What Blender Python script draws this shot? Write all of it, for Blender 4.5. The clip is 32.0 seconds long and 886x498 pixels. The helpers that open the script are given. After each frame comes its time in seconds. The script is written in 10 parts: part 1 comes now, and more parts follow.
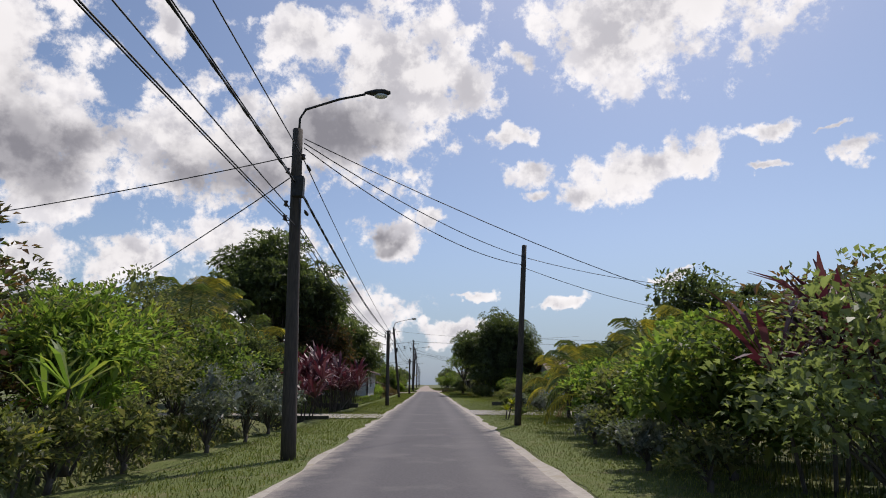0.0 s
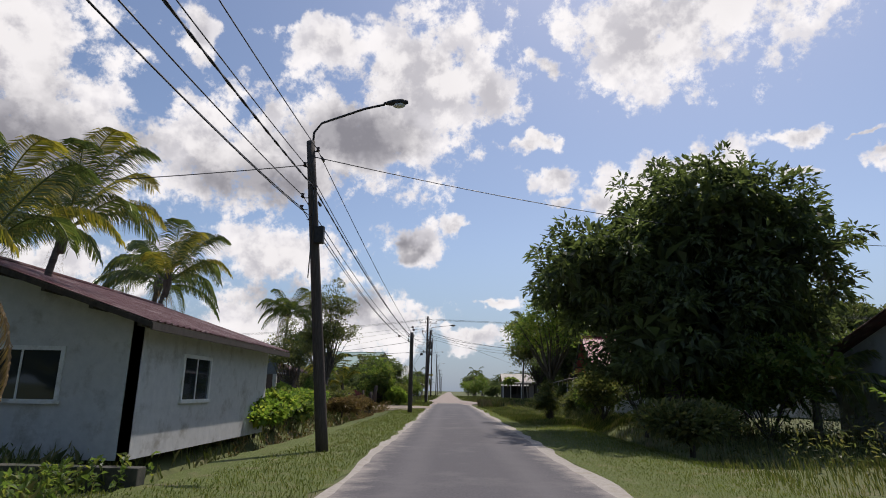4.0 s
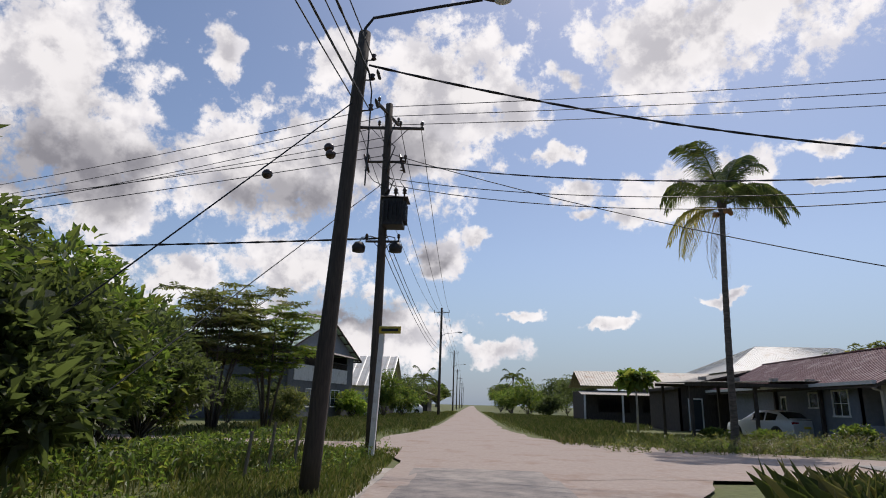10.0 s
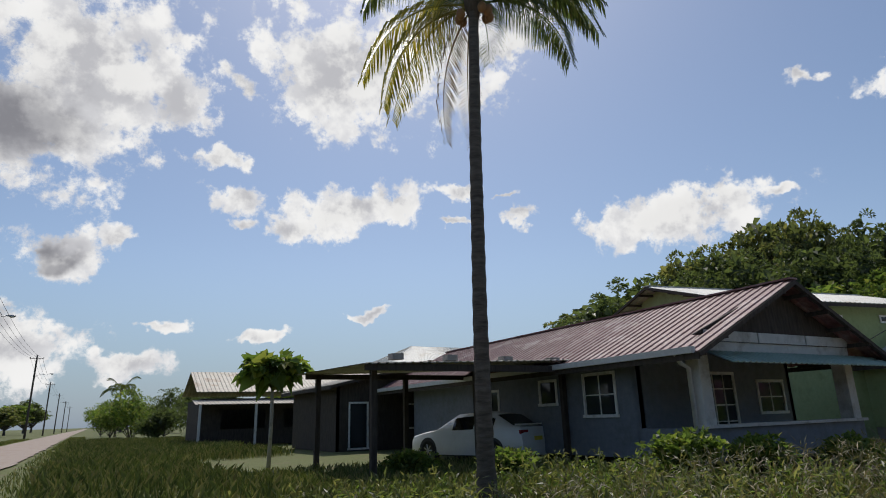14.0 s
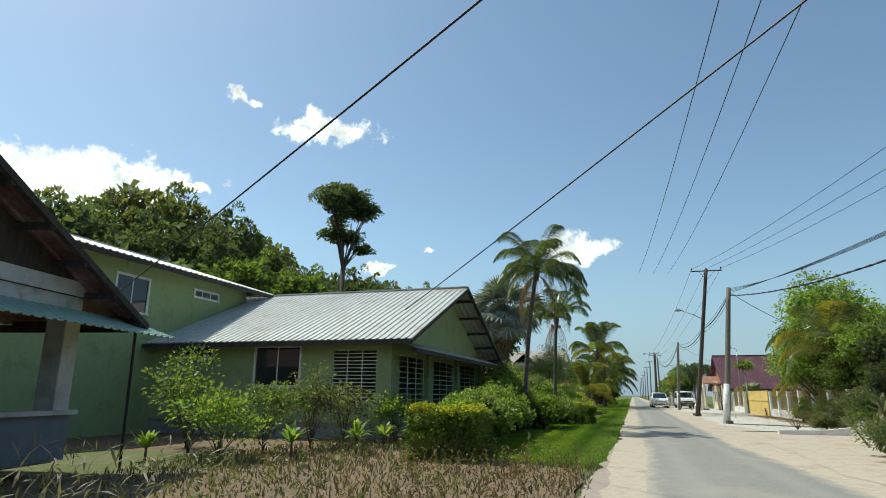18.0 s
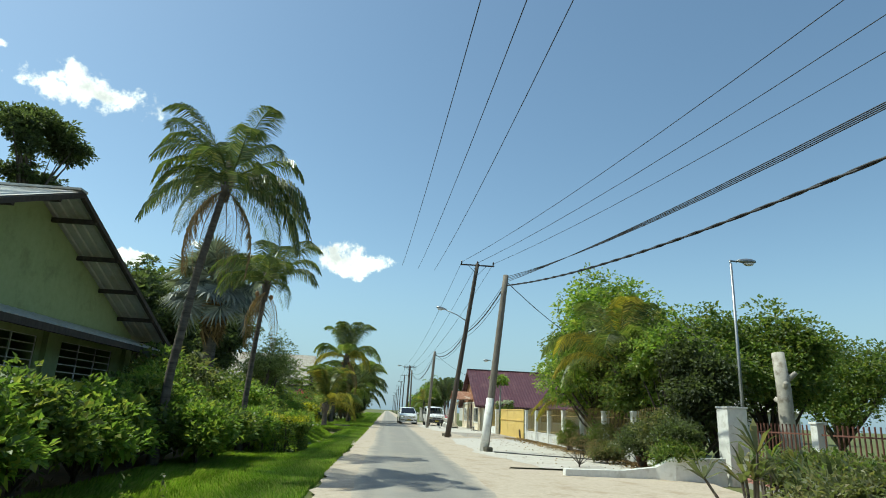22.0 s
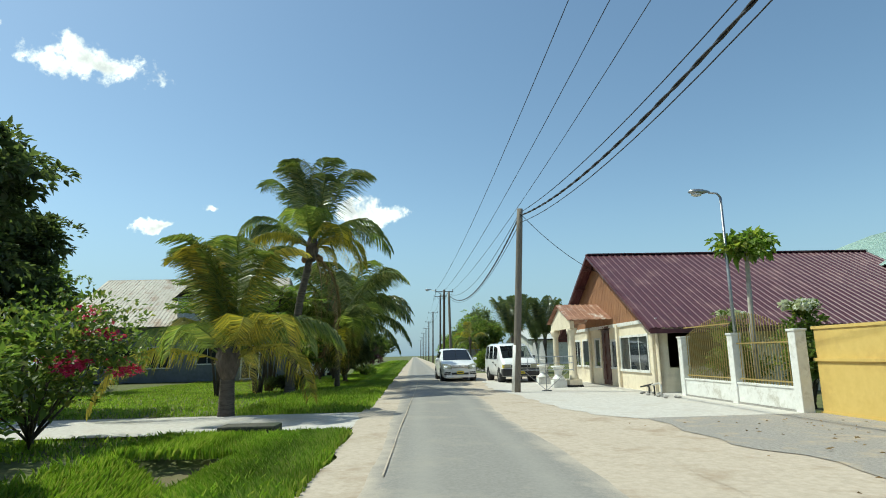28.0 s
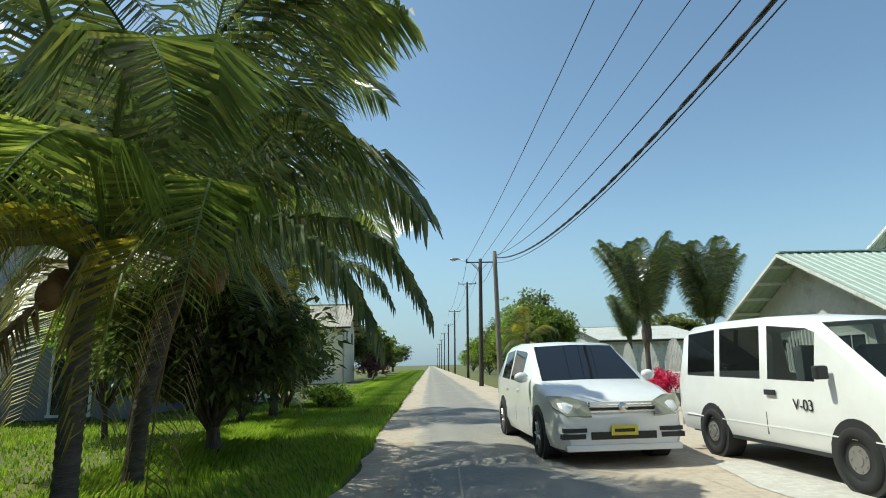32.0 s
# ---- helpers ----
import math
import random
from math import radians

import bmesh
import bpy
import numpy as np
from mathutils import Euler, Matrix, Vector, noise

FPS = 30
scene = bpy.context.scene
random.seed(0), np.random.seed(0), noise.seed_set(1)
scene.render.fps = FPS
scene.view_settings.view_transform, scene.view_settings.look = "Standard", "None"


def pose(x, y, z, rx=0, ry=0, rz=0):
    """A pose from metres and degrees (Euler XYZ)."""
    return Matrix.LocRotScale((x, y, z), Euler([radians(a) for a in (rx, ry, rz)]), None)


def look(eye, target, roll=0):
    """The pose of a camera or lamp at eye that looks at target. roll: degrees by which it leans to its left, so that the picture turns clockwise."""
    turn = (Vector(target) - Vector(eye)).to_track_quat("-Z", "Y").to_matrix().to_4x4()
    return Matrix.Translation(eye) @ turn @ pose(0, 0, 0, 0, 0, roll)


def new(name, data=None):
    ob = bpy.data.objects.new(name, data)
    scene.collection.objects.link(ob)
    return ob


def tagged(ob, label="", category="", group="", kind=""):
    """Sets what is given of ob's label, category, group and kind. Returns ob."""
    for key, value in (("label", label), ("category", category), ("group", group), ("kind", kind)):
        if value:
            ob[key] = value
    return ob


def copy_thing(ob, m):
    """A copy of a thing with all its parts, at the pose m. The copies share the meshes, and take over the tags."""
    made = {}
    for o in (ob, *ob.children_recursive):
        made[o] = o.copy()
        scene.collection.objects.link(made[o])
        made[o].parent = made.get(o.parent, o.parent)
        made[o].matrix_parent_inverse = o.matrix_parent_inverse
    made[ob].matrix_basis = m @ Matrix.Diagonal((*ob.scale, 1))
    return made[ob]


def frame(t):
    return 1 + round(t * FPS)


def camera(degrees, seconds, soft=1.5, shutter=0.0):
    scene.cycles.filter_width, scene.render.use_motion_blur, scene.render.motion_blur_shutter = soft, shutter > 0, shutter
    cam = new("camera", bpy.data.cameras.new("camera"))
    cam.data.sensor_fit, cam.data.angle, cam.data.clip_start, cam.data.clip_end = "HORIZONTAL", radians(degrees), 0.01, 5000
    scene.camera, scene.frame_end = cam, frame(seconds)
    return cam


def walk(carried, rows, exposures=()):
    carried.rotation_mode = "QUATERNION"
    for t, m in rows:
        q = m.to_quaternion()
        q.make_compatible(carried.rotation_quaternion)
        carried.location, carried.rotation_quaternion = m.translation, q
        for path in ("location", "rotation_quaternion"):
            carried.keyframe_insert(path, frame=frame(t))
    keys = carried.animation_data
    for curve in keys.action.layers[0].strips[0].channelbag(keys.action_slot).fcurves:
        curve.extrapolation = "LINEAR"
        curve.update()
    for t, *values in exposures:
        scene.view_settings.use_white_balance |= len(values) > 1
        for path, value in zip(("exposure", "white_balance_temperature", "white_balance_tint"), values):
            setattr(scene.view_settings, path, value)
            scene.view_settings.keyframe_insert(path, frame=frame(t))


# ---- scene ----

# ---- camera ----
cam = camera(72.95, 32.0, soft=1.0)
ROWS = [
    (0.0, 0.000, 0.000, 1.324, 102.76, -0.25, -0.99),
    (0.5, 0.024, 6.211, 1.324, 102.89, -0.25, -0.64),
    (1.0, -0.013, 12.557, 1.359, 102.89, -0.11, -0.43),
    (1.5, -0.184, 18.822, 1.352, 102.86, -0.42, -0.53),
    (2.0, -0.029, 25.402, 1.308, 102.90, 0.15, 0.01),
    (2.5, -0.007, 31.797, 1.344, 103.03, -0.13, 0.23),
    (4.5, -0.663, 57.087, 1.340, 103.38, -1.13, 1.23),
    (5.0, -0.675, 63.325, 1.349, 103.43, -0.78, 1.55),
    (5.5, -0.703, 68.715, 1.374, 103.53, -1.11, 1.67),
    (6.0, -0.693, 73.901, 1.348, 103.54, -1.15, 1.91),
    (6.5, -0.614, 78.819, 1.320, 103.61, -1.81, 2.13),
    (7.0, -0.570, 83.519, 1.265, 103.82, -2.01, 2.35),
    (7.5, -0.812, 88.303, 1.363, 103.70, -2.02, 2.25),
    (8.0, -0.853, 92.956, 1.357, 103.94, -1.46, 2.63),
    (8.5, -0.964, 97.302, 1.372, 104.07, -1.62, 2.72),
    (9.0, -1.016, 101.233, 1.363, 104.24, -1.53, 2.93),
    (9.5, -1.080, 104.923, 1.363, 104.45, -1.36, 3.12),
    (10.0, -1.162, 108.151, 1.350, 104.50, -1.45, 3.18),
    (10.5, -1.138, 110.957, 1.280, 104.61, -1.39, 3.52),
    (11.0, -1.063, 113.700, 1.303, 104.59, -1.93, 3.67),
    (11.5, -0.992, 115.843, 1.310, 104.58, -2.13, 2.89),
    (12.0, -0.633, 117.870, 1.313, 104.95, -1.71, -1.92),
    (12.5, -0.020, 119.647, 1.320, 105.35, -1.07, -7.26),
    (13.0, 0.808, 121.287, 1.343, 105.51, -0.12, -13.64),
    (13.5, 1.720, 122.540, 1.355, 105.61, 0.98, -21.05),
    (14.0, 3.037, 123.643, 1.357, 105.66, 1.66, -28.91),
    (14.5, 4.280, 124.372, 1.353, 105.67, 1.62, -38.66),
    (15.0, 5.461, 124.703, 1.352, 104.20, 1.40, -47.59),
    (15.5, 6.668, 125.040, 1.325, 104.23, 1.29, -55.75),
    (17.5, 10.295, 125.632, 1.337, 103.45, -0.01, -80.84),
    (18.0, 11.232, 125.580, 1.331, 103.58, -0.51, -84.19),
    (18.5, 12.116, 125.652, 1.337, 103.71, -1.19, -87.62),
    (19.0, 12.843, 125.337, 1.346, 103.94, -1.89, -90.69),
    (19.5, 13.796, 125.180, 1.334, 104.20, -2.70, -94.15),
    (20.0, 14.643, 124.911, 1.324, 104.51, -3.26, -97.39),
    (20.5, 15.754, 124.619, 1.327, 104.85, -3.57, -100.91),
    (21.0, 17.139, 124.200, 1.327, 105.01, -3.46, -103.55),
    (21.5, 18.971, 123.564, 1.325, 105.24, -2.97, -105.52),
    (22.0, 21.128, 122.976, 1.337, 105.24, -2.68, -106.53),
    (22.5, 23.592, 122.348, 1.348, 105.22, -1.93, -106.37),
    (23.0, 26.231, 121.751, 1.390, 105.11, -1.08, -105.78),
    (23.5, 28.996, 121.137, 1.358, 104.96, -0.62, -105.21),
    (24.0, 31.834, 120.660, 1.364, 103.79, -0.72, -103.99),
    (24.5, 34.660, 120.100, 1.357, 101.40, -0.51, -103.14),
    (25.0, 37.249, 119.714, 1.328, 100.25, -0.44, -103.24),
    (25.5, 40.062, 119.280, 1.318, 99.89, -0.17, -103.45),
    (27.5, 49.860, 117.380, 1.327, 99.97, 1.28, -103.94),
    (28.0, 52.085, 116.772, 1.336, 100.05, 1.31, -104.05),
    (28.5, 54.245, 116.220, 1.341, 100.00, 1.01, -104.03),
    (29.0, 56.489, 115.684, 1.310, 100.12, 1.01, -104.06),
    (29.5, 58.870, 115.130, 1.332, 100.08, 1.08, -104.33),
    (30.0, 61.449, 114.613, 1.322, 100.37, 1.93, -104.53),
    (30.5, 64.241, 114.137, 1.359, 100.52, 1.97, -103.43),
    (31.0, 67.113, 113.834, 1.318, 100.79, 2.47, -103.92),
    (31.5, 70.707, 112.947, 1.352, 100.96, 1.88, -103.22),
    (32.0, 74.078, 112.521, 1.338, 100.93, 1.34, -102.51),
]
walk(cam, [(t, pose(x, y, z, rx, ry, rz)) for t, x, y, z, rx, ry, rz in ROWS],
     exposures=[(0, -0.27, 6500, 15), (12, -0.3, 6500, 15), (14, -0.38, 6450, 10), (15.2, -0.25, 6350, -3), (18, 0.18, 6550, -4), (21, 0.25, 6450, -10), (25, 0.42, 6600, -4), (28, 0.24, 6400, -8), (32, 0.32, 6500, -6)])

# ---- world and sun ----
SUN_DIR = Vector((0.435, 0.90, 0.0)).normalized()
SUN_EL = radians(58)
sun = new("sun", bpy.data.lights.new("sun", "SUN"))
sun.data.energy, sun.data.angle, sun.data.color = 3.7, radians(0.53), (1.0, 0.95, 0.88)
sun.matrix_world = look(Vector((0, 0, 60)) + 50 * (SUN_DIR * math.cos(SUN_EL) + Vector((0, 0, math.sin(SUN_EL)))), (0, 0, 60))

# ---- sky with cumulus clouds ----
world = bpy.data.worlds.new("sky")
scene.world = world
world.use_nodes = True
wt = world.node_tree
wt.nodes.clear()


def wnode(kind, op="", links=(), **vals):
    n = wt.nodes.new(kind)
    if op:
        n.operation = op
    for k, v in vals.items():
        n.inputs[int(k[1:])].default_value = v
    for i, s in links:
        wt.links.new(s, n.inputs[i])
    return n


def wmap(s, a, b, c=0.0, d=1.0):
    n = wnode("ShaderNodeMapRange", links=[(0, s)], i1=a, i2=b, i3=c, i4=d)
    n.interpolation_type = "SMOOTHSTEP"
    return n.outputs[0]


def wmix(f, a, b):
    n = wt.nodes.new("ShaderNodeMix")
    n.data_type = "RGBA"
    for i, v in ((0, f), (6, a), (7, b)):
        if isinstance(v, tuple):
            n.inputs[i].default_value = (*v, 1.0)
        else:
            wt.links.new(v, n.inputs[i])
    return n.outputs[2]


w_way = wt.nodes.new("ShaderNodeTexCoord").outputs["Generated"]


def w_noise(scale, detail, rough):
    return wnode("ShaderNodeTexNoise", links=[(0, w_way)], i2=scale, i3=detail, i4=rough)


n_warp = w_noise(11.0, 4.0, 0.6)
n_edge = w_noise(16.0, 10.0, 0.66)
n_soft = w_noise(9.0, 8.0, 0.6)
w_sub = wnode("ShaderNodeVectorMath", "SUBTRACT", [(0, n_warp.outputs["Color"])], i1=(0.5, 0.5, 0.5))
w_scl = wnode("ShaderNodeVectorMath", "SCALE", [(0, w_sub.outputs[0])], i3=0.10)
w_bent = wnode("ShaderNodeVectorMath", "ADD", [(0, w_way), (1, w_scl.outputs[0])]).outputs[0]
fields = {"cloud": None, "shade": None}


def cloud(az, el, wide, high, tilt, kind="cloud"):
    """One billow of a cloud: degrees clockwise from +y, degrees up, half width and half height in degrees."""
    a, e = radians(az), radians(el)
    c = Vector((math.sin(a) * math.cos(e), math.cos(a) * math.cos(e), math.sin(e)))
    h = c.cross(Vector((0, 0, 1))).normalized()
    u = h.cross(c)
    ti = radians(tilt)
    ex = h * math.cos(ti) + u * math.sin(ti)
    ey = c.cross(ex)
    mp = wt.nodes.new("ShaderNodeMapping")
    mp.vector_type = "TEXTURE"
    wt.links.new(w_bent, mp.inputs[0])
    mp.inputs[1].default_value = c
    mp.inputs[2].default_value = Matrix((ex, ey, c)).transposed().to_euler()
    mp.inputs[3].default_value = (radians(wide) * 1.25, radians(high) * 1.25, 0.7)
    ln = wnode("ShaderNodeVectorMath", "LENGTH", [(0, mp.outputs[0])]).outputs["Value"]
    f = wnode("ShaderNodeMath", "SUBTRACT", [(1, ln)], i0=1.0).outputs[0]
    fields[kind] = f if fields[kind] is None else wnode("ShaderNodeMath", "MAXIMUM", [(0, fields[kind]), (1, f)]).outputs[0]


# great cloud bank over street A
cloud(-39.6, 24.8, 6.9, 7.9, 19)
cloud(-35.6, 18.2, 8.9, 6.3, 13)
cloud(-48.0, 18.2, 8.4, 9.8, 19)
cloud(-26.2, 30.1, 1.8, 3.2, 14)
cloud(-22.0, 21.1, 8.1, 5.5, 9)
cloud(-10.7, 23.0, 10.3, 5.6, 5)
cloud(-4.0, 29.3, 8.6, 5.8, 2)
cloud(-13.6, 31.6, 4.0, 2.4, 7)
cloud(3.1, 27.4, 2.6, 3.9, -1)
cloud(8.5, 30.0, 2.5, 1.2, -4)
cloud(19.7, 32.0, 8.6, 5.0, -6)
cloud(28.0, 33.5, 9.0, 4.4, 6)
# its smaller neighbours
cloud(20.2, 19.4, 6.6, 2.1, 16)
cloud(14.6, 17.8, 2.6, 1.4, 8)
cloud(9.6, 20.0, 2.6, 1.5, -3)
cloud(7.1, 23.4, 2.6, 1.0, 4)
cloud(-4.1, 14.1, 3.4, 2.2, 12)
cloud(0.1, 15.8, 1.2, 1.0, 1)
cloud(25.2, 19.6, 2.4, 2.0, 7)
cloud(10.4, 17.6, 1.2, 0.8, 15)
cloud(31.6, 21.6, 2.2, 1.0, 12)
# low banks over the trees
cloud(-36.9, 8.8, 6.4, 3.1, 7)
cloud(-27.5, 10.6, 4.6, 2.6, 7)
cloud(-17.4, 11.3, 6.1, 3.6, 4)
cloud(-13.9, 5.2, 11.1, 3.6, 2)
cloud(-7.7, 6.6, 5.4, 2.4, 2)
cloud(1.5, 5.1, 3.4, 1.3, 1)
cloud(3.7, 8.5, 2.1, 0.5, 0)
cloud(12.2, 7.4, 2.4, 0.6, 3)
cloud(22.1, 10.2, 1.5, 0.4, 3)
# scattered clouds over the turn and street B
cloud(37.4, 34.6, 4.4, 3.0, 5)
cloud(36.9, 18.3, 1.7, 0.9, 2)
cloud(36.0, 20.3, 1.5, 0.4, 8)
cloud(31.0, 18.0, 1.2, 0.4, 4)
cloud(52.2, 16.9, 7.6, 2.2, 2)
cloud(55.4, 18.1, 3.6, 1.8, -5)
cloud(60.6, 17.7, 1.6, 0.6, -3)
cloud(72.6, 24.2, 5.2, 1.3, 6)
cloud(70.4, 24.8, 2.0, 1.0, -6)
cloud(63.7, 26.3, 1.3, 0.6, -9)
cloud(82.7, 13.3, 0.9, 0.4, -11)
cloud(78.4, 11.9, 1.7, 0.5, 4)
cloud(96.7, 14.0, 3.6, 1.2, -1)
cloud(95.6, 14.7, 1.2, 0.8, -1)
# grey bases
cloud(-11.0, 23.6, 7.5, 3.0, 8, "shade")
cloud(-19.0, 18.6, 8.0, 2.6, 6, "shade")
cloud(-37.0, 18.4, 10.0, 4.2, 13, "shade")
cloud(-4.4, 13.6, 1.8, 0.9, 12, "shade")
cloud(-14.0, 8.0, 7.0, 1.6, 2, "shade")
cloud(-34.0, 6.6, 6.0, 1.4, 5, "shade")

w_e = wnode("ShaderNodeMath", "MULTIPLY_ADD", [(0, n_edge.outputs[0])], i1=3.0, i2=-1.58).outputs[0]
w_body = wnode("ShaderNodeMath", "ADD", [(0, fields["cloud"]), (1, w_e)]).outputs[0]
w_mask = wmap(w_body, 0.0, 0.42)
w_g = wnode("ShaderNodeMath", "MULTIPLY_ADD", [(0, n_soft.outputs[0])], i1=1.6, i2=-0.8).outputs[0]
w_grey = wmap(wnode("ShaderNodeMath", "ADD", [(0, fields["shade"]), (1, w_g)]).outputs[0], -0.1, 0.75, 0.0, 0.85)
# billows lit from above: the relief between each way and one a little higher
w_up = wnode("ShaderNodeVectorMath", "ADD", [(0, w_way)], i1=(0.004, 0.008, 0.022)).outputs[0]
n_low = w_noise(13.0, 7.0, 0.58)
n_high = wnode("ShaderNodeTexNoise", links=[(0, w_up)], i2=13.0, i3=7.0, i4=0.58)
w_rel = wnode("ShaderNodeMath", "SUBTRACT", [(0, n_low.outputs[0]), (1, n_high.outputs[0])]).outputs[0]
w_puff = wmap(w_rel, -0.12, 0.09)
w_deep = wmap(fields["cloud"], 0.25, 0.85)
c_top = wmix(w_puff, (0.92, 0.92, 0.94), (1.16, 1.15, 1.13))
c_white = wmix(w_deep, c_top, wmix(w_puff, (0.66, 0.66, 0.69), (1.06, 1.05, 1.03)))
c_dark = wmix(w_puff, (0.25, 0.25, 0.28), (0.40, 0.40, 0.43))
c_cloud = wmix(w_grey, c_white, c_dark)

w_sky = wt.nodes.new("ShaderNodeTexSky")
w_sky.sky_type, w_sky.sun_disc = "NISHITA", False
w_sky.sun_elevation, w_sky.sun_rotation = SUN_EL, math.atan2(SUN_DIR.x, SUN_DIR.y)
w_sky.air_density, w_sky.dust_density, w_sky.ozone_density = 1.0, 1.0, 2.0
w_clear = wnode("ShaderNodeVectorMath", "SCALE", [(0, w_sky.outputs[0])], i3=0.128).outputs[0]
# pale blue haze towards the horizon
w_z = wnode("ShaderNodeSeparateXYZ", links=[(0, w_way)]).outputs[2]
w_low = wmap(w_z, 0.26, 0.0, 0.0, 0.7)
w_clear = wmix(w_low, w_clear, (0.26, 0.39, 0.56))
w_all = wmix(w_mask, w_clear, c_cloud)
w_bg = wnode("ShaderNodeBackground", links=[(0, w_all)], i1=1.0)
w_out = wt.nodes.new("ShaderNodeOutputWorld")
wt.links.new(w_bg.outputs[0], w_out.inputs[0])

# ---- small helpers ----
rng = np.random.default_rng(7)
A_Y = 127.2
EU, EV = Vector((0.9806, -0.196, 0.0)), Vector((0.196, 0.9806, 0.0))
B_ROT = math.atan2(-0.196, 0.9806)


def sb(u, v, z=0.0):
    """World place from street B's own axes: u along it, v to its left."""
    return Vector((0.9806 * u + 0.196 * v, -0.196 * u + 0.9806 * v + A_Y, z))


def a_mid(y):
    """Centre line of street A."""
    return float(np.interp(y, [-60, 20, 79, 112, 145, 260, 900], [0.0, -0.03, -0.3, -0.8, -1.5, -3.0, -8.0]))


def mesh_from(name, verts, faces, mat, smooth=False):
    me = bpy.data.meshes.new(name)
    me.from_pydata([tuple(v) for v in verts], [], [tuple(f) for f in faces])
    if mat:
        me.materials.append(mat)
    if smooth:
        me.polygons.foreach_set("use_smooth", [True] * len(me.polygons))
    me.update()
    return me


def quads_mesh(name, co, mat, smooth=False, per=4):
    """A mesh of separate polygons from an array of corners (count, per, 3)."""
    n = len(co)
    me = bpy.data.meshes.new(name)
    me.vertices.add(n * per)
    me.vertices.foreach_set("co", np.ascontiguousarray(co, dtype=np.float32).ravel())
    me.loops.add(n * per)
    me.loops.foreach_set("vertex_index", np.arange(n * per, dtype=np.int32))
    me.polygons.add(n)
    me.polygons.foreach_set("loop_start", np.arange(0, n * per, per, dtype=np.int32))
    me.polygons.foreach_set("loop_total", np.full(n, per, dtype=np.int32))
    me.polygons.foreach_set("use_smooth", np.full(n, smooth))
    me.materials.append(mat)
    me.update(calc_edges=True)
    return me


def bm_mesh(name, bm, mat, smooth=False):
    me = bpy.data.meshes.new(name)
    bmesh.ops.recalc_face_normals(bm, faces=bm.faces)
    bm.to_mesh(me)
    bm.free()
    for m in (mat if isinstance(mat, (list, tuple)) else [mat]):
        me.materials.append(m)
    if smooth:
        me.polygons.foreach_set("use_smooth", [True] * len(me.polygons))
    return me


def part(name, data, mat=None, parent=None, label="", smooth=False):
    """Links a bmesh or a mesh as one object under a thing or a part."""
    me = bm_mesh(name, data, mat, smooth) if isinstance(data, bmesh.types.BMesh) else data
    ob = new(name, me)
    if parent is not None:
        ob.parent = parent
    if label:
        ob["label"] = label
    return ob


def thing(name, m, label, category, group="", kind=""):
    ob = new(name)
    ob.empty_display_size = 0.2
    ob.matrix_world = m
    return tagged(ob, label, category, group, kind)


def box(bm, x0, x1, y0, y1, z0, z1, m=None):
    vs = [bm.verts.new((x, y, z)) for z in (z0, z1) for x, y in ((x0, y0), (x1, y0), (x1, y1), (x0, y1))]
    if m is not None:
        for v in vs:
            v.co = m @ v.co
    for f in ((3, 2, 1, 0), (4, 5, 6, 7), (0, 1, 5, 4), (1, 2, 6, 5), (2, 3, 7, 6), (3, 0, 4, 7)):
        bm.faces.new([vs[i] for i in f])
    return vs


def boxbm(*a, bevel=0.0, **k):
    bm = bmesh.new()
    box(bm, *a, **k)
    if bevel:
        bmesh.ops.bevel(bm, geom=bm.edges[:], offset=bevel, segments=2, affect="EDGES", profile=0.6)
    return bm


def ring(bm, c, ax, r, n, turn=0.0):
    ax = Vector(ax).normalized()
    a = ax.orthogonal().normalized() if abs(ax.z) < 0.95 else Vector((1, 0, 0)) - ax * ax.x
    a.normalize()
    b = ax.cross(a)
    return [bm.verts.new(Vector(c) + float(r) * (math.cos(turn + 2 * math.pi * k / n) * a + math.sin(turn + 2 * math.pi * k / n) * b)) for k in range(n)]


def tube(bm, pts, radii, n=8, caps=True):
    """A tube along points with a radius at each."""
    pts = [Vector(p) for p in pts]
    radii = [float(q) for q in radii] if hasattr(radii, "__len__") else [float(radii)] * len(pts)
    rings, ref = [], None
    for i, p in enumerate(pts):
        d = (pts[min(i + 1, len(pts) - 1)] - pts[max(i - 1, 0)]).normalized()
        if ref is None:
            ref = d.orthogonal().normalized()
        ref = (ref - d * ref.dot(d))
        ref = ref.normalized() if ref.length > 1e-6 else d.orthogonal().normalized()
        b = d.cross(ref)
        rings.append([bm.verts.new(p + radii[i] * (math.cos(2 * math.pi * k / n) * ref + math.sin(2 * math.pi * k / n) * b)) for k in range(n)])
    for r0, r1 in zip(rings, rings[1:]):
        for k in range(n):
            bm.faces.new((r0[k], r0[(k + 1) % n], r1[(k + 1) % n], r1[k]))
    if caps:
        bm.faces.new(rings[0][::-1])
        bm.faces.new(rings[-1])


def tubebm(pts, radii, n=8):
    bm = bmesh.new()
    tube(bm, pts, radii, n)
    return bm


def lathe(bm, profile, n=16, at=(0, 0, 0)):
    """Turned shape from (radius, height) pairs."""
    at = Vector(at)
    rings = [[bm.verts.new(at + Vector((r * math.cos(2 * math.pi * k / n), r * math.sin(2 * math.pi * k / n), z))) for k in range(n)] for r, z in profile]
    for r0, r1 in zip(rings, rings[1:]):
        for k in range(n):
            bm.faces.new((r0[k], r0[(k + 1) % n], r1[(k + 1) % n], r1[k]))
    bm.faces.new(rings[0][::-1])
    bm.faces.new(rings[-1])


def grid_faces(nx, ny):
    i = np.arange(nx * ny).reshape(ny, nx)
    return np.stack([i[:-1, :-1], i[:-1, 1:], i[1:, 1:], i[1:, :-1]], -1).reshape(-1, 4)


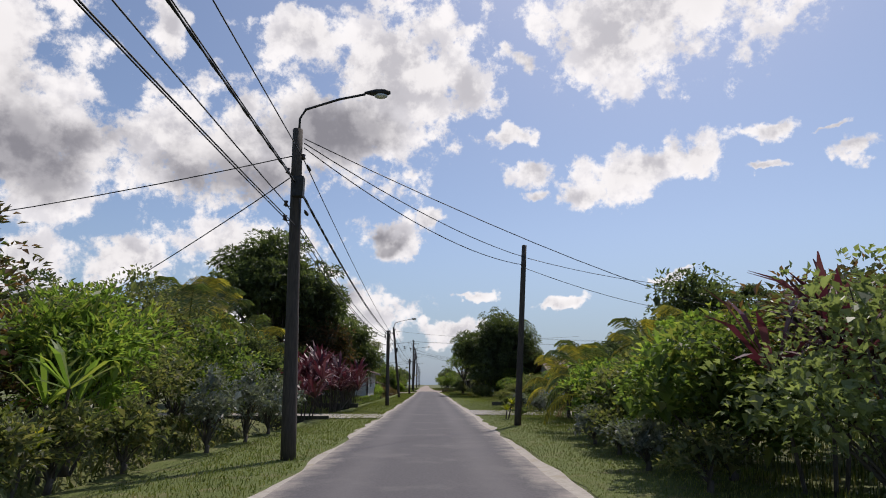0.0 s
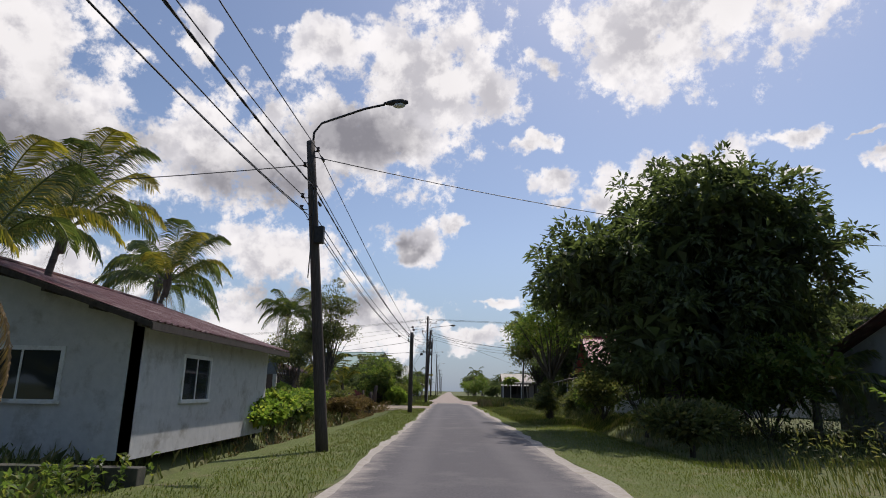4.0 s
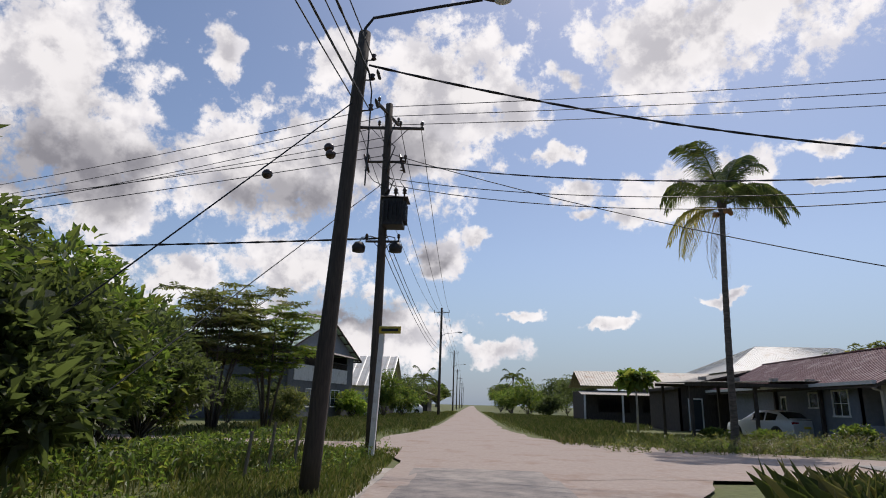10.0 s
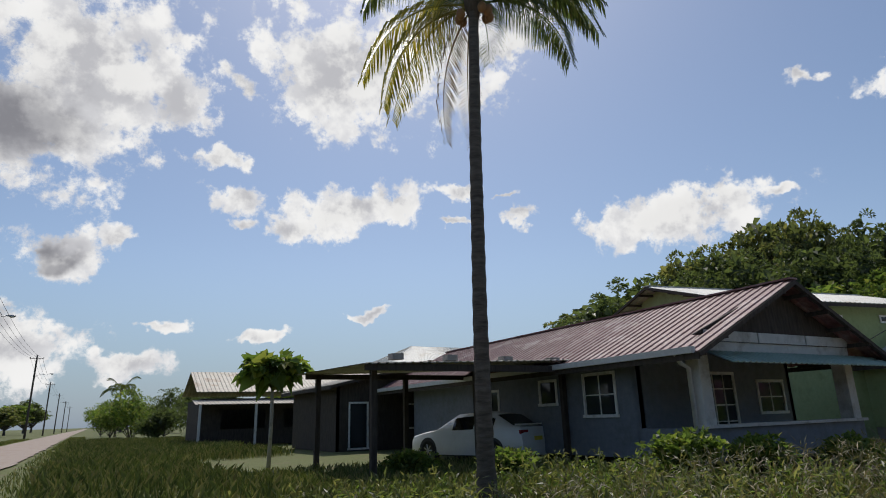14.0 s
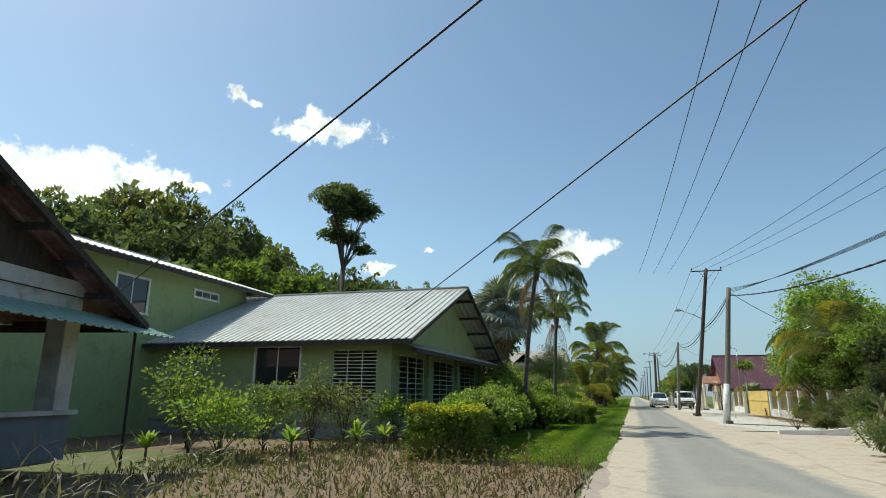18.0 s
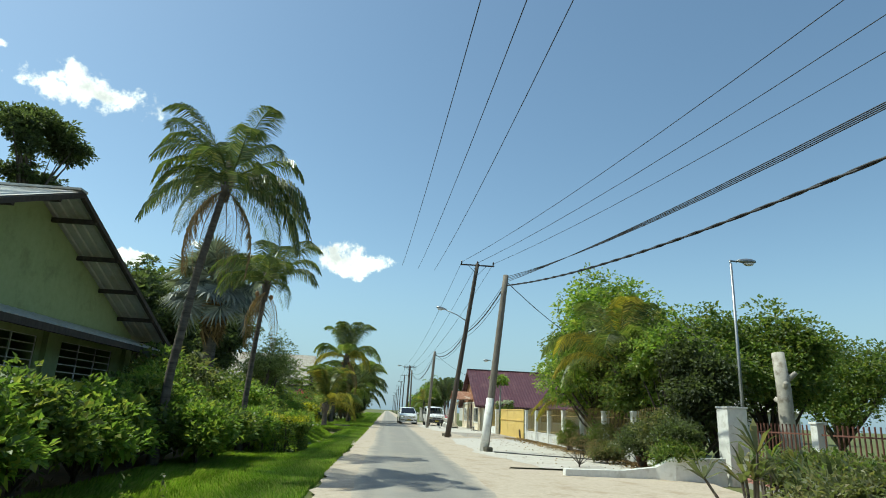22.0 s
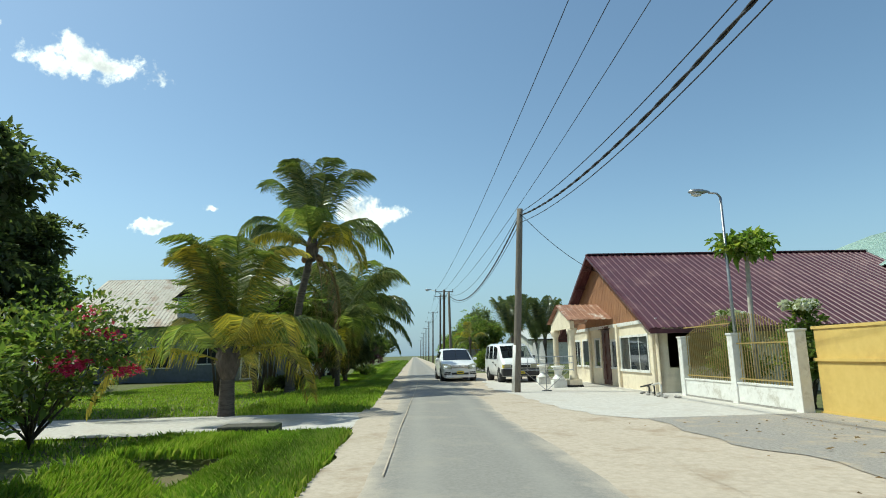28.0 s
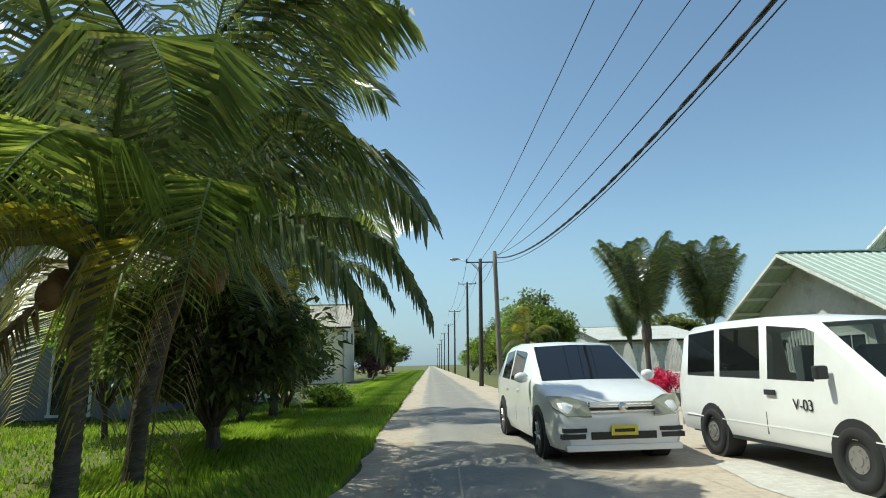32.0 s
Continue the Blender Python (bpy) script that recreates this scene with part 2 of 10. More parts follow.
def smooth_noise(x, y, s, seed=0):
    """Cheap smooth noise in arrays, about -1 to 1."""
    r = np.random.default_rng(seed)
    out = 0
    for k in range(6):
        a, b = r.uniform(0, 6.28), r.uniform(0.6, 1.7)
        out = out + np.sin((x * math.cos(a) + y * math.sin(a)) * b / s + r.uniform(0, 6.28))
    return out / 3.0

# ---- materials ----
def mat_base(name):
    m = bpy.data.materials.new(name)
    m.use_nodes = True
    nt = m.node_tree
    bsdf = nt.nodes["Principled BSDF"]
    return m, nt, bsdf


def nnode(nt, kind, **vals):
    n = nt.nodes.new(kind)
    for k, v in vals.items():
        n.inputs[k].default_value = v
    return n


def ramp(nt, fac, stops):
    r = nt.nodes.new("ShaderNodeValToRGB")
    els = r.color_ramp.elements
    while len(els) < len(stops):
        els.new(0.5)
    for e, (p, c) in zip(els, stops):
        e.position, e.color = p, (*c, 1.0)
    nt.links.new(fac, r.inputs[0])
    return r.outputs[0]


def mixc(nt, a, b, fac, mode="MIX"):
    n = nt.nodes.new("ShaderNodeMix")
    n.data_type, n.blend_type = "RGBA", mode
    for sock, v in ((n.inputs[6], a), (n.inputs[7], b), (n.inputs[0], fac)):
        if isinstance(v, (tuple, list)):
            sock.default_value = (*v, 1.0)
        elif isinstance(v, (int, float)):
            sock.default_value = v
        else:
            nt.links.new(v, sock)
    return n.outputs[2]


def noise_tex(nt, scale, detail=4.0, rough=0.6, coord="Object", stretch=(1, 1, 1)):
    tc = nt.nodes.new("ShaderNodeTexCoord")
    mp = nt.nodes.new("ShaderNodeMapping")
    mp.inputs["Scale"].default_value = stretch
    nt.links.new(tc.outputs[coord], mp.inputs[0])
    n = nnode(nt, "ShaderNodeTexNoise", Scale=scale, Detail=detail, Roughness=rough)
    nt.links.new(mp.outputs[0], n.inputs["Vector"])
    return n.outputs["Fac"]


def bump(nt, bsdf, height, strength=0.3, distance=0.02):
    b = nnode(nt, "ShaderNodeBump", Strength=strength, Distance=distance)
    nt.links.new(height, b.inputs["Height"])
    nt.links.new(b.outputs[0], bsdf.inputs["Normal"])


def surface(name, c0, c1, rough=0.8, fine=8.0, coarse=0.7, bumpy=0.25, dist=0.02, metal=0.0, stain=None, stretch=(1, 1, 1), spec=0.4, coord="Object", rand=0.0):
    """A surface with grain at two scales and an optional stain colour."""
    m, nt, b = mat_base(name)
    nf = noise_tex(nt, fine, 5.0, 0.65, coord, stretch)
    nc = noise_tex(nt, coarse, 3.0, 0.55, coord, stretch)
    col = ramp(nt, nf, [(0.3, c0), (0.7, c1)])
    col2 = mixc(nt, col, tuple(0.6 * a + 0.4 * b_ for a, b_ in zip(c0, c1)), 0.35)
    fac = ramp(nt, nc, [(0.35, (0, 0, 0)), (0.65, (1, 1, 1))])
    col = mixc(nt, col, col2, fac)
    if stain:
        ns = noise_tex(nt, coarse * 2.3, 6.0, 0.7, coord, stretch)
        fs = ramp(nt, ns, [(0.52, (0, 0, 0)), (0.68, (1, 1, 1))])
        col = mixc(nt, col, stain, fs)
    if rand:
        oi = nt.nodes.new("ShaderNodeObjectInfo")
        hs = nnode(nt, "ShaderNodeHueSaturation")
        mr = nnode(nt, "ShaderNodeMapRange", **{"To Min": 1 - rand, "To Max": 1 + rand})
        nt.links.new(oi.outputs["Random"], mr.inputs[0])
        nt.links.new(mr.outputs[0], hs.inputs["Value"])
        nt.links.new(col, hs.inputs["Color"])
        col = hs.outputs[0]
    nt.links.new(col, b.inputs["Base Color"])
    b.inputs["Roughness"].default_value = rough
    b.inputs["Metallic"].default_value = metal
    b.inputs["Specular IOR Level"].default_value = spec
    bump(nt, b, nf, bumpy, dist)
    return m


def dusty_road(name, c0, c1, patch, dust, tracks):
    """Asphalt with worn patches, paler wheel tracks and sand drifting in from both edges."""
    m = surface(name, c0, c1, 0.85, 26.0, 0.25, 0.35, 0.006, stain=patch)
    nt = m.node_tree
    b = nt.nodes["Principled BSDF"]
    col = b.inputs["Base Color"].links[0].from_socket
    at = nt.nodes.new("ShaderNodeAttribute")
    at.attribute_name = "edge"
    e = at.outputs["Fac"]
    n1 = noise_tex(nt, 1.6, 6.0, 0.7)
    n2 = noise_tex(nt, 60.0, 3.0, 0.7)
    tr = ramp(nt, e, [(0.30, (0, 0, 0)), (0.48, (1, 1, 1)), (0.56, (1, 1, 1)), (0.74, (0, 0, 0))])
    tm = nnode(nt, "ShaderNodeMath")
    tm.operation = "MULTIPLY"
    nt.links.new(tr, tm.inputs[0])
    nt.links.new(n1, tm.inputs[1])
    col = mixc(nt, col, tracks, tm.outputs[0])
    sm = nnode(nt, "ShaderNodeMath")
    sm.operation = "MULTIPLY_ADD"
    sm.inputs[1].default_value = 0.75
    nt.links.new(n1, sm.inputs[0])
    nt.links.new(e, sm.inputs[2])
    s2 = nnode(nt, "ShaderNodeMath")
    s2.operation = "MULTIPLY_ADD"
    s2.inputs[1].default_value = 0.25
    nt.links.new(n2, s2.inputs[0])
    nt.links.new(sm.outputs[0], s2.inputs[2])
    mr = nnode(nt, "ShaderNodeMapRange", **{"From Min": 1.3, "From Max": 1.6})
    nt.links.new(s2.outputs[0], mr.inputs[0])
    nt.links.new(mixc(nt, col, dust, mr.outputs[0]), b.inputs["Base Color"])
    return m


def leafy(name, dark, light, yellow=None, rough=0.45, trans=0.36, share=0.12, spec=0.4, tint=(1.5, 1.65, 0.8)):
    """Foliage: each leaf its own shade, some light passing through."""
    m, nt, b = mat_base(name)
    g = nt.nodes.new("ShaderNodeNewGeometry")
    stops = [(0.0, dark), (0.75, light)]
    if yellow:
        stops = [(0.0, dark), (0.8 - share, light), (1.0 - share, yellow), (1.0, yellow)]
    col = ramp(nt, g.outputs["Random Per Island"], stops)
    nc = noise_tex(nt, 0.6, 2.0, 0.5, "Object")
    fac = ramp(nt, nc, [(0.3, (0.75, 0.75, 0.75)), (0.7, (1.2, 1.2, 1.15))])
    col = mixc(nt, col, fac, 1.0, "MULTIPLY")
    nt.links.new(col, b.inputs["Base Color"])
    b.inputs["Roughness"].default_value = rough
    b.inputs["Specular IOR Level"].default_value = spec
    tr = nt.nodes.new("ShaderNodeBsdfTranslucent")
    tc = mixc(nt, col, tint, 1.0, "MULTIPLY")
    nt.links.new(tc, tr.inputs[0])
    mx = nnode(nt, "ShaderNodeMixShader", Fac=trans)
    nt.links.new(b.outputs[0], mx.inputs[1])
    nt.links.new(tr.outputs[0], mx.inputs[2])
    nt.links.new(mx.outputs[0], nt.nodes["Material Output"].inputs[0])
    return m


def plain(name, c, rough=0.5, metal=0.0, spec=0.5):
    m, nt, b = mat_base(name)
    nf = noise_tex(nt, 14.0, 4.0)
    col = ramp(nt, nf, [(0.3, tuple(0.9 * x for x in c)), (0.7, c)])
    nt.links.new(col, b.inputs["Base Color"])
    b.inputs["Roughness"].default_value, b.inputs["Metallic"].default_value = rough, metal
    b.inputs["Specular IOR Level"].default_value = spec
    return m


def glass_dark(name, c=(0.02, 0.025, 0.03), rough=0.04):
    m, nt, b = mat_base(name)
    b.inputs["Base Color"].default_value = (*c, 1)
    b.inputs["Roughness"].default_value = rough
    b.inputs["Specular IOR Level"].default_value = 0.6
    return m


M_WOODPOLE = surface("weathered_pole_wood", (0.045, 0.036, 0.030), (0.11, 0.088, 0.07), 0.9, 6.0, 0.8, 0.5, 0.02, stretch=(6, 6, 0.6))
M_GREYPOLE = surface("grey_pole_wood", (0.13, 0.11, 0.09), (0.27, 0.24, 0.20), 0.9, 6.0, 0.8, 0.5, 0.02, stretch=(6, 6, 0.6))
M_WHITEPAINT = surface("worn_white_paint", (0.68, 0.68, 0.65), (0.82, 0.82, 0.79), 0.65, 9.0, 1.1, 0.12, 0.01, stain=(0.5, 0.48, 0.42))
M_METAL = surface("galvanised_steel", (0.30, 0.31, 0.32), (0.45, 0.46, 0.47), 0.45, 12.0, 1.0, 0.05, 0.005, metal=0.8)
M_DARKMETAL = surface("dark_iron", (0.02, 0.02, 0.022), (0.06, 0.055, 0.05), 0.6, 12.0, 1.0, 0.1, 0.005, metal=0.3)
M_CABLE = plain("black_cable", (0.015, 0.015, 0.017), 0.55)
M_CERAMIC = plain("brown_ceramic", (0.06, 0.035, 0.025), 0.25)
M_LAMPGLASS = plain("frosted_lamp_glass", (0.7, 0.7, 0.66), 0.2)
M_ASPHALT = dusty_road("worn_asphalt", (0.07, 0.064, 0.067), (0.128, 0.118, 0.12), (0.145, 0.132, 0.128), (0.36, 0.315, 0.27), (0.152, 0.14, 0.138))
M_ASPHALT2 = dusty_road("pale_asphalt", (0.20, 0.19, 0.17), (0.31, 0.29, 0.26), (0.33, 0.295, 0.245), (0.48, 0.41, 0.33), (0.32, 0.30, 0.265))
M_SAND = surface("tan_sand", (0.40, 0.33, 0.255), (0.55, 0.47, 0.375), 0.95, 11.0, 0.5, 0.5, 0.02, stain=(0.36, 0.28, 0.20))
M_DRIVE = surface("brown_tan_sand", (0.27, 0.215, 0.16), (0.39, 0.32, 0.245), 0.95, 11.0, 0.5, 0.5, 0.02, stain=(0.25, 0.19, 0.13))
M_PALESAND = surface("pale_crushed_shell", (0.44, 0.405, 0.36), (0.62, 0.59, 0.54), 0.95, 9.0, 0.6, 0.6, 0.02, stain=(0.48, 0.43, 0.37))
M_MOSSY = surface("mossy_concrete", (0.05, 0.05, 0.038), (0.13, 0.12, 0.095), 0.95, 8.0, 0.9, 0.5, 0.02, stain=(0.04, 0.055, 0.025))
M_GRAVEL = surface("grey_gravel", (0.22, 0.20, 0.18), (0.42, 0.39, 0.35), 0.95, 22.0, 0.7, 0.8, 0.03, stain=(0.45, 0.36, 0.26))
M_DIRTROAD = surface("pinkish_dirt_road", (0.31, 0.25, 0.21), (0.42, 0.345, 0.29), 0.95, 9.0, 0.35, 0.4, 0.02, stain=(0.30, 0.215, 0.165))
M_EDGE = surface("pale_road_edge", (0.34, 0.30, 0.25), (0.50, 0.455, 0.39), 0.95, 9.0, 0.8, 0.6, 0.02, stain=(0.33, 0.28, 0.2))
M_GROUND = surface("soil_and_low_grass", (0.085, 0.10, 0.032), (0.15, 0.165, 0.055), 0.95, 5.0, 0.35, 0.6, 0.05, stain=(0.16, 0.13, 0.07))
M_DRYSOIL = surface("dry_reddish_soil", (0.14, 0.092, 0.055), (0.24, 0.165, 0.10), 0.95, 7.0, 0.6, 0.6, 0.04, stain=(0.11, 0.10, 0.05))
M_BARK = surface("grey_brown_bark", (0.06, 0.048, 0.038), (0.16, 0.135, 0.11), 0.95, 5.0, 0.9, 0.8, 0.04, stretch=(3, 3, 0.8))
M_PALMBARK = surface("palm_bark", (0.06, 0.05, 0.042), (0.17, 0.148, 0.12), 0.95, 3.0, 1.0, 0.8, 0.03, stretch=(1, 1, 5), stain=(0.06, 0.05, 0.04))
M_PALEBARK = surface("pale_bark", (0.35, 0.32, 0.28), (0.55, 0.52, 0.46), 0.9, 5.0, 1.2, 0.5, 0.02, stain=(0.2, 0.17, 0.13))
L_DARK = leafy("dark_tree_leaves", (0.05, 0.062, 0.036), (0.125, 0.15, 0.072), trans=0.46)
L_MID = leafy("green_leaves", (0.07, 0.105, 0.032), (0.17, 0.23, 0.068), (0.23, 0.235, 0.075), trans=0.5)
L_LIGHT = leafy("light_green_leaves", (0.10, 0.16, 0.036), (0.24, 0.325, 0.08), (0.32, 0.34, 0.09), trans=0.5)
L_OLIVE = leafy("olive_leaves", (0.078, 0.088, 0.044), (0.175, 0.19, 0.09), (0.23, 0.205, 0.1), trans=0.46)
L_RUST = leafy("rust_tinted_leaves", (0.045, 0.048, 0.024), (0.105, 0.086, 0.042), (0.19, 0.10, 0.06), share=0.25)
L_RED = leafy("dark_red_leaves", (0.055, 0.02, 0.03), (0.15, 0.042, 0.06), (0.21, 0.09, 0.095), share=0.2, trans=0.2, tint=(1.3, 0.9, 1.0))
L_YELLOW = leafy("yellow_green_leaves", (0.12, 0.17, 0.025), (0.30, 0.32, 0.04), (0.52, 0.45, 0.05), share=0.3)
L_PINK = leafy("pink_petals", (0.45, 0.02, 0.10), (0.75, 0.06, 0.22), trans=0.25)
L_WHITE = leafy("white_petals", (0.55, 0.55, 0.50), (0.8, 0.8, 0.75), trans=0.25)
L_PALM = leafy("palm_leaflets", (0.066, 0.09, 0.036), (0.155, 0.195, 0.075), (0.27, 0.26, 0.09), rough=0.24, share=0.06, trans=0.28, spec=0.8)
L_PALMB = leafy("bright_palm_leaflets", (0.10, 0.135, 0.04), (0.23, 0.28, 0.085), (0.34, 0.33, 0.11), rough=0.3, share=0.1, trans=0.42, spec=0.6)
L_PALMY = leafy("yellowing_palm_leaflets", (0.15, 0.15, 0.04), (0.32, 0.29, 0.07), (0.48, 0.37, 0.07), rough=0.4, share=0.25)
L_DRY = leafy("dry_fronds", (0.16, 0.11, 0.06), (0.33, 0.225, 0.125), rough=0.8, trans=0.15, spec=0.1)
L_SILVER = leafy("silvery_fan_leaves", (0.10, 0.11, 0.095), (0.27, 0.285, 0.26), rough=0.5, trans=0.2)
L_GRASS = leafy("verge_grass_blades", (0.085, 0.108, 0.034), (0.185, 0.21, 0.072), (0.30, 0.265, 0.13), rough=0.55, trans=0.3, share=0.2)
L_PALE = leafy("pale_airy_leaves", (0.15, 0.18, 0.08), (0.30, 0.335, 0.17), rough=0.5, trans=0.4)
L_GRASSB = leafy("bright_lawn_blades", (0.155, 0.235, 0.033), (0.31, 0.42, 0.07), (0.38, 0.40, 0.12), rough=0.55, trans=0.42)
L_VERGE = leafy("mown_verge_blades", (0.12, 0.142, 0.036), (0.215, 0.245, 0.07), (0.28, 0.26, 0.11), rough=0.6, trans=0.35)
L_DRYGRASS = leafy("dry_grass_blades", (0.14, 0.12, 0.07), (0.28, 0.225, 0.13), (0.17, 0.17, 0.075), rough=0.6, trans=0.2)
M_TERRA = surface("terracotta", (0.20, 0.10, 0.065), (0.34, 0.18, 0.11), 0.85, 9.0, 1.0, 0.2, 0.01, stain=(0.16, 0.13, 0.10))
M_YELLOWPOT = surface("yellow_plastic_pot", (0.42, 0.30, 0.06), (0.55, 0.40, 0.10), 0.6, 9.0, 1.0, 0.1, 0.01)

# ---- plant builders ----
def unit_rows(n, r):
    v = r.normal(size=(n, 3))
    return v / np.linalg.norm(v, axis=1, keepdims=True)


def leaf_quads(base, way, length, width, r, fold=0.25):
    """Pointed folded leaves from their bases along their ways."""
    n = len(base)
    up = unit_rows(n, r) * 0.5 + np.array([0, 0, 1.0])
    side = np.cross(way, up)
    side /= np.linalg.norm(side, axis=1, keepdims=True) + 1e-9
    nor = np.cross(side, way)
    ln = (length * r.uniform(0.6, 1.25, n))[:, None]
    wd = (width * r.uniform(0.7, 1.2, n))[:, None]
    mid = base + way * ln * 0.45
    tip = base + way * ln - nor * ln * 0.12
    return np.stack([base, mid + side * wd * 0.5 + nor * wd * fold, tip, mid - side * wd * 0.5 + nor * wd * fold], 1)


def crown_quads(blobs, n, length, width, seed, droop=0.2, clump=14, spread=0.22, shell=0.62, core=1.9):
    """Leaves in clumps through ellipsoids (x, y, z, rx, ry, rz)."""
    r = np.random.default_rng(seed)
    bl = np.array(blobs, float)
    size = np.maximum(bl[:, 3] * bl[:, 4], 0.05) ** 1.0
    n, clump = int(n * 1.35), int(clump * 1.35)
    k = max(6, n // clump)
    pick = r.choice(len(bl), k, p=size / size.sum())
    d = unit_rows(k, r)
    rad = shell + (1.05 - shell) * r.random(k) ** 0.6
    rad *= 1 + 0.16 * smooth_noise(d[:, 0] * 3 + pick, d[:, 1] * 3 + d[:, 2] * 2, 0.6, seed)
    cc = bl[pick, :3] + d * bl[pick, 3:] * rad[:, None]
    idx = np.repeat(np.arange(k), clump)
    m = len(idx)
    u = unit_rows(m, r)
    u[:, 2] = np.where(u[:, 2] < -0.25, -u[:, 2], u[:, 2])
    off = u * (spread * 1.55 * r.uniform(0.55, 1.0, m) ** 0.5 * (0.7 + 0.6 * r.random(k))[idx])[:, None] * np.array([1.0, 1.0, 0.72])
    base = cc[idx] + off
    way = d[idx] * 0.3 + u * 0.75 + unit_rows(m, r) * 0.6 - np.array([0, 0, droop])
    way /= np.linalg.norm(way, axis=1, keepdims=True)
    out = leaf_quads(base, way, length * 0.92, width * 1.15, r)
    # larger leaves deep inside close the crown
    k2 = max(12, n // 7)
    pick = r.choice(len(bl), k2, p=size / size.sum())
    d = unit_rows(k2, r)
    base = bl[pick, :3] + d * bl[pick, 3:] * (0.15 + 0.62 * r.random(k2) ** 0.6)[:, None]
    way = d * 0.15 + unit_rows(k2, r)
    way /= np.linalg.norm(way, axis=1, keepdims=True)
    return np.concatenate([out, leaf_quads(base, way, length * core, width * core * 1.5, r)])


def limbs(bm, blobs, trunk_r, fork, lean=(0, 0), n=7, seed=0, spare=0.25):
    """Trunk to a fork and a limb to each blob."""
    r = np.random.default_rng(seed)
    f = Vector((lean[0], lean[1], fork))
    tube(bm, [(0, 0, -0.15), (0.03, 0, 0.12), (lean[0] * 0.4, lean[1] * 0.4, fork * 0.5), f], [trunk_r * 1.35, trunk_r * 1.05, trunk_r * 0.9, trunk_r * 0.75], n)
    for b in blobs:
        c = Vector(b[:3])
        for j in range(2):
            e = c + Vector(r.uniform(-0.5, 0.5, 3)) * b[3]
            m = f.lerp(e, 0.5) + Vector(r.uniform(-0.25, 0.25, 3)) * min(1.0, b[3])
            rr = trunk_r * (0.5 if j == 0 else 0.3)
            tube(bm, [f - Vector((0, 0, 0.15)), m, e], [rr, rr * 0.6, rr * 0.2], 5, caps=False)


def tree(name, x, y, blobs, trunk_r, fork, leaves, leaf, mat, label, bark=None, lean=(0, 0), seed=1, category="tree", droop=0.2, clump=14, spread=0.25, shell=0.62, z=0.0, group="", core=1.9):
    """A tree or shrub: trunk with limbs, and a crown of single leaves."""
    t = thing(name, pose(x, y, z), label, category, group)
    bm = bmesh.new()
    limbs(bm, blobs, trunk_r, fork, lean, seed=seed)
    part("trunk", bm, bark or M_BARK, t, smooth=True)
    part("crown", quads_mesh("crown", crown_quads(blobs, leaves, leaf[0], leaf[1], seed, droop, clump, spread, shell, core), mat), parent=t)
    return t


def frond_mesh(name, mat, length=4.2, rise=0.9, drop=2.2, leaflet=0.75, pairs=46, seed=0, dense=1.0, width=0.045, hang=0.55):
    """One feather frond along +x from the origin, with a rib and leaflets."""
    r = np.random.default_rng(seed)
    s = np.linspace(0, 1, 15)
    px = length * (s - 0.18 * s ** 3)
    pz = rise * np.sin(s * 1.9) * 1.0 - drop * s ** 2.2
    rib = np.stack([px, 0.12 * np.sin(s * 2 + seed), pz], 1)
    bm = bmesh.new()
    tube(bm, rib, list(0.035 * (1 - s) + 0.006), 4)
    me0 = bm_mesh(name, bm, mat)
    t = np.repeat(np.linspace(0.13, 0.995, pairs), 2)
    sgn = np.tile([1.0, -1.0], pairs)
    p = np.stack([np.interp(t, s, rib[:, k]) for k in range(3)], 1)
    q = np.stack([np.interp(np.minimum(t + 0.03, 1), s, rib[:, k]) - np.interp(t - 0.03, s, rib[:, k]) for k in range(3)], 1)
    q /= np.linalg.norm(q, axis=1, keepdims=True)
    ll = leaflet * (0.45 + 0.75 * np.sin(np.pi * np.clip(t * 0.95 + 0.08, 0, 1))) * r.uniform(0.85, 1.1, len(t))
    out = np.stack([0 * t, sgn, 0 * t], 1)
    way = out * 0.85 + q * 0.55 + np.array([0, 0, -0.1]) + unit_rows(len(t), r) * 0.1
    way /= np.linalg.norm(way, axis=1, keepdims=True)
    dn = np.array([0, 0, -1.0]) * (hang * r.uniform(0.7, 1.3, len(t)))[:, None]
    way2 = way * 0.6 + dn
    way2 /= np.linalg.norm(way2, axis=1, keepdims=True)
    m1 = p + way * (ll * 0.5)[:, None]
    tip = m1 + way2 * (ll * 0.55)[:, None]
    w = np.cross(way + way2 * 0.5, out)
    w *= (width * 0.5 / (np.linalg.norm(w, axis=1, keepdims=True) + 1e-6))
    a = np.stack([p - w * 0.5, p + w * 0.5, m1 + w, m1 - w], 1)
    b = np.stack([m1 - w, m1 + w, tip + w * 0.15, tip - w * 0.15], 1)
    co = np.concatenate([a, b])
    v0 = np.array([v.co[:] for v in me0.vertices])
    f0 = [tuple(pl.vertices) for pl in me0.polygons]
    verts = np.concatenate([v0, co.reshape(-1, 3)])
    n0 = len(v0)
    faces = f0 + [tuple(n0 + 4 * i + k for k in range(4)) for i in range(len(co))]
    bpy.data.meshes.remove(me0)
    return mesh_from(name, verts, faces, mat)


FRONDS = {}


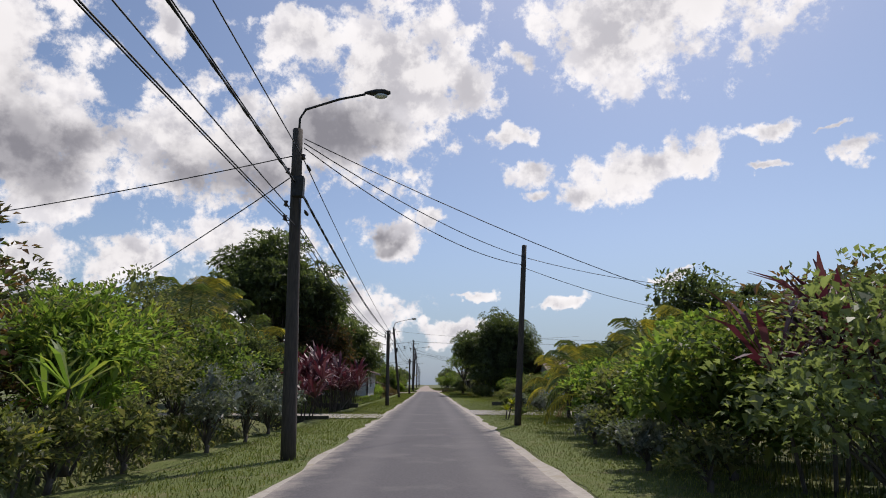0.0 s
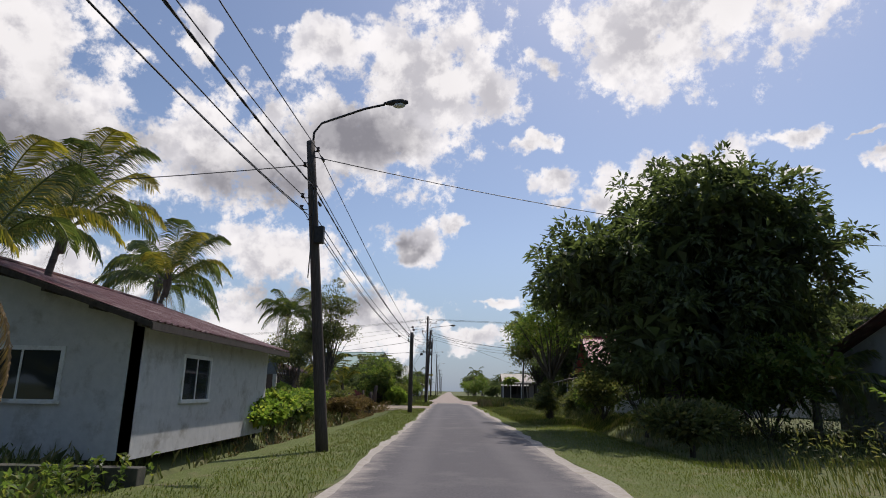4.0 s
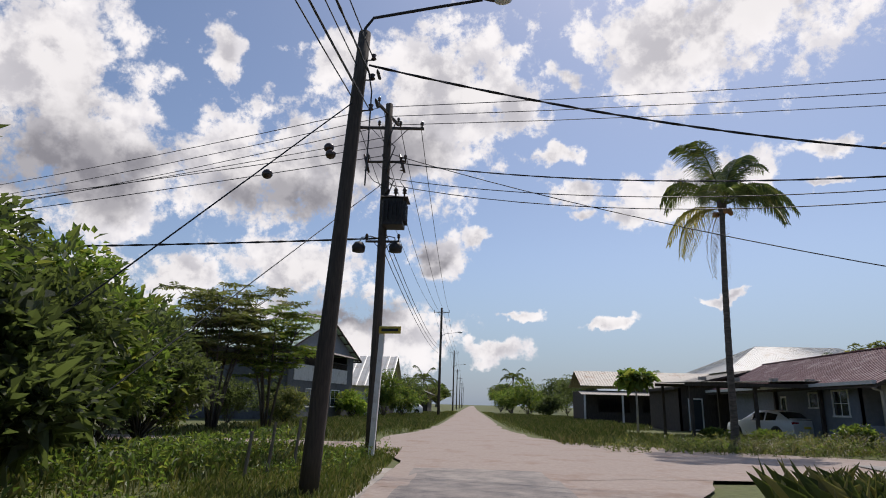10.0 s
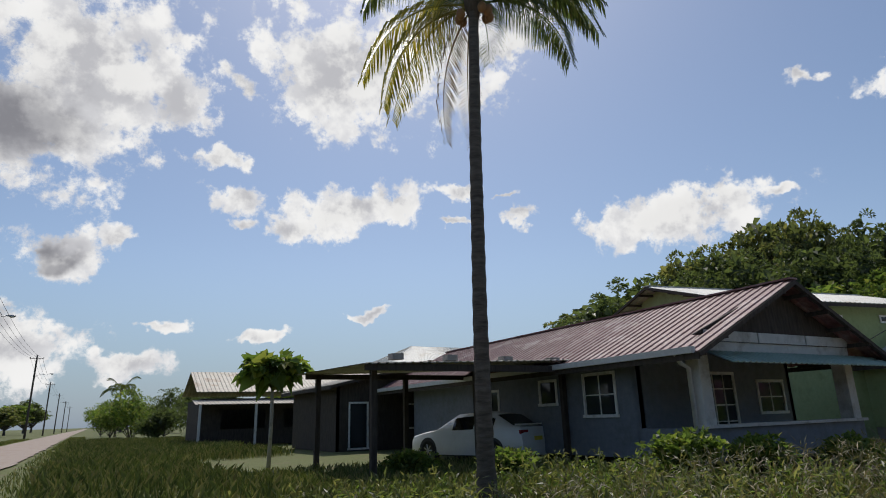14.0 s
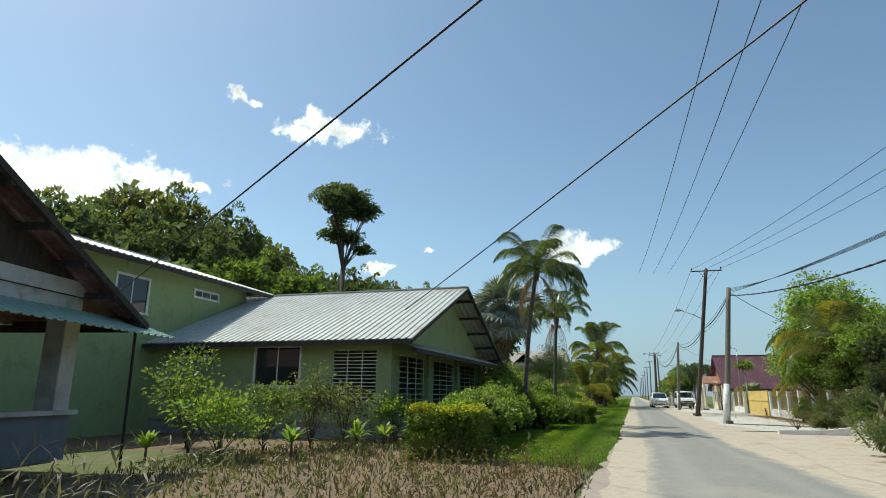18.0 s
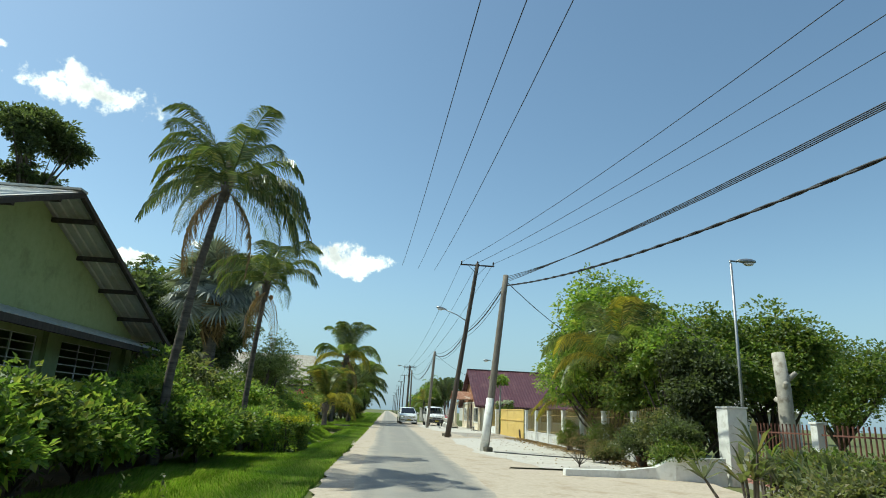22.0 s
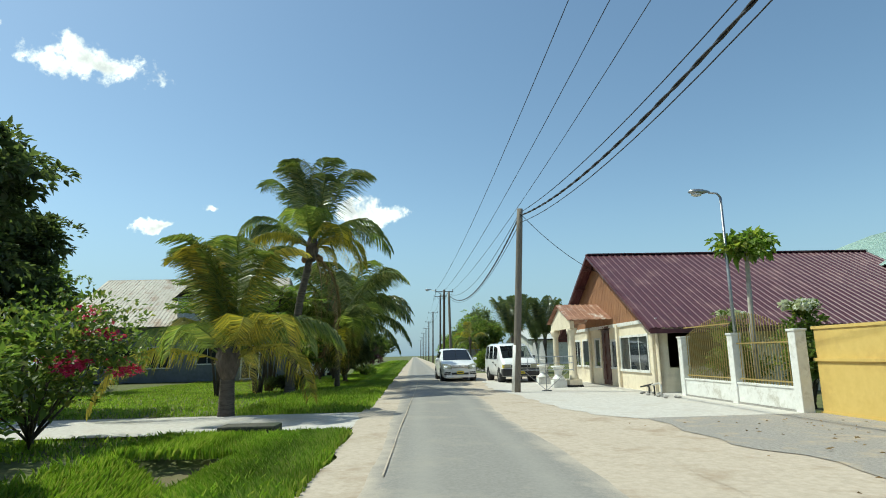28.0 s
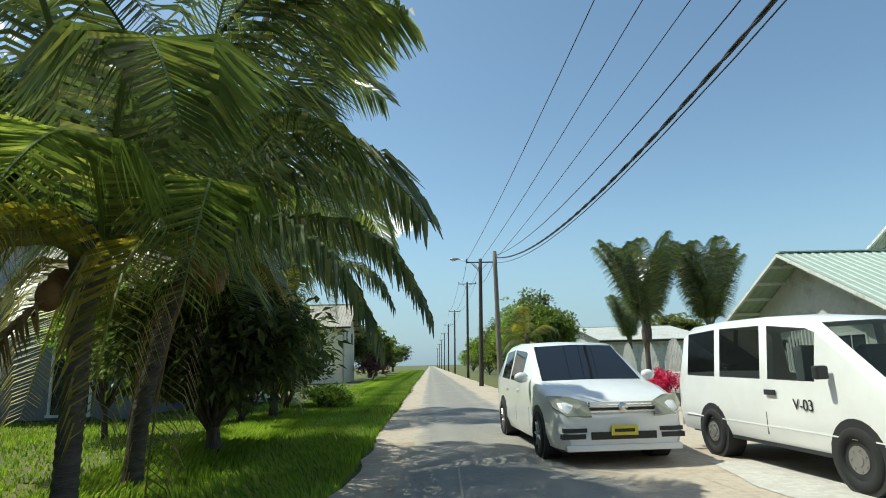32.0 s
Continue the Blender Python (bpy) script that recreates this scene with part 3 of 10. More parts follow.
def frond(kind, i):
    """Shared frond meshes by kind and droop."""
    key = (kind, i)
    if key not in FRONDS:
        rises, drops = [(2.6, 0.6), (1.9, 1.4), (1.25, 2.0), (0.7, 2.5), (-0.4, 3.4), (3.2, -1.2)][i]
        spec = dict(coconut=(L_PALM, 1.0, 0.95, 84), bright=(L_PALMB, 1.0, 0.95, 80), yellow=(L_PALMY, 1.0, 0.9, 76), dry=(L_DRY, 0.8, 0.8, 44))[kind]
        FRONDS[key] = frond_mesh("frond", spec[0], 4.3, rises * spec[1], drops, spec[2], spec[3], seed=i + len(kind), hang=0.55 + 0.2 * (i % 5), width=0.05)
    return FRONDS[key]


def palm_trunk(bm, pts, r0, r1, n=9, rings=26):
    pts = [Vector(p) for p in pts]
    ss, out = np.linspace(0, 1, len(pts)), []
    for k in range(rings * 2 + 1):
        s = k / (rings * 2)
        p = Vector([float(np.interp(s, ss, [q[a] for q in pts])) for a in range(3)])
        flare = 0.55 * math.exp(-s * 22)
        out.append((p, (r0 + (r1 - r0) * s) * (1 + flare) * (1.06 if k % 2 else 0.97)))
    tube(bm, [o[0] for o in out], [o[1] for o in out], n)


def palm(name, x, y, top, label, r0=0.16, r1=0.11, bend=(0, 0), n=18, scale=1.0, kinds=("coconut",), dry=0, seed=1, z=0.0, steep=None, nuts=0, bark=None, rot=0.0, lift=12.0, low=None, spears=0, aged=9):
    """A feather palm: ringed trunk, one part for each frond."""
    r = np.random.default_rng(seed)
    t = thing(name, pose(x, y, z), label, "palm tree")
    bm = bmesh.new()
    bx, by = bend
    tp = Vector((bx, by, top))
    palm_trunk(bm, [(0, 0, -0.1), (bx * 0.1, by * 0.1, top * 0.3), (bx * 0.45, by * 0.45, top * 0.65), tp], r0, r1)
    part("trunk", bm, bark or M_PALMBARK, t, smooth=True)
    bm = bmesh.new()
    lathe(bm, [(r1 * 0.9, -0.5), (r1 * 1.9, -0.1), (r1 * 2.0, 0.15), (r1 * 1.0, 0.5)], 10, tp)
    part("crownshaft", bm, M_BARK, t, smooth=True)
    for k in range(n):
        lvl = steep[k % len(steep)] if steep else [0, 1, 1, 2, 2, 3, 2, 1, 3][k % 9]
        kind = "yellow" if lvl >= aged else low if low and lvl >= 2 else kinds[k % len(kinds)]
        f = part("frond", frond(kind, lvl), parent=t)
        f.matrix_basis = Matrix.Translation(tp + Vector((0, 0, 0.15 - 0.1 * (lvl % 5)))) @ pose(0, 0, 0, 0, 0, rot + k * 137.5 + r.uniform(-12, 12)) @ pose(0, 0, 0, r.uniform(-12, 12), r.uniform(-6, 6) - (lift if lvl in (0, 5) else 0.0), 0) @ Matrix.Diagonal((*([scale * r.uniform(0.88, 1.08)] * 3), 1))
    for k in range(spears):
        f = part("spear_leaf", frond("bright", 0), parent=t, label="upright unopened young frond")
        f.matrix_basis = Matrix.Translation(tp) @ pose(0, 0, 0, 0, 0, rot + 150 * k) @ pose(0, 0, 0, 0, -58 + 8 * k, 0) @ Matrix.Diagonal((scale * 1.0, scale * 0.3, scale * 0.5, 1))
    for k in range(dry):
        f = part("dead_frond", frond("dry", 4), parent=t, label="dry brown hanging frond")
        f.matrix_basis = Matrix.Translation(tp - Vector((0, 0, 0.2))) @ pose(0, 0, 0, 0, 25, r.uniform(0, 360)) @ Matrix.Diagonal((*([scale * 0.75] * 3), 1))
    if nuts:
        for k in range(nuts):
            a = r.uniform(0, 6.28)
            bm = bmesh.new()
            bmesh.ops.create_icosphere(bm, subdivisions=2, radius=0.13 * max(0.5, scale))
            for v in bm.verts:
                v.co.z *= 1.3
            o = part("coconut", bm, M_NUT, t, smooth=True)
            o.location = tp + Vector((0.32 * math.cos(a), 0.32 * math.sin(a), -0.25 - 0.2 * r.random()))
    return t


M_NUT = surface("coconut_husk", (0.20, 0.10, 0.04), (0.34, 0.19, 0.08), 0.6, 8.0, 1.0, 0.2, 0.01)


def blade_field(places, height, width, r, lean=0.35, var=0.5):
    """Grass blades as bent triangles-and-quads at the given places (n, 3)."""
    n = len(places)
    h = height * (1 - var + 2 * var * r.random(n))
    a = r.uniform(0, 6.283, n)
    d = np.stack([np.cos(a), np.sin(a), 0 * a], 1)
    s = np.stack([-np.sin(a), np.cos(a), 0 * a], 1) * (width * 0.5)
    ln = lean * r.uniform(0.3, 1.4, n)
    m = places + d * (h * ln * 0.3)[:, None] + np.array([0, 0, 1.0]) * (h * 0.6)[:, None]
    t = places + d * (h * ln)[:, None] + np.array([0, 0, 1.0]) * (h * (1 - 0.3 * ln))[:, None]
    return np.stack([places - s, places + s, m + s * 0.7, t, m - s * 0.7], 1)


def weeds(name, places, mat, height, leaf, seed, label, category="weeds"):
    """A patch of leafy weeds: many stems with leaves along them."""
    r = np.random.default_rng(seed)
    n = len(places)
    k = 9
    h = height * r.uniform(0.5, 1.2, n)
    lean = unit_rows(n, r) * 0.25
    s = np.tile(np.linspace(0.15, 1, k), n)
    i = np.repeat(np.arange(n), k)
    p = places[i] + np.stack([lean[i, 0] * s * h[i], lean[i, 1] * s * h[i], s * h[i]], 1)
    way = unit_rows(len(p), r) + np.array([0, 0, 0.35])
    way /= np.linalg.norm(way, axis=1, keepdims=True)
    co = leaf_quads(p, way, leaf[0], leaf[1], r)
    ob = new(name, quads_mesh(name, co, mat))
    return tagged(ob, label, category, kind="stuff")

# ---- ground, roads and verges ----
def ditch(x, y):
    """Depth of the drainage ditches beside the streets."""
    c = x - np.interp(y, [-60, 20, 79, 112, 145, 260], [0.0, -0.03, -0.3, -0.8, -1.5, -3.0])
    u = 0.9806 * x - 0.196 * (y - A_Y)
    v = 0.196 * x + 0.9806 * (y - A_Y)
    left = np.exp(-((c + 5.6) / 0.75) ** 2)
    gate = np.ones_like(y)
    for y0, y1 in ((-20, 2), (24.9, 31), (47, 60), (94.3, 104), (116, 400)):
        gate = gate * (1 - 1 / (1 + np.exp(np.clip(-(y - y0) * 4, -50, 50))) / (1 + np.exp(np.clip((y - y1) * 4, -50, 50))))
    right = np.exp(-((c - 6.0) / 0.7) ** 2) * ((y > 64) & (y < 112))
    bl = np.exp(-((v - 3.3) / 0.6) ** 2) * ((u > 39) & (u < 62)) * 0.8
    return -(0.95 * left * gate + 0.5 * right + 0.55 * bl)


def ground_height(x, y):
    x, y = np.asarray(x, float), np.asarray(y, float)
    c = x - np.interp(y, [-60, 20, 79, 112, 145, 260], [0.0, -0.03, -0.3, -0.8, -1.5, -3.0])
    v = 0.196 * x + 0.9806 * (y - A_Y)
    u = 0.9806 * x - 0.196 * (y - A_Y)
    away = np.minimum(np.abs(c), np.where(u > 5, np.abs(v + 1), 99.0))
    rough = np.clip((away - 3.0) / 3.0, 0, 1)
    return ditch(x, y) - 0.03 + 0.05 * rough * smooth_noise(x, y, 1.6, 3)


gx = np.concatenate([[-3000, -900, -300, -120, -70], np.arange(-45, -12, 1.5), np.arange(-12, 12, 0.4), np.arange(12, 125, 1.0), [140, 170, 260, 500, 1200, 3000]])
gy = np.concatenate([[-3000, -900, -200, -60, -30], np.arange(-20, 96, 0.8), np.arange(96, 142, 0.55), np.arange(142, 200, 1.5), [230, 300, 500, 1200, 3000]])
GX, GY = np.meshgrid(gx, gy)
GZ = ground_height(GX, GY)
me = mesh_from("ground", np.stack([GX, GY, GZ], -1).reshape(-1, 3), grid_faces(len(gx), len(gy)), M_GROUND, smooth=True)
tagged(new("ground", me), "flat sandy ground with low grass and ditches", "ground", kind="structure")


def strip(name, mid, ss, left, right, z, mat, label, cat, seed=0, jag=0.12, crown=0.0, cols=7, frame_b=False, fade=None):
    """A flat strip along a line: left and right offsets at each s, with uneven edges."""
    r = np.random.default_rng(seed)
    verts = []
    ss = np.asarray(ss, float)
    wl = np.array([left(s) for s in ss]) + jag * 0.7 * smooth_noise(ss, ss * 0, 1.3, seed) + jag * 0.5 * smooth_noise(ss, ss * 0, 0.3, seed + 7)
    wr = np.array([right(s) for s in ss]) + jag * 0.7 * smooth_noise(ss, ss * 0, 1.3, seed + 1) + jag * 0.5 * smooth_noise(ss, ss * 0, 0.3, seed + 7)
    for s, a, b in zip(ss, wl, wr):
        for k in range(cols):
            f = k / (cols - 1)
            o = a + (b - a) * f
            zz = z + crown * (1 - (2 * f - 1) ** 2)
            verts.append(sb(s, o, zz) if frame_b else Vector((mid(s) + o, s, zz)))
    me = mesh_from(name, verts, grid_faces(cols, len(ss)), mat, smooth=True)
    at = me.attributes.new("edge", "FLOAT", "POINT")
    edge = np.tile(np.abs(np.linspace(-1, 1, cols)), (len(ss), 1))
    if fade:
        edge = np.maximum(edge, np.clip((ss - fade[0]) / (fade[1] - fade[0]), 0, 1)[:, None])
    at.data.foreach_set("value", edge.ravel().astype(np.float32))
    return tagged(new(name, me), label, cat, kind="structure")


ya = np.concatenate([np.arange(-40, 122, 0.45)])
strip("road_edge", a_mid, ya, lambda s: -2.12, lambda s: 2.02, 0.004, M_EDGE, "pale crumbling sand along the asphalt's edges", "road edge", 1, 0.13)
strip("road", a_mid, ya, lambda s: -1.95, lambda s: 1.78, 0.012, M_ASPHALT, "worn grey asphalt lane with paler wheel tracks", "road", 2, 0.05, 0.03, fade=(84.0, 120.0))
yb = np.concatenate([np.arange(113, 240, 0.6), np.arange(240, 900, 8)])
strip("dirt_road", a_mid, yb, lambda s: float(np.interp(s, [113, 118, 123, 127, 133, 140, 150], [-2.0, -1.9, -1.9, -3.2, -3.6, -2.5, -2.0])),
      lambda s: float(np.interp(s, [113, 116, 121, 126, 130, 136, 145], [1.9, 2.2, 4.5, 6.0, 5.0, 2.6, 1.9])), 0.024, M_DIRTROAD, "pinkish sandy dirt road with faint wheel tracks", "dirt road", 5, 0.14)
xl = np.arange(-60, -2.2, 0.6)
side_verts = []
for x in xl:
    w = 0.12 * math.sin(x * 1.3) + 0.1 * math.sin(x * 0.47)
    for f in np.linspace(0, 1, 5):
        side_verts.append(Vector((x, 126.7 + w + (2.7 + 0.12 * math.cos(x * 0.9) + max(0.0, x + 6) * 0.5) * f - 0.02 * (x + 3), 0.018)))
tagged(new("dirt_road", mesh_from("dirt_road", side_verts, grid_faces(5, len(xl)), M_DIRTROAD, smooth=True)), "reddish dirt side street between grass", "dirt road", kind="structure")
ub = np.arange(-1, 26, 0.5)
strip("junction_sand", None, ub, lambda s: float(np.interp(s, [-1, 3, 8, 14, 20, 26], [6.0, 5.6, 3.6, 1.9, 1.4, 1.2])), lambda s: float(np.interp(s, [-1, 3, 8, 14, 26], [-9, -6, -4.2, -3.2, -3.0])), 0.028, M_DIRTROAD, "sandy ground of the street junction", "dirt road", 8, 0.15, frame_b=True)
uc = np.concatenate([np.arange(12, 130, 0.5), np.arange(130, 700, 6)])
strip("road_shoulder", None, uc, lambda s: 1.15, lambda s: -3.4, 0.032, M_SAND, "tan sand shoulders beside the asphalt", "road shoulder", 11, 0.14, frame_b=True)
ud = np.concatenate([np.arange(9, 130, 0.5), np.arange(130, 700, 6)])
strip("road", None, ud, lambda s: float(np.interp(s, [9, 26], [0.5, 0.45])), lambda s: float(np.interp(s, [9, 18, 30], [-3.0, -2.6, -1.95])), 0.036, M_ASPHALT2, "narrow pale grey asphalt road with sandy edges", "road", 12, 0.07, 0.025, frame_b=True)
strip("sand_apron", None, np.arange(38, 97, 0.5), lambda s: -3.0, lambda s: float(np.interp(s, [38, 40, 94, 97], [-4, -8.2, -7.2, -4])), 0.0345, M_SAND, "tan sand between the road and the fences", "sand", 13, 0.15, cols=8, frame_b=True)
for sa, sz, sd in ((38, 56.5, 14), (64, 84, 15)):
    strip("shell_forecourt", None, np.arange(sa, sz, 0.5), lambda s: float(np.interp(s, [38, 44, 54, 56.5, 64, 66, 78, 84], [-4.2, -3.3, -3.3, -5.6, -5.4, -3.5, -2.9, -3.6])), lambda s: -8.0, 0.040, M_PALESAND, "white crushed shell forecourt beside the road", "forecourt", sd, 0.25, cols=10, frame_b=True)
strip("gravel_drive", None, np.arange(57.5, 65.5, 0.5), lambda s: -4.6, lambda s: -8.1, 0.044, M_GRAVEL, "grey gravel in front of the yellow gate", "driveway", 15, 0.25, frame_b=True)
strip("sand_drive", None, np.arange(22, 38, 0.5), lambda s: -2.9, lambda s: float(np.interp(s, [22, 26, 30, 36, 38], [-3.6, -5.5, -6.8, -7.6, -5.0])), 0.037, M_SAND, "sandy entrance with tyre marks", "driveway", 16, 0.2, frame_b=True)
strip("sand_drive", a_mid, np.arange(95.5, 113, 0.4), lambda s: -22.0, lambda s: float(np.interp(s, [95.5, 99.4, 105.0, 113], [-6.0, -1.2, -1.4, -16.0])), 0.016, M_DRIVE, "sandy drive leading off beside the pool", "driveway", 17, 0.2, cols=14)
strip("road_mark", None, np.arange(60, 84, 0.5), lambda s: float(np.interp(s, [60, 64, 76, 84], [0.355, 0.265, -0.045, -0.205])), lambda s: float(np.interp(s, [60, 64, 76, 84], [0.335, 0.245, -0.065, -0.225])), 0.064, M_SAND, "thin pale scratch along the asphalt", "road mark", 18, 0.008, cols=2, frame_b=True)

# ---- poles, lamps and cables ----
def pole_thing(x, y, h, label, lean=(0.0, 0.0), r=0.13, mat=None, white=0.0, group="street poles", cat="utility pole", name="utility_pole"):
    t = thing(name, pose(x, y, 0), label, cat, group)
    bm = bmesh.new()
    pts = [(lean[0] * s, lean[1] * s, -0.3 + (h + 0.3) * s) for s in np.linspace(0, 1, 9)]
    tube(bm, pts, [r * (1.0 - 0.28 * s) * (1 + 0.02 * math.sin(9 * s)) for s in np.linspace(0, 1, 9)], 12)
    part("post", bm, mat or M_WOODPOLE, t, smooth=True)
    if white:
        bm = bmesh.new()
        f = white / h
        tube(bm, [(lean[0] * s, lean[1] * s, 0.02 + h * s) for s in (0, f * 0.5, f)], [r * 1.03, r * 1.02, r * 1.0], 12)
        part("painted_band", bm, M_WHITEPAINT, t, "white painted foot of the pole", smooth=True)
    return t


def insulator(t, p, s=1.0):
    bm = bmesh.new()
    lathe(bm, [(0.02 * s, 0), (0.02 * s, 0.06 * s), (0.055 * s, 0.07 * s), (0.03 * s, 0.11 * s), (0.055 * s, 0.13 * s), (0.03 * s, 0.19 * s), (0.01 * s, 0.2 * s)], 8)
    o = part("insulator", bm, M_CERAMIC, t, smooth=True)
    o.location = p
    return o


def crossarm(t, z, half, along, at=(0, 0), insul=3, thick=0.05):
    """A wooden crossarm along a way in the plan, with insulators and braces."""
    d = Vector((along[0], along[1], 0)).normalized()
    c = Vector((at[0], at[1], z))
    bm = bmesh.new()
    tube(bm, [c - d * half, c + d * half], thick, 4)
    part("crossarm", bm, M_WOODPOLE, t)
    for k in np.linspace(-0.94, 0.94, insul) if insul > 1 else []:
        insulator(t, c + d * (half * float(k)) + Vector((0, 0, thick)))
    bm = bmesh.new()
    for s in (-1, 1):
        tube(bm, [c + d * half * 0.55 * s, c - Vector((0, 0, half * 0.6))], 0.012, 4)
    part("brace", bm, M_DARKMETAL, t)


def lamp_arm(t, base, pts, head_way, mat=None, size=1.0):
    """A bent tube arm with a street-lamp head at its end."""
    bm = bmesh.new()
    tube(bm, pts, 0.028 * size, 8)
    part("lamp_arm", bm, mat or M_METAL, t, smooth=True)
    d = Vector(head_way).normalized()
    e = Vector(pts[-1])
    m = Matrix.Translation(e) @ d.to_track_quat("X", "Z").to_matrix().to_4x4()
    bm = bmesh.new()
    prof = [(-0.02, 0.03), (0.1, 0.07), (0.25, 0.11), (0.45, 0.11), (0.58, 0.05)]
    rings = []
    for x, w in prof:
        rings.append([bm.verts.new(m @ Vector((x * size, w * size * math.cos(a), 0.75 * w * size * math.sin(a) + 0.03))) for a in np.linspace(0, 2 * math.pi, 10, endpoint=False)])
    for r0, r1 in zip(rings, rings[1:]):
        for k in range(10):
            bm.faces.new((r0[k], r0[(k + 1) % 10], r1[(k + 1) % 10], r1[k]))
    bm.faces.new(rings[0][::-1])
    bm.faces.new(rings[-1])
    part("lamp_head", bm, mat or M_METAL, t, smooth=True)
    bm = bmesh.new()
    bmesh.ops.create_uvsphere(bm, u_segments=10, v_segments=6, radius=0.1 * size)
    for v in bm.verts:
        v.co = m @ Vector((0.36 * size + v.co.x * 1.6, v.co.y, -0.05 * size + v.co.z * 0.6))
    part("lamp_glass", bm, M_LAMPGLASS, t, smooth=True)


def cable(a, b, sag, r=0.012, label="thin black overhead cable", n=14, group="overhead cables", side=0.0):
    a, b = Vector(a), Vector(b)
    pts = []
    for k in range(n + 1):
        s = k / n
        p = a.lerp(b, s)
        p.z -= sag * 4 * s * (1 - s)
        pts.append(p)
    bm = bmesh.new()
    tube(bm, pts, r, 5)
    ob = new("overhead_cable", bm_mesh("overhead_cable", bm, M_CABLE, True))
    return tagged(ob, label, "cable", group)


def twisted(a, b, sag, r=0.02):
    """A bundled service cable: two strands wound round each other."""
    a, b = Vector(a), Vector(b)
    n = max(24, int((b - a).length * 3))
    d = (b - a).normalized()
    s1 = d.orthogonal().normalized()
    s2 = d.cross(s1)
    bm = bmesh.new()
    for ph in (0, math.pi):
        pts = []
        for k in range(n + 1):
            s = k / n
            p = a.lerp(b, s)
            p.z -= sag * 4 * s * (1 - s)
            an = ph + k * 1.6
            pts.append(p + r * 0.8 * (math.cos(an) * s1 + math.sin(an) * s2))
        tube(bm, pts, r, 4)
    ob = new("bundled_cable", bm_mesh("bundled_cable", bm, M_CABLE, True))
    return tagged(ob, "thick black twisted bundle of service cables", "cable", "overhead cables")


# street A, left row
p1 = pole_thing(-2.6, 11.5, 6.5, "dark wooden pole with a street lamp on a bent arm", (-0.25, 0.2), 0.14, cat="street lamp", name="lamp_pole")
lamp_arm(p1, None, [(-0.22, 0.2, 6.2), (-0.22, 0.2, 6.75), (-0.1, 0.18, 6.95), (0.6, 0.1, 7.15), (1.15, 0.05, 7.25)], (1, 0, 0.02), M_DARKMETAL, 0.9)
r1p = pole_thing(2.9, 21.2, 6.35, "plain dark wooden pole leaning a little", (0.45, 0.3), 0.12)
p2 = pole_thing(-2.9, 39.9, 4.8, "short dark wooden pole on the grass verge", (-0.05, 0), 0.13)
p3 = pole_thing(-3.45, 64.7, 7.3, "leaning wooden pole with a street lamp", (-0.75, -0.2), 0.14, cat="street lamp", name="lamp_pole")
lamp_arm(p3, None, [(-0.7, -0.2, 7.0), (-0.68, -0.2, 7.55), (-0.5, -0.2, 7.8), (0.6, -0.5, 8.05), (1.1, -0.6, 8.12)], (1, -0.1, 0.02), M_DARKMETAL)
p4 = pole_thing(-3.34, 89.7, 5.0, "short square-topped wooden pole on the verge", (-0.02, 0.0), 0.15)
p5 = pole_thing(-3.69, 117.6, 7.9, "leaning wooden pole with a street lamp and cable ends", (0.4, 0.1), 0.15, cat="street lamp", name="lamp_pole")
lamp_arm(p5, None, [(0.38, 0.1, 7.6), (0.4, 0.1, 8.0), (0.55, 0.08, 8.2), (1.7, 0.0, 8.35), (2.55, -0.1, 8.42)], (1, -0.05, 0.03), M_DARKMETAL)
p6 = pole_thing(-4.03, 125.0, 10.3, "tall wooden pole with crossarms and a transformer", (0.05, -0.1), 0.15)
crossarm(p6, 9.5, 1.05, (1, 0.05), (0.1, -0.1), 4)
crossarm(p6, 9.95, 0.75, (0.3, 1), (0.05, -0.1), 3)
crossarm(p6, 8.4, 0.6, (1, 0), (0.05, -0.08), 2, 0.04)
crossarm(p6, 5.9, 0.5, (1, 0), (0.05, -0.08), 2, 0.04)
trafo = part("transformer", boxbm(0.06, 0.66, -0.5, 0.1, 6.3, 7.12, bevel=0.02), M_DARKMETAL, p6, "dark grey finned transformer tank")
for k in range(5):
    part("fin", boxbm(0.66, 0.74, -0.46 + 0.115 * k, -0.44 + 0.115 * k, 6.42, 7.02), M_DARKMETAL, trafo)
    part("fin", boxbm(0.1 + 0.12 * k, 0.12 + 0.12 * k, -0.58, -0.5, 6.42, 7.02), M_DARKMETAL, trafo)
bm = bmesh.new()
a = [bm.verts.new(v) for v in ((0.0, -0.58, 7.12), (0.8, -0.58, 7.12), (0.8, 0.16, 7.12), (0.0, 0.16, 7.12))]
b = [bm.verts.new(v) for v in ((0.02, -0.25, 7.3), (0.76, -0.25, 7.22))]
bm.faces.new(a[::-1])
for f in ((a[0], a[1], b[1], b[0]), (a[1], a[2], b[1]), (a[2], a[3], b[0], b[1]), (a[3], a[0], b[0])):
    bm.faces.new(f)
part("lid", bm, M_DARKMETAL, trafo, "sloping steel lid")
for x, y in ((0.15, -0.25), (0.4, -0.25), (0.66, -0.25)):
    insulator(p6, Vector((x, y, 7.24)), 1.3)
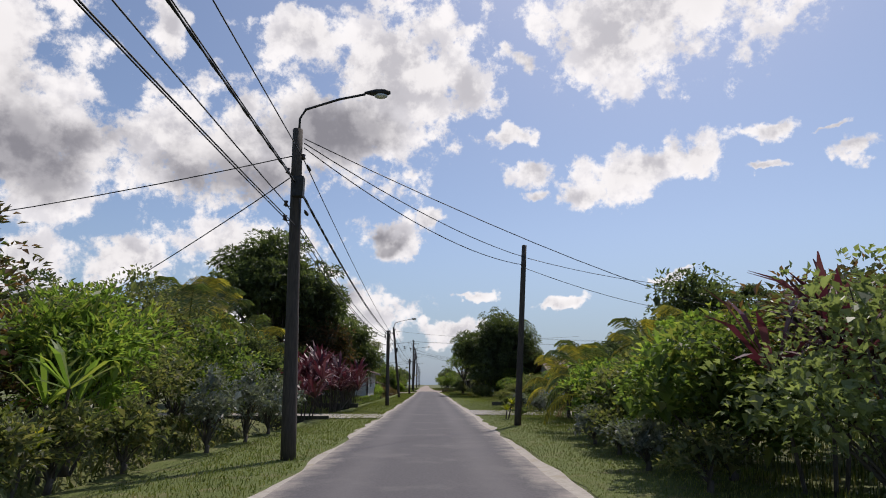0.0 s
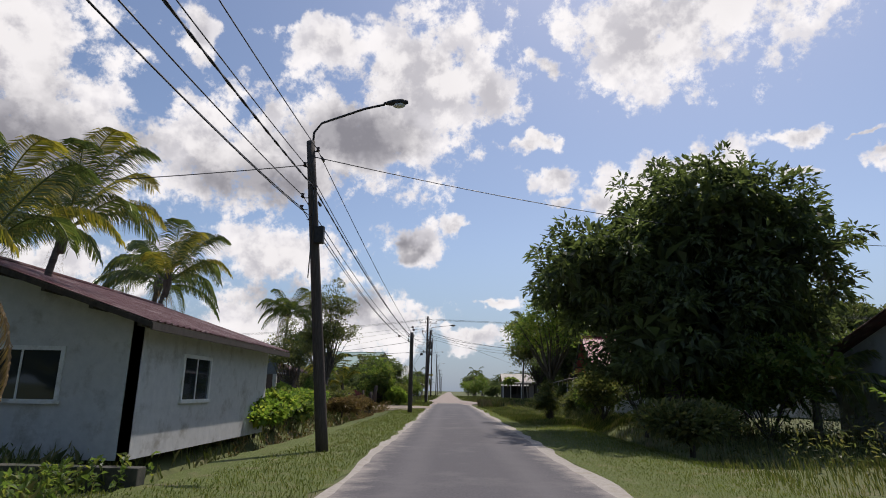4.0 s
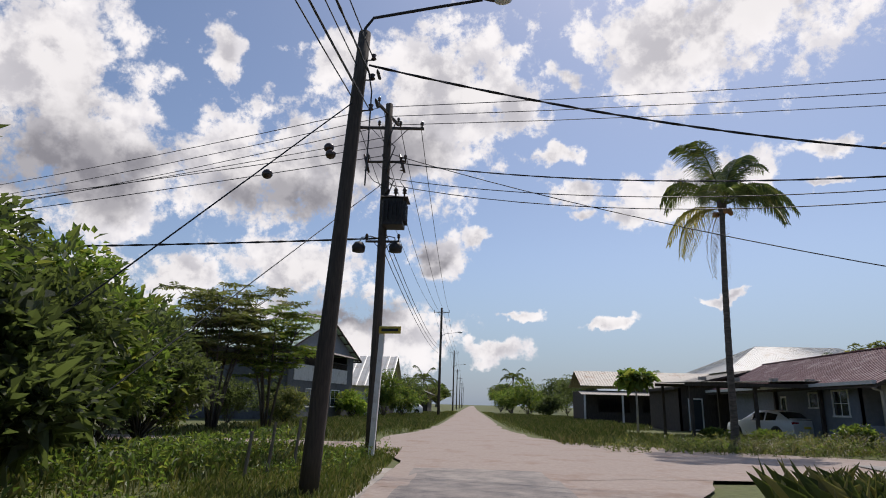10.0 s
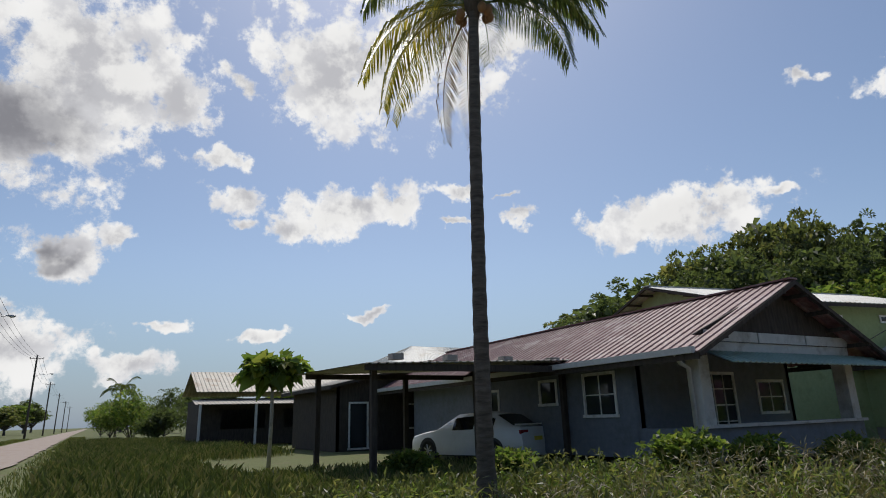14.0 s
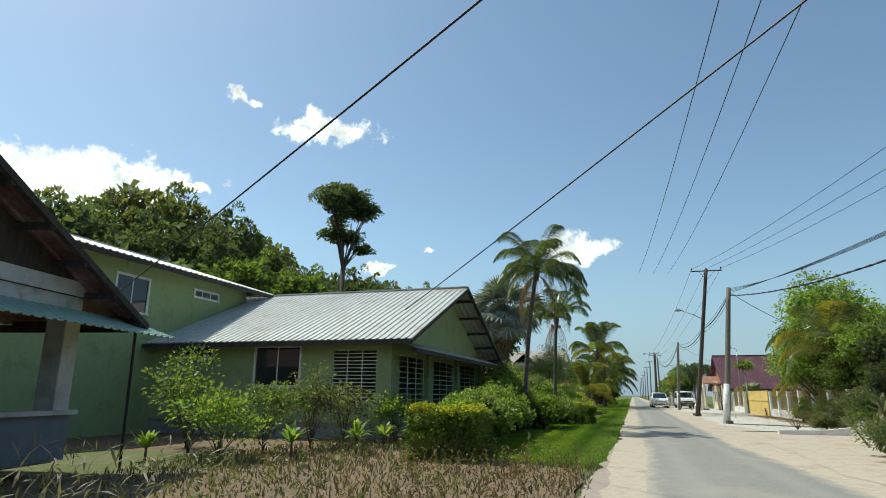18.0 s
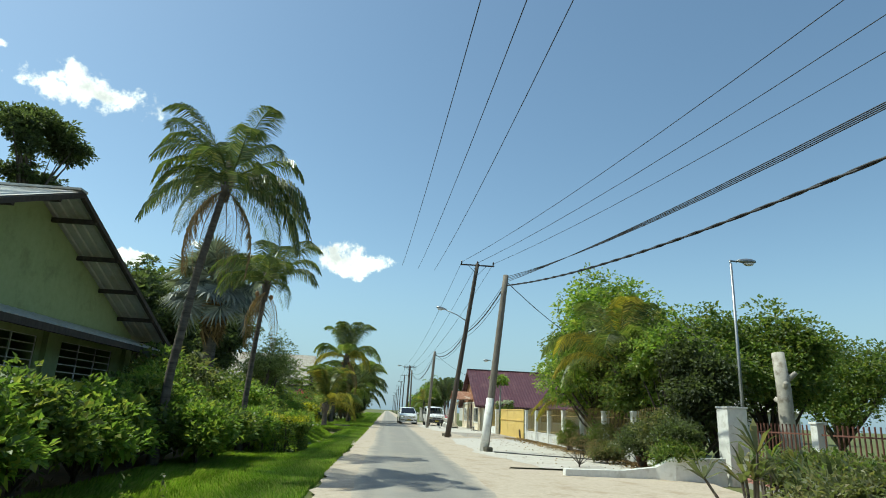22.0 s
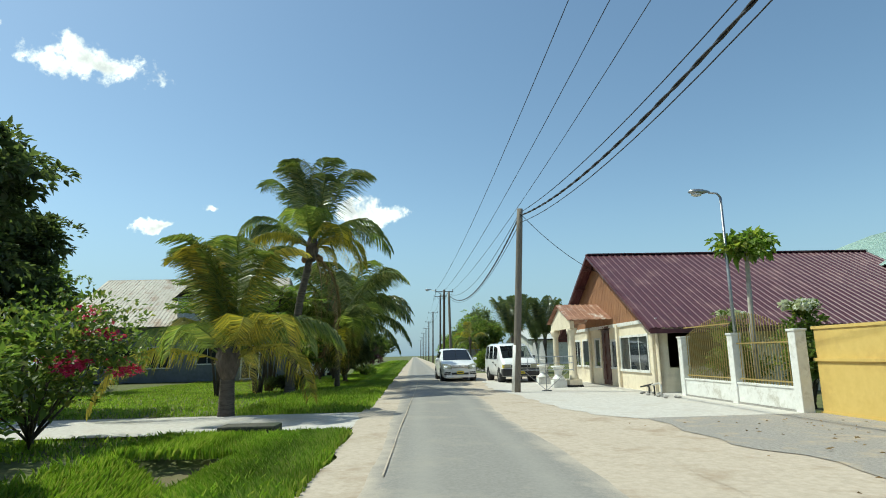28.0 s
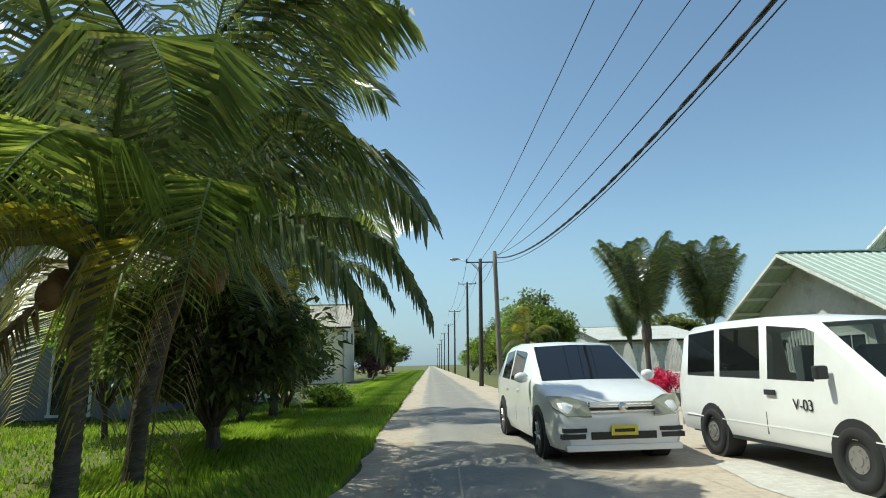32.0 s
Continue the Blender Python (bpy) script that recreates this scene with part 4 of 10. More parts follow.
# fuse cutouts under the second arm, cable drums under the lowest
for x in (-0.52, 0.05, 0.56):
    bm = bmesh.new()
    tube(bm, [(x - 0.12, -0.12, 8.62), (x - 0.02, -0.14, 8.3), (x + 0.06, -0.16, 8.02)], [0.03, 0.05, 0.035], 7)
    for z in (8.5, 8.4, 8.2, 8.1):
        lathe(bm, [(0.02, -0.02), (0.075, 0.0), (0.02, 0.02)], 8, (x - 0.02, -0.14, z))
    part("fuse_cutout", bm, M_CERAMIC, p6, "hanging brown fuse cutout", smooth=True)
for x in (-0.62, 0.46):
    bm = bmesh.new()
    lathe(bm, [(0.03, 0.2), (0.12, 0.17), (0.2, 0.05), (0.18, -0.1), (0.05, -0.12)], 12, (x, -0.2, 5.66))
    tube(bm, [(x, -0.2, 5.8), (x * 0.9, -0.15, 6.0), (x * 0.5, -0.12, 6.05), (0.06, -0.1, 5.95)], 0.016, 5)
    part("cable_drum", bm, M_DARKMETAL, p6, "dark round cable housing", smooth=True)
for x0, x1 in ((-0.5, 0.15), (0.06, 0.4), (0.56, 0.66)):
    bm = bmesh.new()
    tube(bm, [(x0, -0.16, 8.0), ((x0 + x1) / 2 - 0.1, -0.3, 7.7), (x1, -0.25, 7.5)], 0.012, 5)
    part("fuse_lead", bm, M_CABLE, p6)
for z in (9.95, 9.1, 8.0):
    bm = bmesh.new()
    tube(bm, [(0.05, -0.1, z), (0.32, -0.3, z - 0.3), (0.12, -0.3, z - 0.9), (0.05, -0.15, z - 1.2)], 0.018, 5)
    part("drop_lead", bm, M_CABLE, p6)
far_a = [(-5.4, 175.5, 11.9), (-6.1, 232, 12.0), (-7.0, 280, 11), (-7.6, 330, 11), (-8.4, 390, 11), (-9.4, 460, 11)]
for x, y, h in far_a:
    f = pole_thing(x, y, h, "distant dark wooden pole beside the dirt road", (0.1, 0), 0.16)
    crossarm(f, h - 0.5, 0.9, (1, 0), (0.1, 0), 3)
    if y < 260:
        lamp_arm(f, None, [(0.1, 0, h - 3.2), (0.6, 0, h - 2.9), (1.9, 0, h - 2.75)], (1, 0, 0), M_METAL)

# cables of street A
tops = [(-2.7, -30, (6.4, 6.1, 5.8, 5.5, 5.2, 5.0)), (-2.85, 11.7, (5.9, 5.6, 5.2, 4.9, 4.6, 4.4)), (-2.98, 39.9, (4.75, 4.66, 4.57, 4.48, 4.4, 4.3)),
        (-4.15, 64.5, (7.1, 6.7, 6.1, 5.9, 5.6, 5.35)), (-3.42, 89.7, (4.85, 4.76, 4.66, 4.56, 4.46, 4.36)), (-3.25, 117.7, (7.4, 7.2, 7.0, 6.8, 6.55, 6.4))]
for a, b in zip(tops, tops[1:]):
    for k in range(6):
        dx = (0.13, -0.14, 0.12, -0.15, -0.17, 0.1)[k]
        run = twisted if k == 2 else cable
        run((a[0] + dx, a[1], a[2][k]), (b[0] + dx, b[1], b[2][k]), 0.22 + 0.07 * k, 0.013 if k == 2 else 0.011)
# spools, clamps and joint sleeves that hold them
for owner, (x, y, zs) in zip((p1, p2, p3, p4, p5), tops[1:]):
    lx, ly = x - owner.matrix_world.translation.x, y - owner.matrix_world.translation.y
    for k, z in enumerate(zs):
        side = 1 if (0.13, -0.14, 0.12, -0.15, -0.17, 0.1)[k] > 0 else -1
        bm = bmesh.new()
        lathe(bm, [(0.02, -0.05), (0.05, -0.045), (0.03, 0.0), (0.05, 0.045), (0.02, 0.05)], 8)
        o = part("spool", bm, M_CERAMIC, owner, smooth=True)
        o.location = (lx + side * 0.15, ly, z)
        part("spool_bracket", boxbm(min(lx, lx + side * 0.16), max(lx, lx + side * 0.16), ly - 0.012, ly + 0.012, z - 0.07, z - 0.055), M_DARKMETAL, owner)
    for k in (0, 3):
        bm = bmesh.new()
        zz = zs[k] - 0.06
        tube(bm, [(lx + 0.16, ly + 0.35, zz + 0.02), (lx + 0.16, ly + 0.43, zz), (lx + 0.16, ly + 0.62, zz), (lx + 0.16, ly + 0.7, zz + 0.02)], [0.012, 0.035, 0.035, 0.012], 6)
        part("joint_sleeve", bm, M_CABLE, owner, "black cable joint sleeve", smooth=True)
    bm = bmesh.new()
    z0 = zs[-1] - 0.4
    tube(bm, [(lx + 0.1, ly - 0.1, zs[2]), (lx + 0.17, ly - 0.12, zs[3] - 0.15), (lx + 0.16, ly - 0.1, z0 - 0.3), (lx + 0.14, ly - 0.08, z0 - 1.1)], 0.014, 5)
    part("drop_lead", bm, M_CABLE, owner)
for owner, z in ((p3, 4.7), (p1, 4.9)):
    part("junction_box", boxbm(0.02, 0.24, -0.3, -0.12, z, z + 0.42, bevel=0.02), M_DARKMETAL, owner, "dark cable junction box").location = (-0.5 if owner is p3 else -0.2, 0, 0)
cable((-2.7, 11.7, 6.2), (3.3, 21.4, 5.9), 0.25)
cable((-2.7, 11.7, 6.1), (3.3, 21.4, 5.6), 0.45)
cable((3.35, 21.5, 5.9), (17, 30, 6.4), 0.5)
cable((3.35, 21.5, 5.5), (17, 33, 5.2), 0.5)
cable((-2.7, 11.7, 6.3), (16, 25, 3.6), 0.6)
cable((-2.8, 11.6, 5.9), (-24, 16, 4.6), 0.5)
cable((-2.8, 11.6, 5.5), (-16, 22, 2.2), 0.3)
cable((-4.1, 64.5, 6.7), (-26, 62, 5.2), 0.5)
cable((-4.1, 64.5, 6.9), (18, 74, 7.2), 0.5)
cable((-3.4, 89.7, 4.4), (-22, 97, 3.4), 0.4)
for dx in (-0.95, -0.3, 0.35, 1.0):
    cable((-4.0 + dx, 125, 9.7), (-5.3 + dx * 0.85, 175.5, 11.5), 0.9, 0.012)
    for (x0, y0, h0), (x1, y1, h1) in zip(far_a, far_a[1:]):
        cable((x0 + dx * 0.8, y0, h0 - 0.4), (x1 + dx * 0.8, y1, h1 - 0.4), 0.9, 0.014)
for k in range(3):
    cable((-4.0, 125 - 0.3 * k, 6.4 - 0.3 * k), (-5.3, 175.5, 7.6 - 0.4 * k), 0.8, 0.014)
for k, z in enumerate((9.95, 9.95, 9.95)):
    cable((-4.1, 124.4 + 0.6 * k, z), (-60, 138 + 1.5 * k, 8.6), 1.1, 0.012)
    cable((-3.9, 124.4 + 0.6 * k, z), (62, 112 + 1.2 * k, 11.2), 1.3, 0.012)
twisted((-3.9, 124.9, 6.0), (-45, 120, 5.0), 0.6, 0.02)
# service wires with dark ball insulators beside the tall pole
for z, xe, ye, ze, at_ in ((9.2, -34, 129.0, 6.2, 0.06), (8.9, -34, 124.0, 4.6, 0.055), (8.6, -30, 121.0, 3.2, 0.13)):
    a, b = Vector((-4.05, 124.9, z)), Vector((xe, ye, ze))
    wire = cable(a, b, 0.25, 0.012)
    q = a.lerp(b, at_)
    q.z -= 0.25 * 4 * at_ * (1 - at_)
    bm = bmesh.new()
    lathe(bm, [(0.02, -0.16), (0.09, -0.13), (0.145, -0.05), (0.145, 0.05), (0.09, 0.13), (0.02, 0.16)], 12)
    ball = part("ball_insulator", bm, M_CERAMIC, wire, "round dark ball insulator", smooth=True)
    ball.matrix_basis = Matrix.Translation(q) @ pose(0, 0, 0, 0, 80, 0)
# service pole on the inner corner and the wires to it
p7 = pole_thing(9.4, 119.1, 6.3, "plain grey service pole behind the corner tree", (0.0, 0.0), 0.11, M_GREYPOLE)
twisted((-3.2, 117.8, 7.3), (9.4, 119.1, 6.05), 0.35, 0.015)
twisted((-3.9, 124.9, 8.4), (9.4, 119.1, 5.9), 0.45, 0.013)
cable((-3.9, 125, 7.9), (9.4, 119.1, 5.7), 0.5, 0.012)
cable((-3.9, 125, 7.7), (9.4, 119.1, 5.5), 0.6, 0.012)
cable((-3.9, 125, 8.7), (9.4, 119.1, 3.4), 0.3, 0.012)
# stay wires of the junction poles
for (x, y, z), (x1, y1) in (((-3.3, 117.7, 6.6), (-7.6, 113.6)), ((-4.0, 125, 7.8), (-7.2, 115.2))):
    cable((x, y, z), (x1, y1, 0.0), 0.0, 0.012, "taut steel stay wire with an egg insulator", group="stay wires")

# street B
def bpole(u, v, h, label, lean_v=0.0, lean_u=0.0, **k):
    p = sb(u, v)
    le = EU * lean_u + EV * lean_v
    return pole_thing(p.x, p.y, h, label, (le.x, le.y), **k)


qa_b, qb_b, qc_b = (55.5, -3.35), (44.4, -3.65), (73.9, -3.47)
qb = bpole(*qb_b, 6.8, "weathered grey wooden pole with a white painted foot", -0.8, 0.55, r=0.15, mat=M_GREYPOLE, white=1.9)
qa = bpole(*qa_b, 9.85, "tall leaning wooden pole with a crossarm and a street lamp", -1.4, 0.0, r=0.15, cat="street lamp", name="lamp_pole")
le = EV * -1.4
crossarm(qa, 9.75, 1.0, (EV.x, EV.y), (le.x, le.y), 3)
l0 = le * 0.66
lamp_arm(qa, None, [l0 + Vector((0, 0, 6.4)), l0 + EV * 0.6 + Vector((0, 0, 6.75)), l0 + EV * 1.25 + Vector((0, 0, 7.0))], EV + Vector((0, 0, 0.2)), M_METAL)
qc = bpole(*qc_b, 6.35, "grey wooden pole with a white painted foot on the forecourt", -0.35, -0.4, r=0.14, mat=M_GREYPOLE, white=1.6)
qd = bpole(103.6, -3.1, 6.6, "grey wooden pole beside the road", 0.05, 0, r=0.13, mat=M_GREYPOLE)
qe = bpole(112.0, -2.9, 7.7, "tall dark wooden pole with a crossarm", -0.2, 0, r=0.14)
crossarm(qe, 7.5, 0.9, (EV.x, EV.y), (EV.x * -0.2, EV.y * -0.2), 3)
lamp_arm(qe, None, [EV * -0.15 + Vector((0, 0, 6.9)), EV * 0.4 + Vector((0, 0, 7.5)), EV * 1.1 + Vector((0, 0, 7.7))], EV, M_METAL)
for u, h in ((136, 9.5), (168, 9.5), (200, 9.5), (235, 9.5), (275, 9.5), (320, 9.5), (380, 9.5)):
    f = bpole(u, -3.6, h, "distant dark wooden pole beside the road", -0.2, 0, r=0.14)
    crossarm(f, h - 0.15, 0.9, (EV.x, EV.y), (EV.x * -0.2, EV.y * -0.2), 3)
# plain tubular lamp posts behind the fence
for u, v, h, nm in ((36.45, -8.95, 5.55, 1), (67.8, -8.0, 5.2, 2), (79.6, -8.9, 4.4, 3)):
    p = sb(u, v)
    t = thing("lamp_post", pose(p.x, p.y, 0), "thin grey tubular lamp post behind the fence", "street lamp", "lamp posts")
    bm = tubebm([(0, 0, -0.1), (0, 0, h * 0.5), (0, 0, h)], [0.045, 0.04, 0.032], 8)
    part("post", bm, M_METAL, t, smooth=True)
    lamp_arm(t, None, [(0, 0, h), EV * 0.08 + Vector((0, 0, h + 0.1)), EV * 0.3 + Vector((0, 0, h + 0.12))] if nm != 1 else [(0, 0, h), EU * 0.05 + Vector((0, 0, h + 0.1)), EU * 0.12 - EV * 0.25 + Vector((0, 0, h + 0.1))], EV if nm != 1 else -EV, M_METAL, 0.9)

ta, tb, tc, td, te = sb(55.5, -4.75, 9.9), sb(45.0, -4.5, 6.65), sb(73.5, -3.8, 6.2), sb(103.6, -3.1, 6.4), sb(112, -3.1, 7.6)
for k in (-0.94, 0, 0.94):
    o = EV * k
    cable(ta + o, sb(12, -13.0, 10.6) + o * 1.4, 0.9, 0.011)
    cable(ta + o, te + o * 0.9, 0.9, 0.011)
    prev = te
    for u in (136, 168, 200, 235, 275):
        nx = sb(u, -3.8, 9.5)
        cable(prev + o * 0.9, nx + o * 0.9, 0.7, 0.013)
        prev = nx
mid_qa = sb(55.5, -4.2, 5.85)
tb0 = sb(16, -8.6, 6.2)
twisted(tb0 - Vector((0, 0, 0.35)), tb - Vector((0, 0, 0.25)), 1.0, 0.022)
for k in range(4):
    cable(tb0 + Vector((0, 0, 0.1 * k)), tb + Vector((0, 0, -0.1 + 0.07 * k)), 0.45 + 0.12 * k, 0.011)
for a, b in ((tb, mid_qa), (mid_qa, tc), (tc, td)):
    sg_ = 0.018 * (b - a).length + 0.0012 * (b - a).length ** 2 * 0.8
    twisted(a - Vector((0, 0, 0.1)), b - Vector((0, 0, 0.1)), sg_, 0.02)
    cable(a, b, sg_ * 0.7, 0.011)
    cable(a - Vector((0, 0, 0.35)), b - Vector((0, 0, 0.35)), sg_ * 0.9, 0.011)
cable(tb - Vector((0, 0, 0.1)), sb(52, -11, 4.6), 0.3, 0.016)
cable(tc, sb(78, -8.5, 4.4), 0.35, 0.011)
cable((9.4, 119.2, 5.9), sb(24.5, 5.6, 3.25), 0.06, 0.011, n=24)
cable((9.4, 119.2, 5.5), sb(19.8, 9.5, 2.95), 0.06, 0.011, n=24)

# ---- house builders ----
M_GREYWALL = surface("blue_grey_wall_paint", (0.155, 0.175, 0.205), (0.22, 0.24, 0.27), 0.8, 6.0, 0.6, 0.15, 0.01, stain=(0.15, 0.16, 0.17))
M_SLATE = surface("dark_slate_wall_paint", (0.085, 0.09, 0.095), (0.14, 0.145, 0.15), 0.85, 6.0, 0.6, 0.15, 0.01, stain=(0.07, 0.065, 0.06))
M_GREENWALL = surface("pale_green_wall_paint", (0.30, 0.37, 0.17), (0.38, 0.45, 0.22), 0.8, 6.0, 0.6, 0.15, 0.01, stain=(0.25, 0.3, 0.14))
M_CREAM = surface("cream_plaster", (0.72, 0.64, 0.48), (0.84, 0.76, 0.60), 0.8, 6.0, 0.5, 0.15, 0.01, stain=(0.6, 0.52, 0.4))
M_WHITEWALL = surface("dull_white_wall", (0.50, 0.50, 0.48), (0.64, 0.63, 0.60), 0.85, 5.0, 0.6, 0.2, 0.01, stain=(0.35, 0.33, 0.29))
M_BROWNBOARD = surface("brown_vertical_boards", (0.24, 0.115, 0.06), (0.40, 0.21, 0.11), 0.75, 5.0, 0.8, 0.2, 0.01, stretch=(3, 3, 0.4))
M_DARKWOOD = surface("dark_weathered_boards", (0.035, 0.028, 0.024), (0.09, 0.075, 0.062), 0.9, 4.0, 0.8, 0.3, 0.01, stretch=(3, 3, 0.6))
M_CARVED = surface("carved_dark_red_wood", (0.06, 0.022, 0.018), (0.14, 0.055, 0.04), 0.55, 5.0, 1.0, 0.2, 0.01)
M_MAROON = surface("maroon_roof_sheet", (0.072, 0.024, 0.032), (0.115, 0.04, 0.05), 0.45, 5.0, 0.5, 0.08, 0.005, stain=(0.17, 0.085, 0.085), spec=0.45)
M_RUSTROOF = surface("faded_red_roof_sheet", (0.13, 0.055, 0.055), (0.23, 0.115, 0.11), 0.55, 5.0, 0.5, 0.12, 0.005, stain=(0.36, 0.26, 0.24))
M_REDROOF = surface("red_roof_sheet", (0.30, 0.05, 0.06), (0.44, 0.10, 0.10), 0.55, 5.0, 0.5, 0.1, 0.005, stain=(0.25, 0.06, 0.06))
M_ZINC = surface("weathered_zinc_sheet", (0.44, 0.44, 0.41), (0.60, 0.60, 0.56), 0.5, 5.0, 0.45, 0.1, 0.005, stain=(0.40, 0.36, 0.29), metal=0.15)
M_OLDZINC = surface("stained_zinc_sheet", (0.33, 0.30, 0.25), (0.52, 0.48, 0.41), 0.6, 4.0, 0.4, 0.12, 0.005, stain=(0.27, 0.19, 0.13), metal=0.1)
M_GREENROOF = surface("pale_green_roof_sheet", (0.30, 0.42, 0.36), (0.42, 0.54, 0.47), 0.5, 5.0, 0.5, 0.1, 0.005)
M_RUSTCANOPY = surface("rusting_canopy_sheet", (0.22, 0.09, 0.05), (0.40, 0.22, 0.14), 0.6, 4.0, 0.9, 0.15, 0.005, stain=(0.55, 0.48, 0.42))
M_YELLOW = surface("yellow_painted_sheet", (0.62, 0.44, 0.13), (0.72, 0.53, 0.18), 0.6, 5.0, 0.5, 0.08, 0.005, stain=(0.58, 0.40, 0.13))
M_IRONYEL = surface("dull_gold_fence_paint", (0.28, 0.20, 0.07), (0.42, 0.31, 0.11), 0.55, 8.0, 1.0, 0.1, 0.005)
M_PINKWALL = surface("faded_pink_wall", (0.42, 0.19, 0.17), (0.55, 0.27, 0.24), 0.85, 6.0, 0.7, 0.15, 0.01, stain=(0.3, 0.15, 0.13))
M_REDBROWN = surface("red_brown_iron_paint", (0.13, 0.055, 0.04), (0.20, 0.09, 0.065), 0.6, 8.0, 1.0, 0.1, 0.005)
M_CONCRETE = surface("grey_concrete", (0.26, 0.25, 0.23), (0.40, 0.385, 0.36), 0.9, 7.0, 0.7, 0.3, 0.01, stain=(0.15, 0.145, 0.12))
# near-black colour that stands in for the shade of unlit rooms
M_ROOMSHADE = plain("painted_room_shade", (0.02, 0.02, 0.022), 0.9)
M_GLASS = glass_dark("dark_window_glass", (0.03, 0.036, 0.04))
M_CARGLASS = glass_dark("tinted_car_glass", (0.012, 0.014, 0.018))
M_GUTTER = surface("pale_gutter", (0.5, 0.5, 0.48), (0.65, 0.65, 0.62), 0.6, 8, 1, 0.1, 0.005)
M_TILEROOF = surface("pale_green_tile_sheet", (0.34, 0.42, 0.36), (0.46, 0.54, 0.47), 0.6, 5.0, 0.5, 0.1, 0.005, stain=(0.4, 0.42, 0.38))


def wall_bm(L, H, T, openings=(), z0=0.0):
    """A wall along x from 0 to L, thickness T towards +y, one shell with through openings (x0, x1, z0, z1)."""
    bm = bmesh.new()
    xs = sorted({0.0, float(L)} | {float(q) for o in openings for q in o[:2] if 0 < q < L})
    zs = sorted({float(z0), float(H)} | {float(q) for o in openings for q in o[2:4] if z0 < q < H})
    solid = {(i, k): not any(o[0] < (xs[i] + xs[i + 1]) / 2 < o[1] and o[2] < (zs[k] + zs[k + 1]) / 2 < o[3] for o in openings) for i in range(len(xs) - 1) for k in range(len(zs) - 1)}
    vv = {}

    def at(i, k, y):
        if (i, k, y) not in vv:
            vv[i, k, y] = bm.verts.new((xs[i], y * T, zs[k]))
        return vv[i, k, y]

    for (i, k), on in solid.items():
        if not on:
            continue
        bm.faces.new((at(i, k, 0), at(i + 1, k, 0), at(i + 1, k + 1, 0), at(i, k + 1, 0)))
        bm.faces.new((at(i, k + 1, 1), at(i + 1, k + 1, 1), at(i + 1, k, 1), at(i, k, 1)))
        for di, dk, a, b in ((-1, 0, (0, 0), (0, 1)), (1, 0, (1, 1), (1, 0)), (0, -1, (1, 0), (0, 0)), (0, 1, (0, 1), (1, 1))):
            if not solid.get((i + di, k + dk), False):
                p, q = (i + a[0], k + a[1]), (i + b[0], k + b[1])
                bm.faces.new((at(*p, 0), at(*p, 1), at(*q, 1), at(*q, 0)))
    return bm


def window_in(t, m, a, b, c, d, T=0.15, mat=None, bars=(2, 2), glass=None, fr=0.05, name="window", dark=True, label=""):
    """A window in an opening of a wall whose local axes are m: frame, panes and glazing bars."""
    bm = bmesh.new()
    y0, y1 = -0.025, 0.05
    box(bm, a - 0.03, b + 0.03, y0, y1, d - fr, d + 0.03)
    box(bm, a - 0.06, b + 0.06, y0 - 0.03, y1, c - 0.03, c + fr)
    box(bm, a - 0.03, a + fr, y0, y1, c + fr, d - fr)
    box(bm, b - fr, b + 0.03, y0, y1, c + fr, d - fr)
    w = part(name, bm, mat or M_WHITEPAINT, t, label)
    w.matrix_basis = m
    for k in range(1, bars[0]):
        x = a + (b - a) * k / bars[0]
        part("glazing_bar", boxbm(x - 0.02, x + 0.02, 0.0, 0.035, c + fr, d - fr), mat or M_WHITEPAINT, w)
    for k in range(1, bars[1]):
        z = c + (d - c) * k / bars[1]
        part("glazing_bar", boxbm(a + fr, b - fr, 0.002, 0.033, z - 0.015, z + 0.015), mat or M_WHITEPAINT, w)
    part("pane", boxbm(a + fr * 0.6, b - fr * 0.6, 0.012, 0.02, c + fr * 0.6, d - fr * 0.6), glass or M_GLASS, w)
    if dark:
        # added dark sheet behind the pane: the room's shade as plain colour
        part("room_shade_sheet", boxbm(a + fr, b - fr, T + 0.25, T + 0.27, c, d), M_ROOMSHADE, w)
    return w


def slope_bm(p0, p1, q0, q1, pitch=0.27, rib=0.028, thick=0.02):
    """A ribbed roof sheet: p0-p1 is the ridge, q0-q1 the eave."""
    p0, p1, q0, q1 = (Vector(v) for v in (p0, p1, q0, q1))
    L = max((p1 - p0).length, (q1 - q0).length)
    n = max(2, int(L / pitch))
    nor = (p1 - p0).cross(q0 - p0)
    if nor.length < 1e-6:
        nor = (q1 - q0).cross(q0 - p0)
    nor.normalize()
    if nor.z < 0:
        nor = -nor
    ss = []
    for k in range(n):
        ss += [(k / n, 0), ((k + 0.55) / n, 0), ((k + 0.65) / n, rib), ((k + 0.9) / n, rib)]
    ss.append((1.0, 0))
    bm = bmesh.new()
    top = [(bm.verts.new(p0.lerp(p1, s) + nor * h), bm.verts.new(q0.lerp(q1, s) + nor * h)) for s, h in ss]
    bot = [(bm.verts.new(p0.lerp(p1, s) + nor * (h - thick)), bm.verts.new(q0.lerp(q1, s) + nor * (h - thick))) for s, h in ss]
    for (a, b), (c, d) in zip(top, top[1:]):
        bm.faces.new((a, b, d, c))
    for (a, b), (c, d) in zip(bot, bot[1:]):
        bm.faces.new((c, d, b, a))
    for i in range(len(top) - 1):
        bm.faces.new((top[i][1], bot[i][1], bot[i + 1][1], top[i + 1][1]))
    return bm


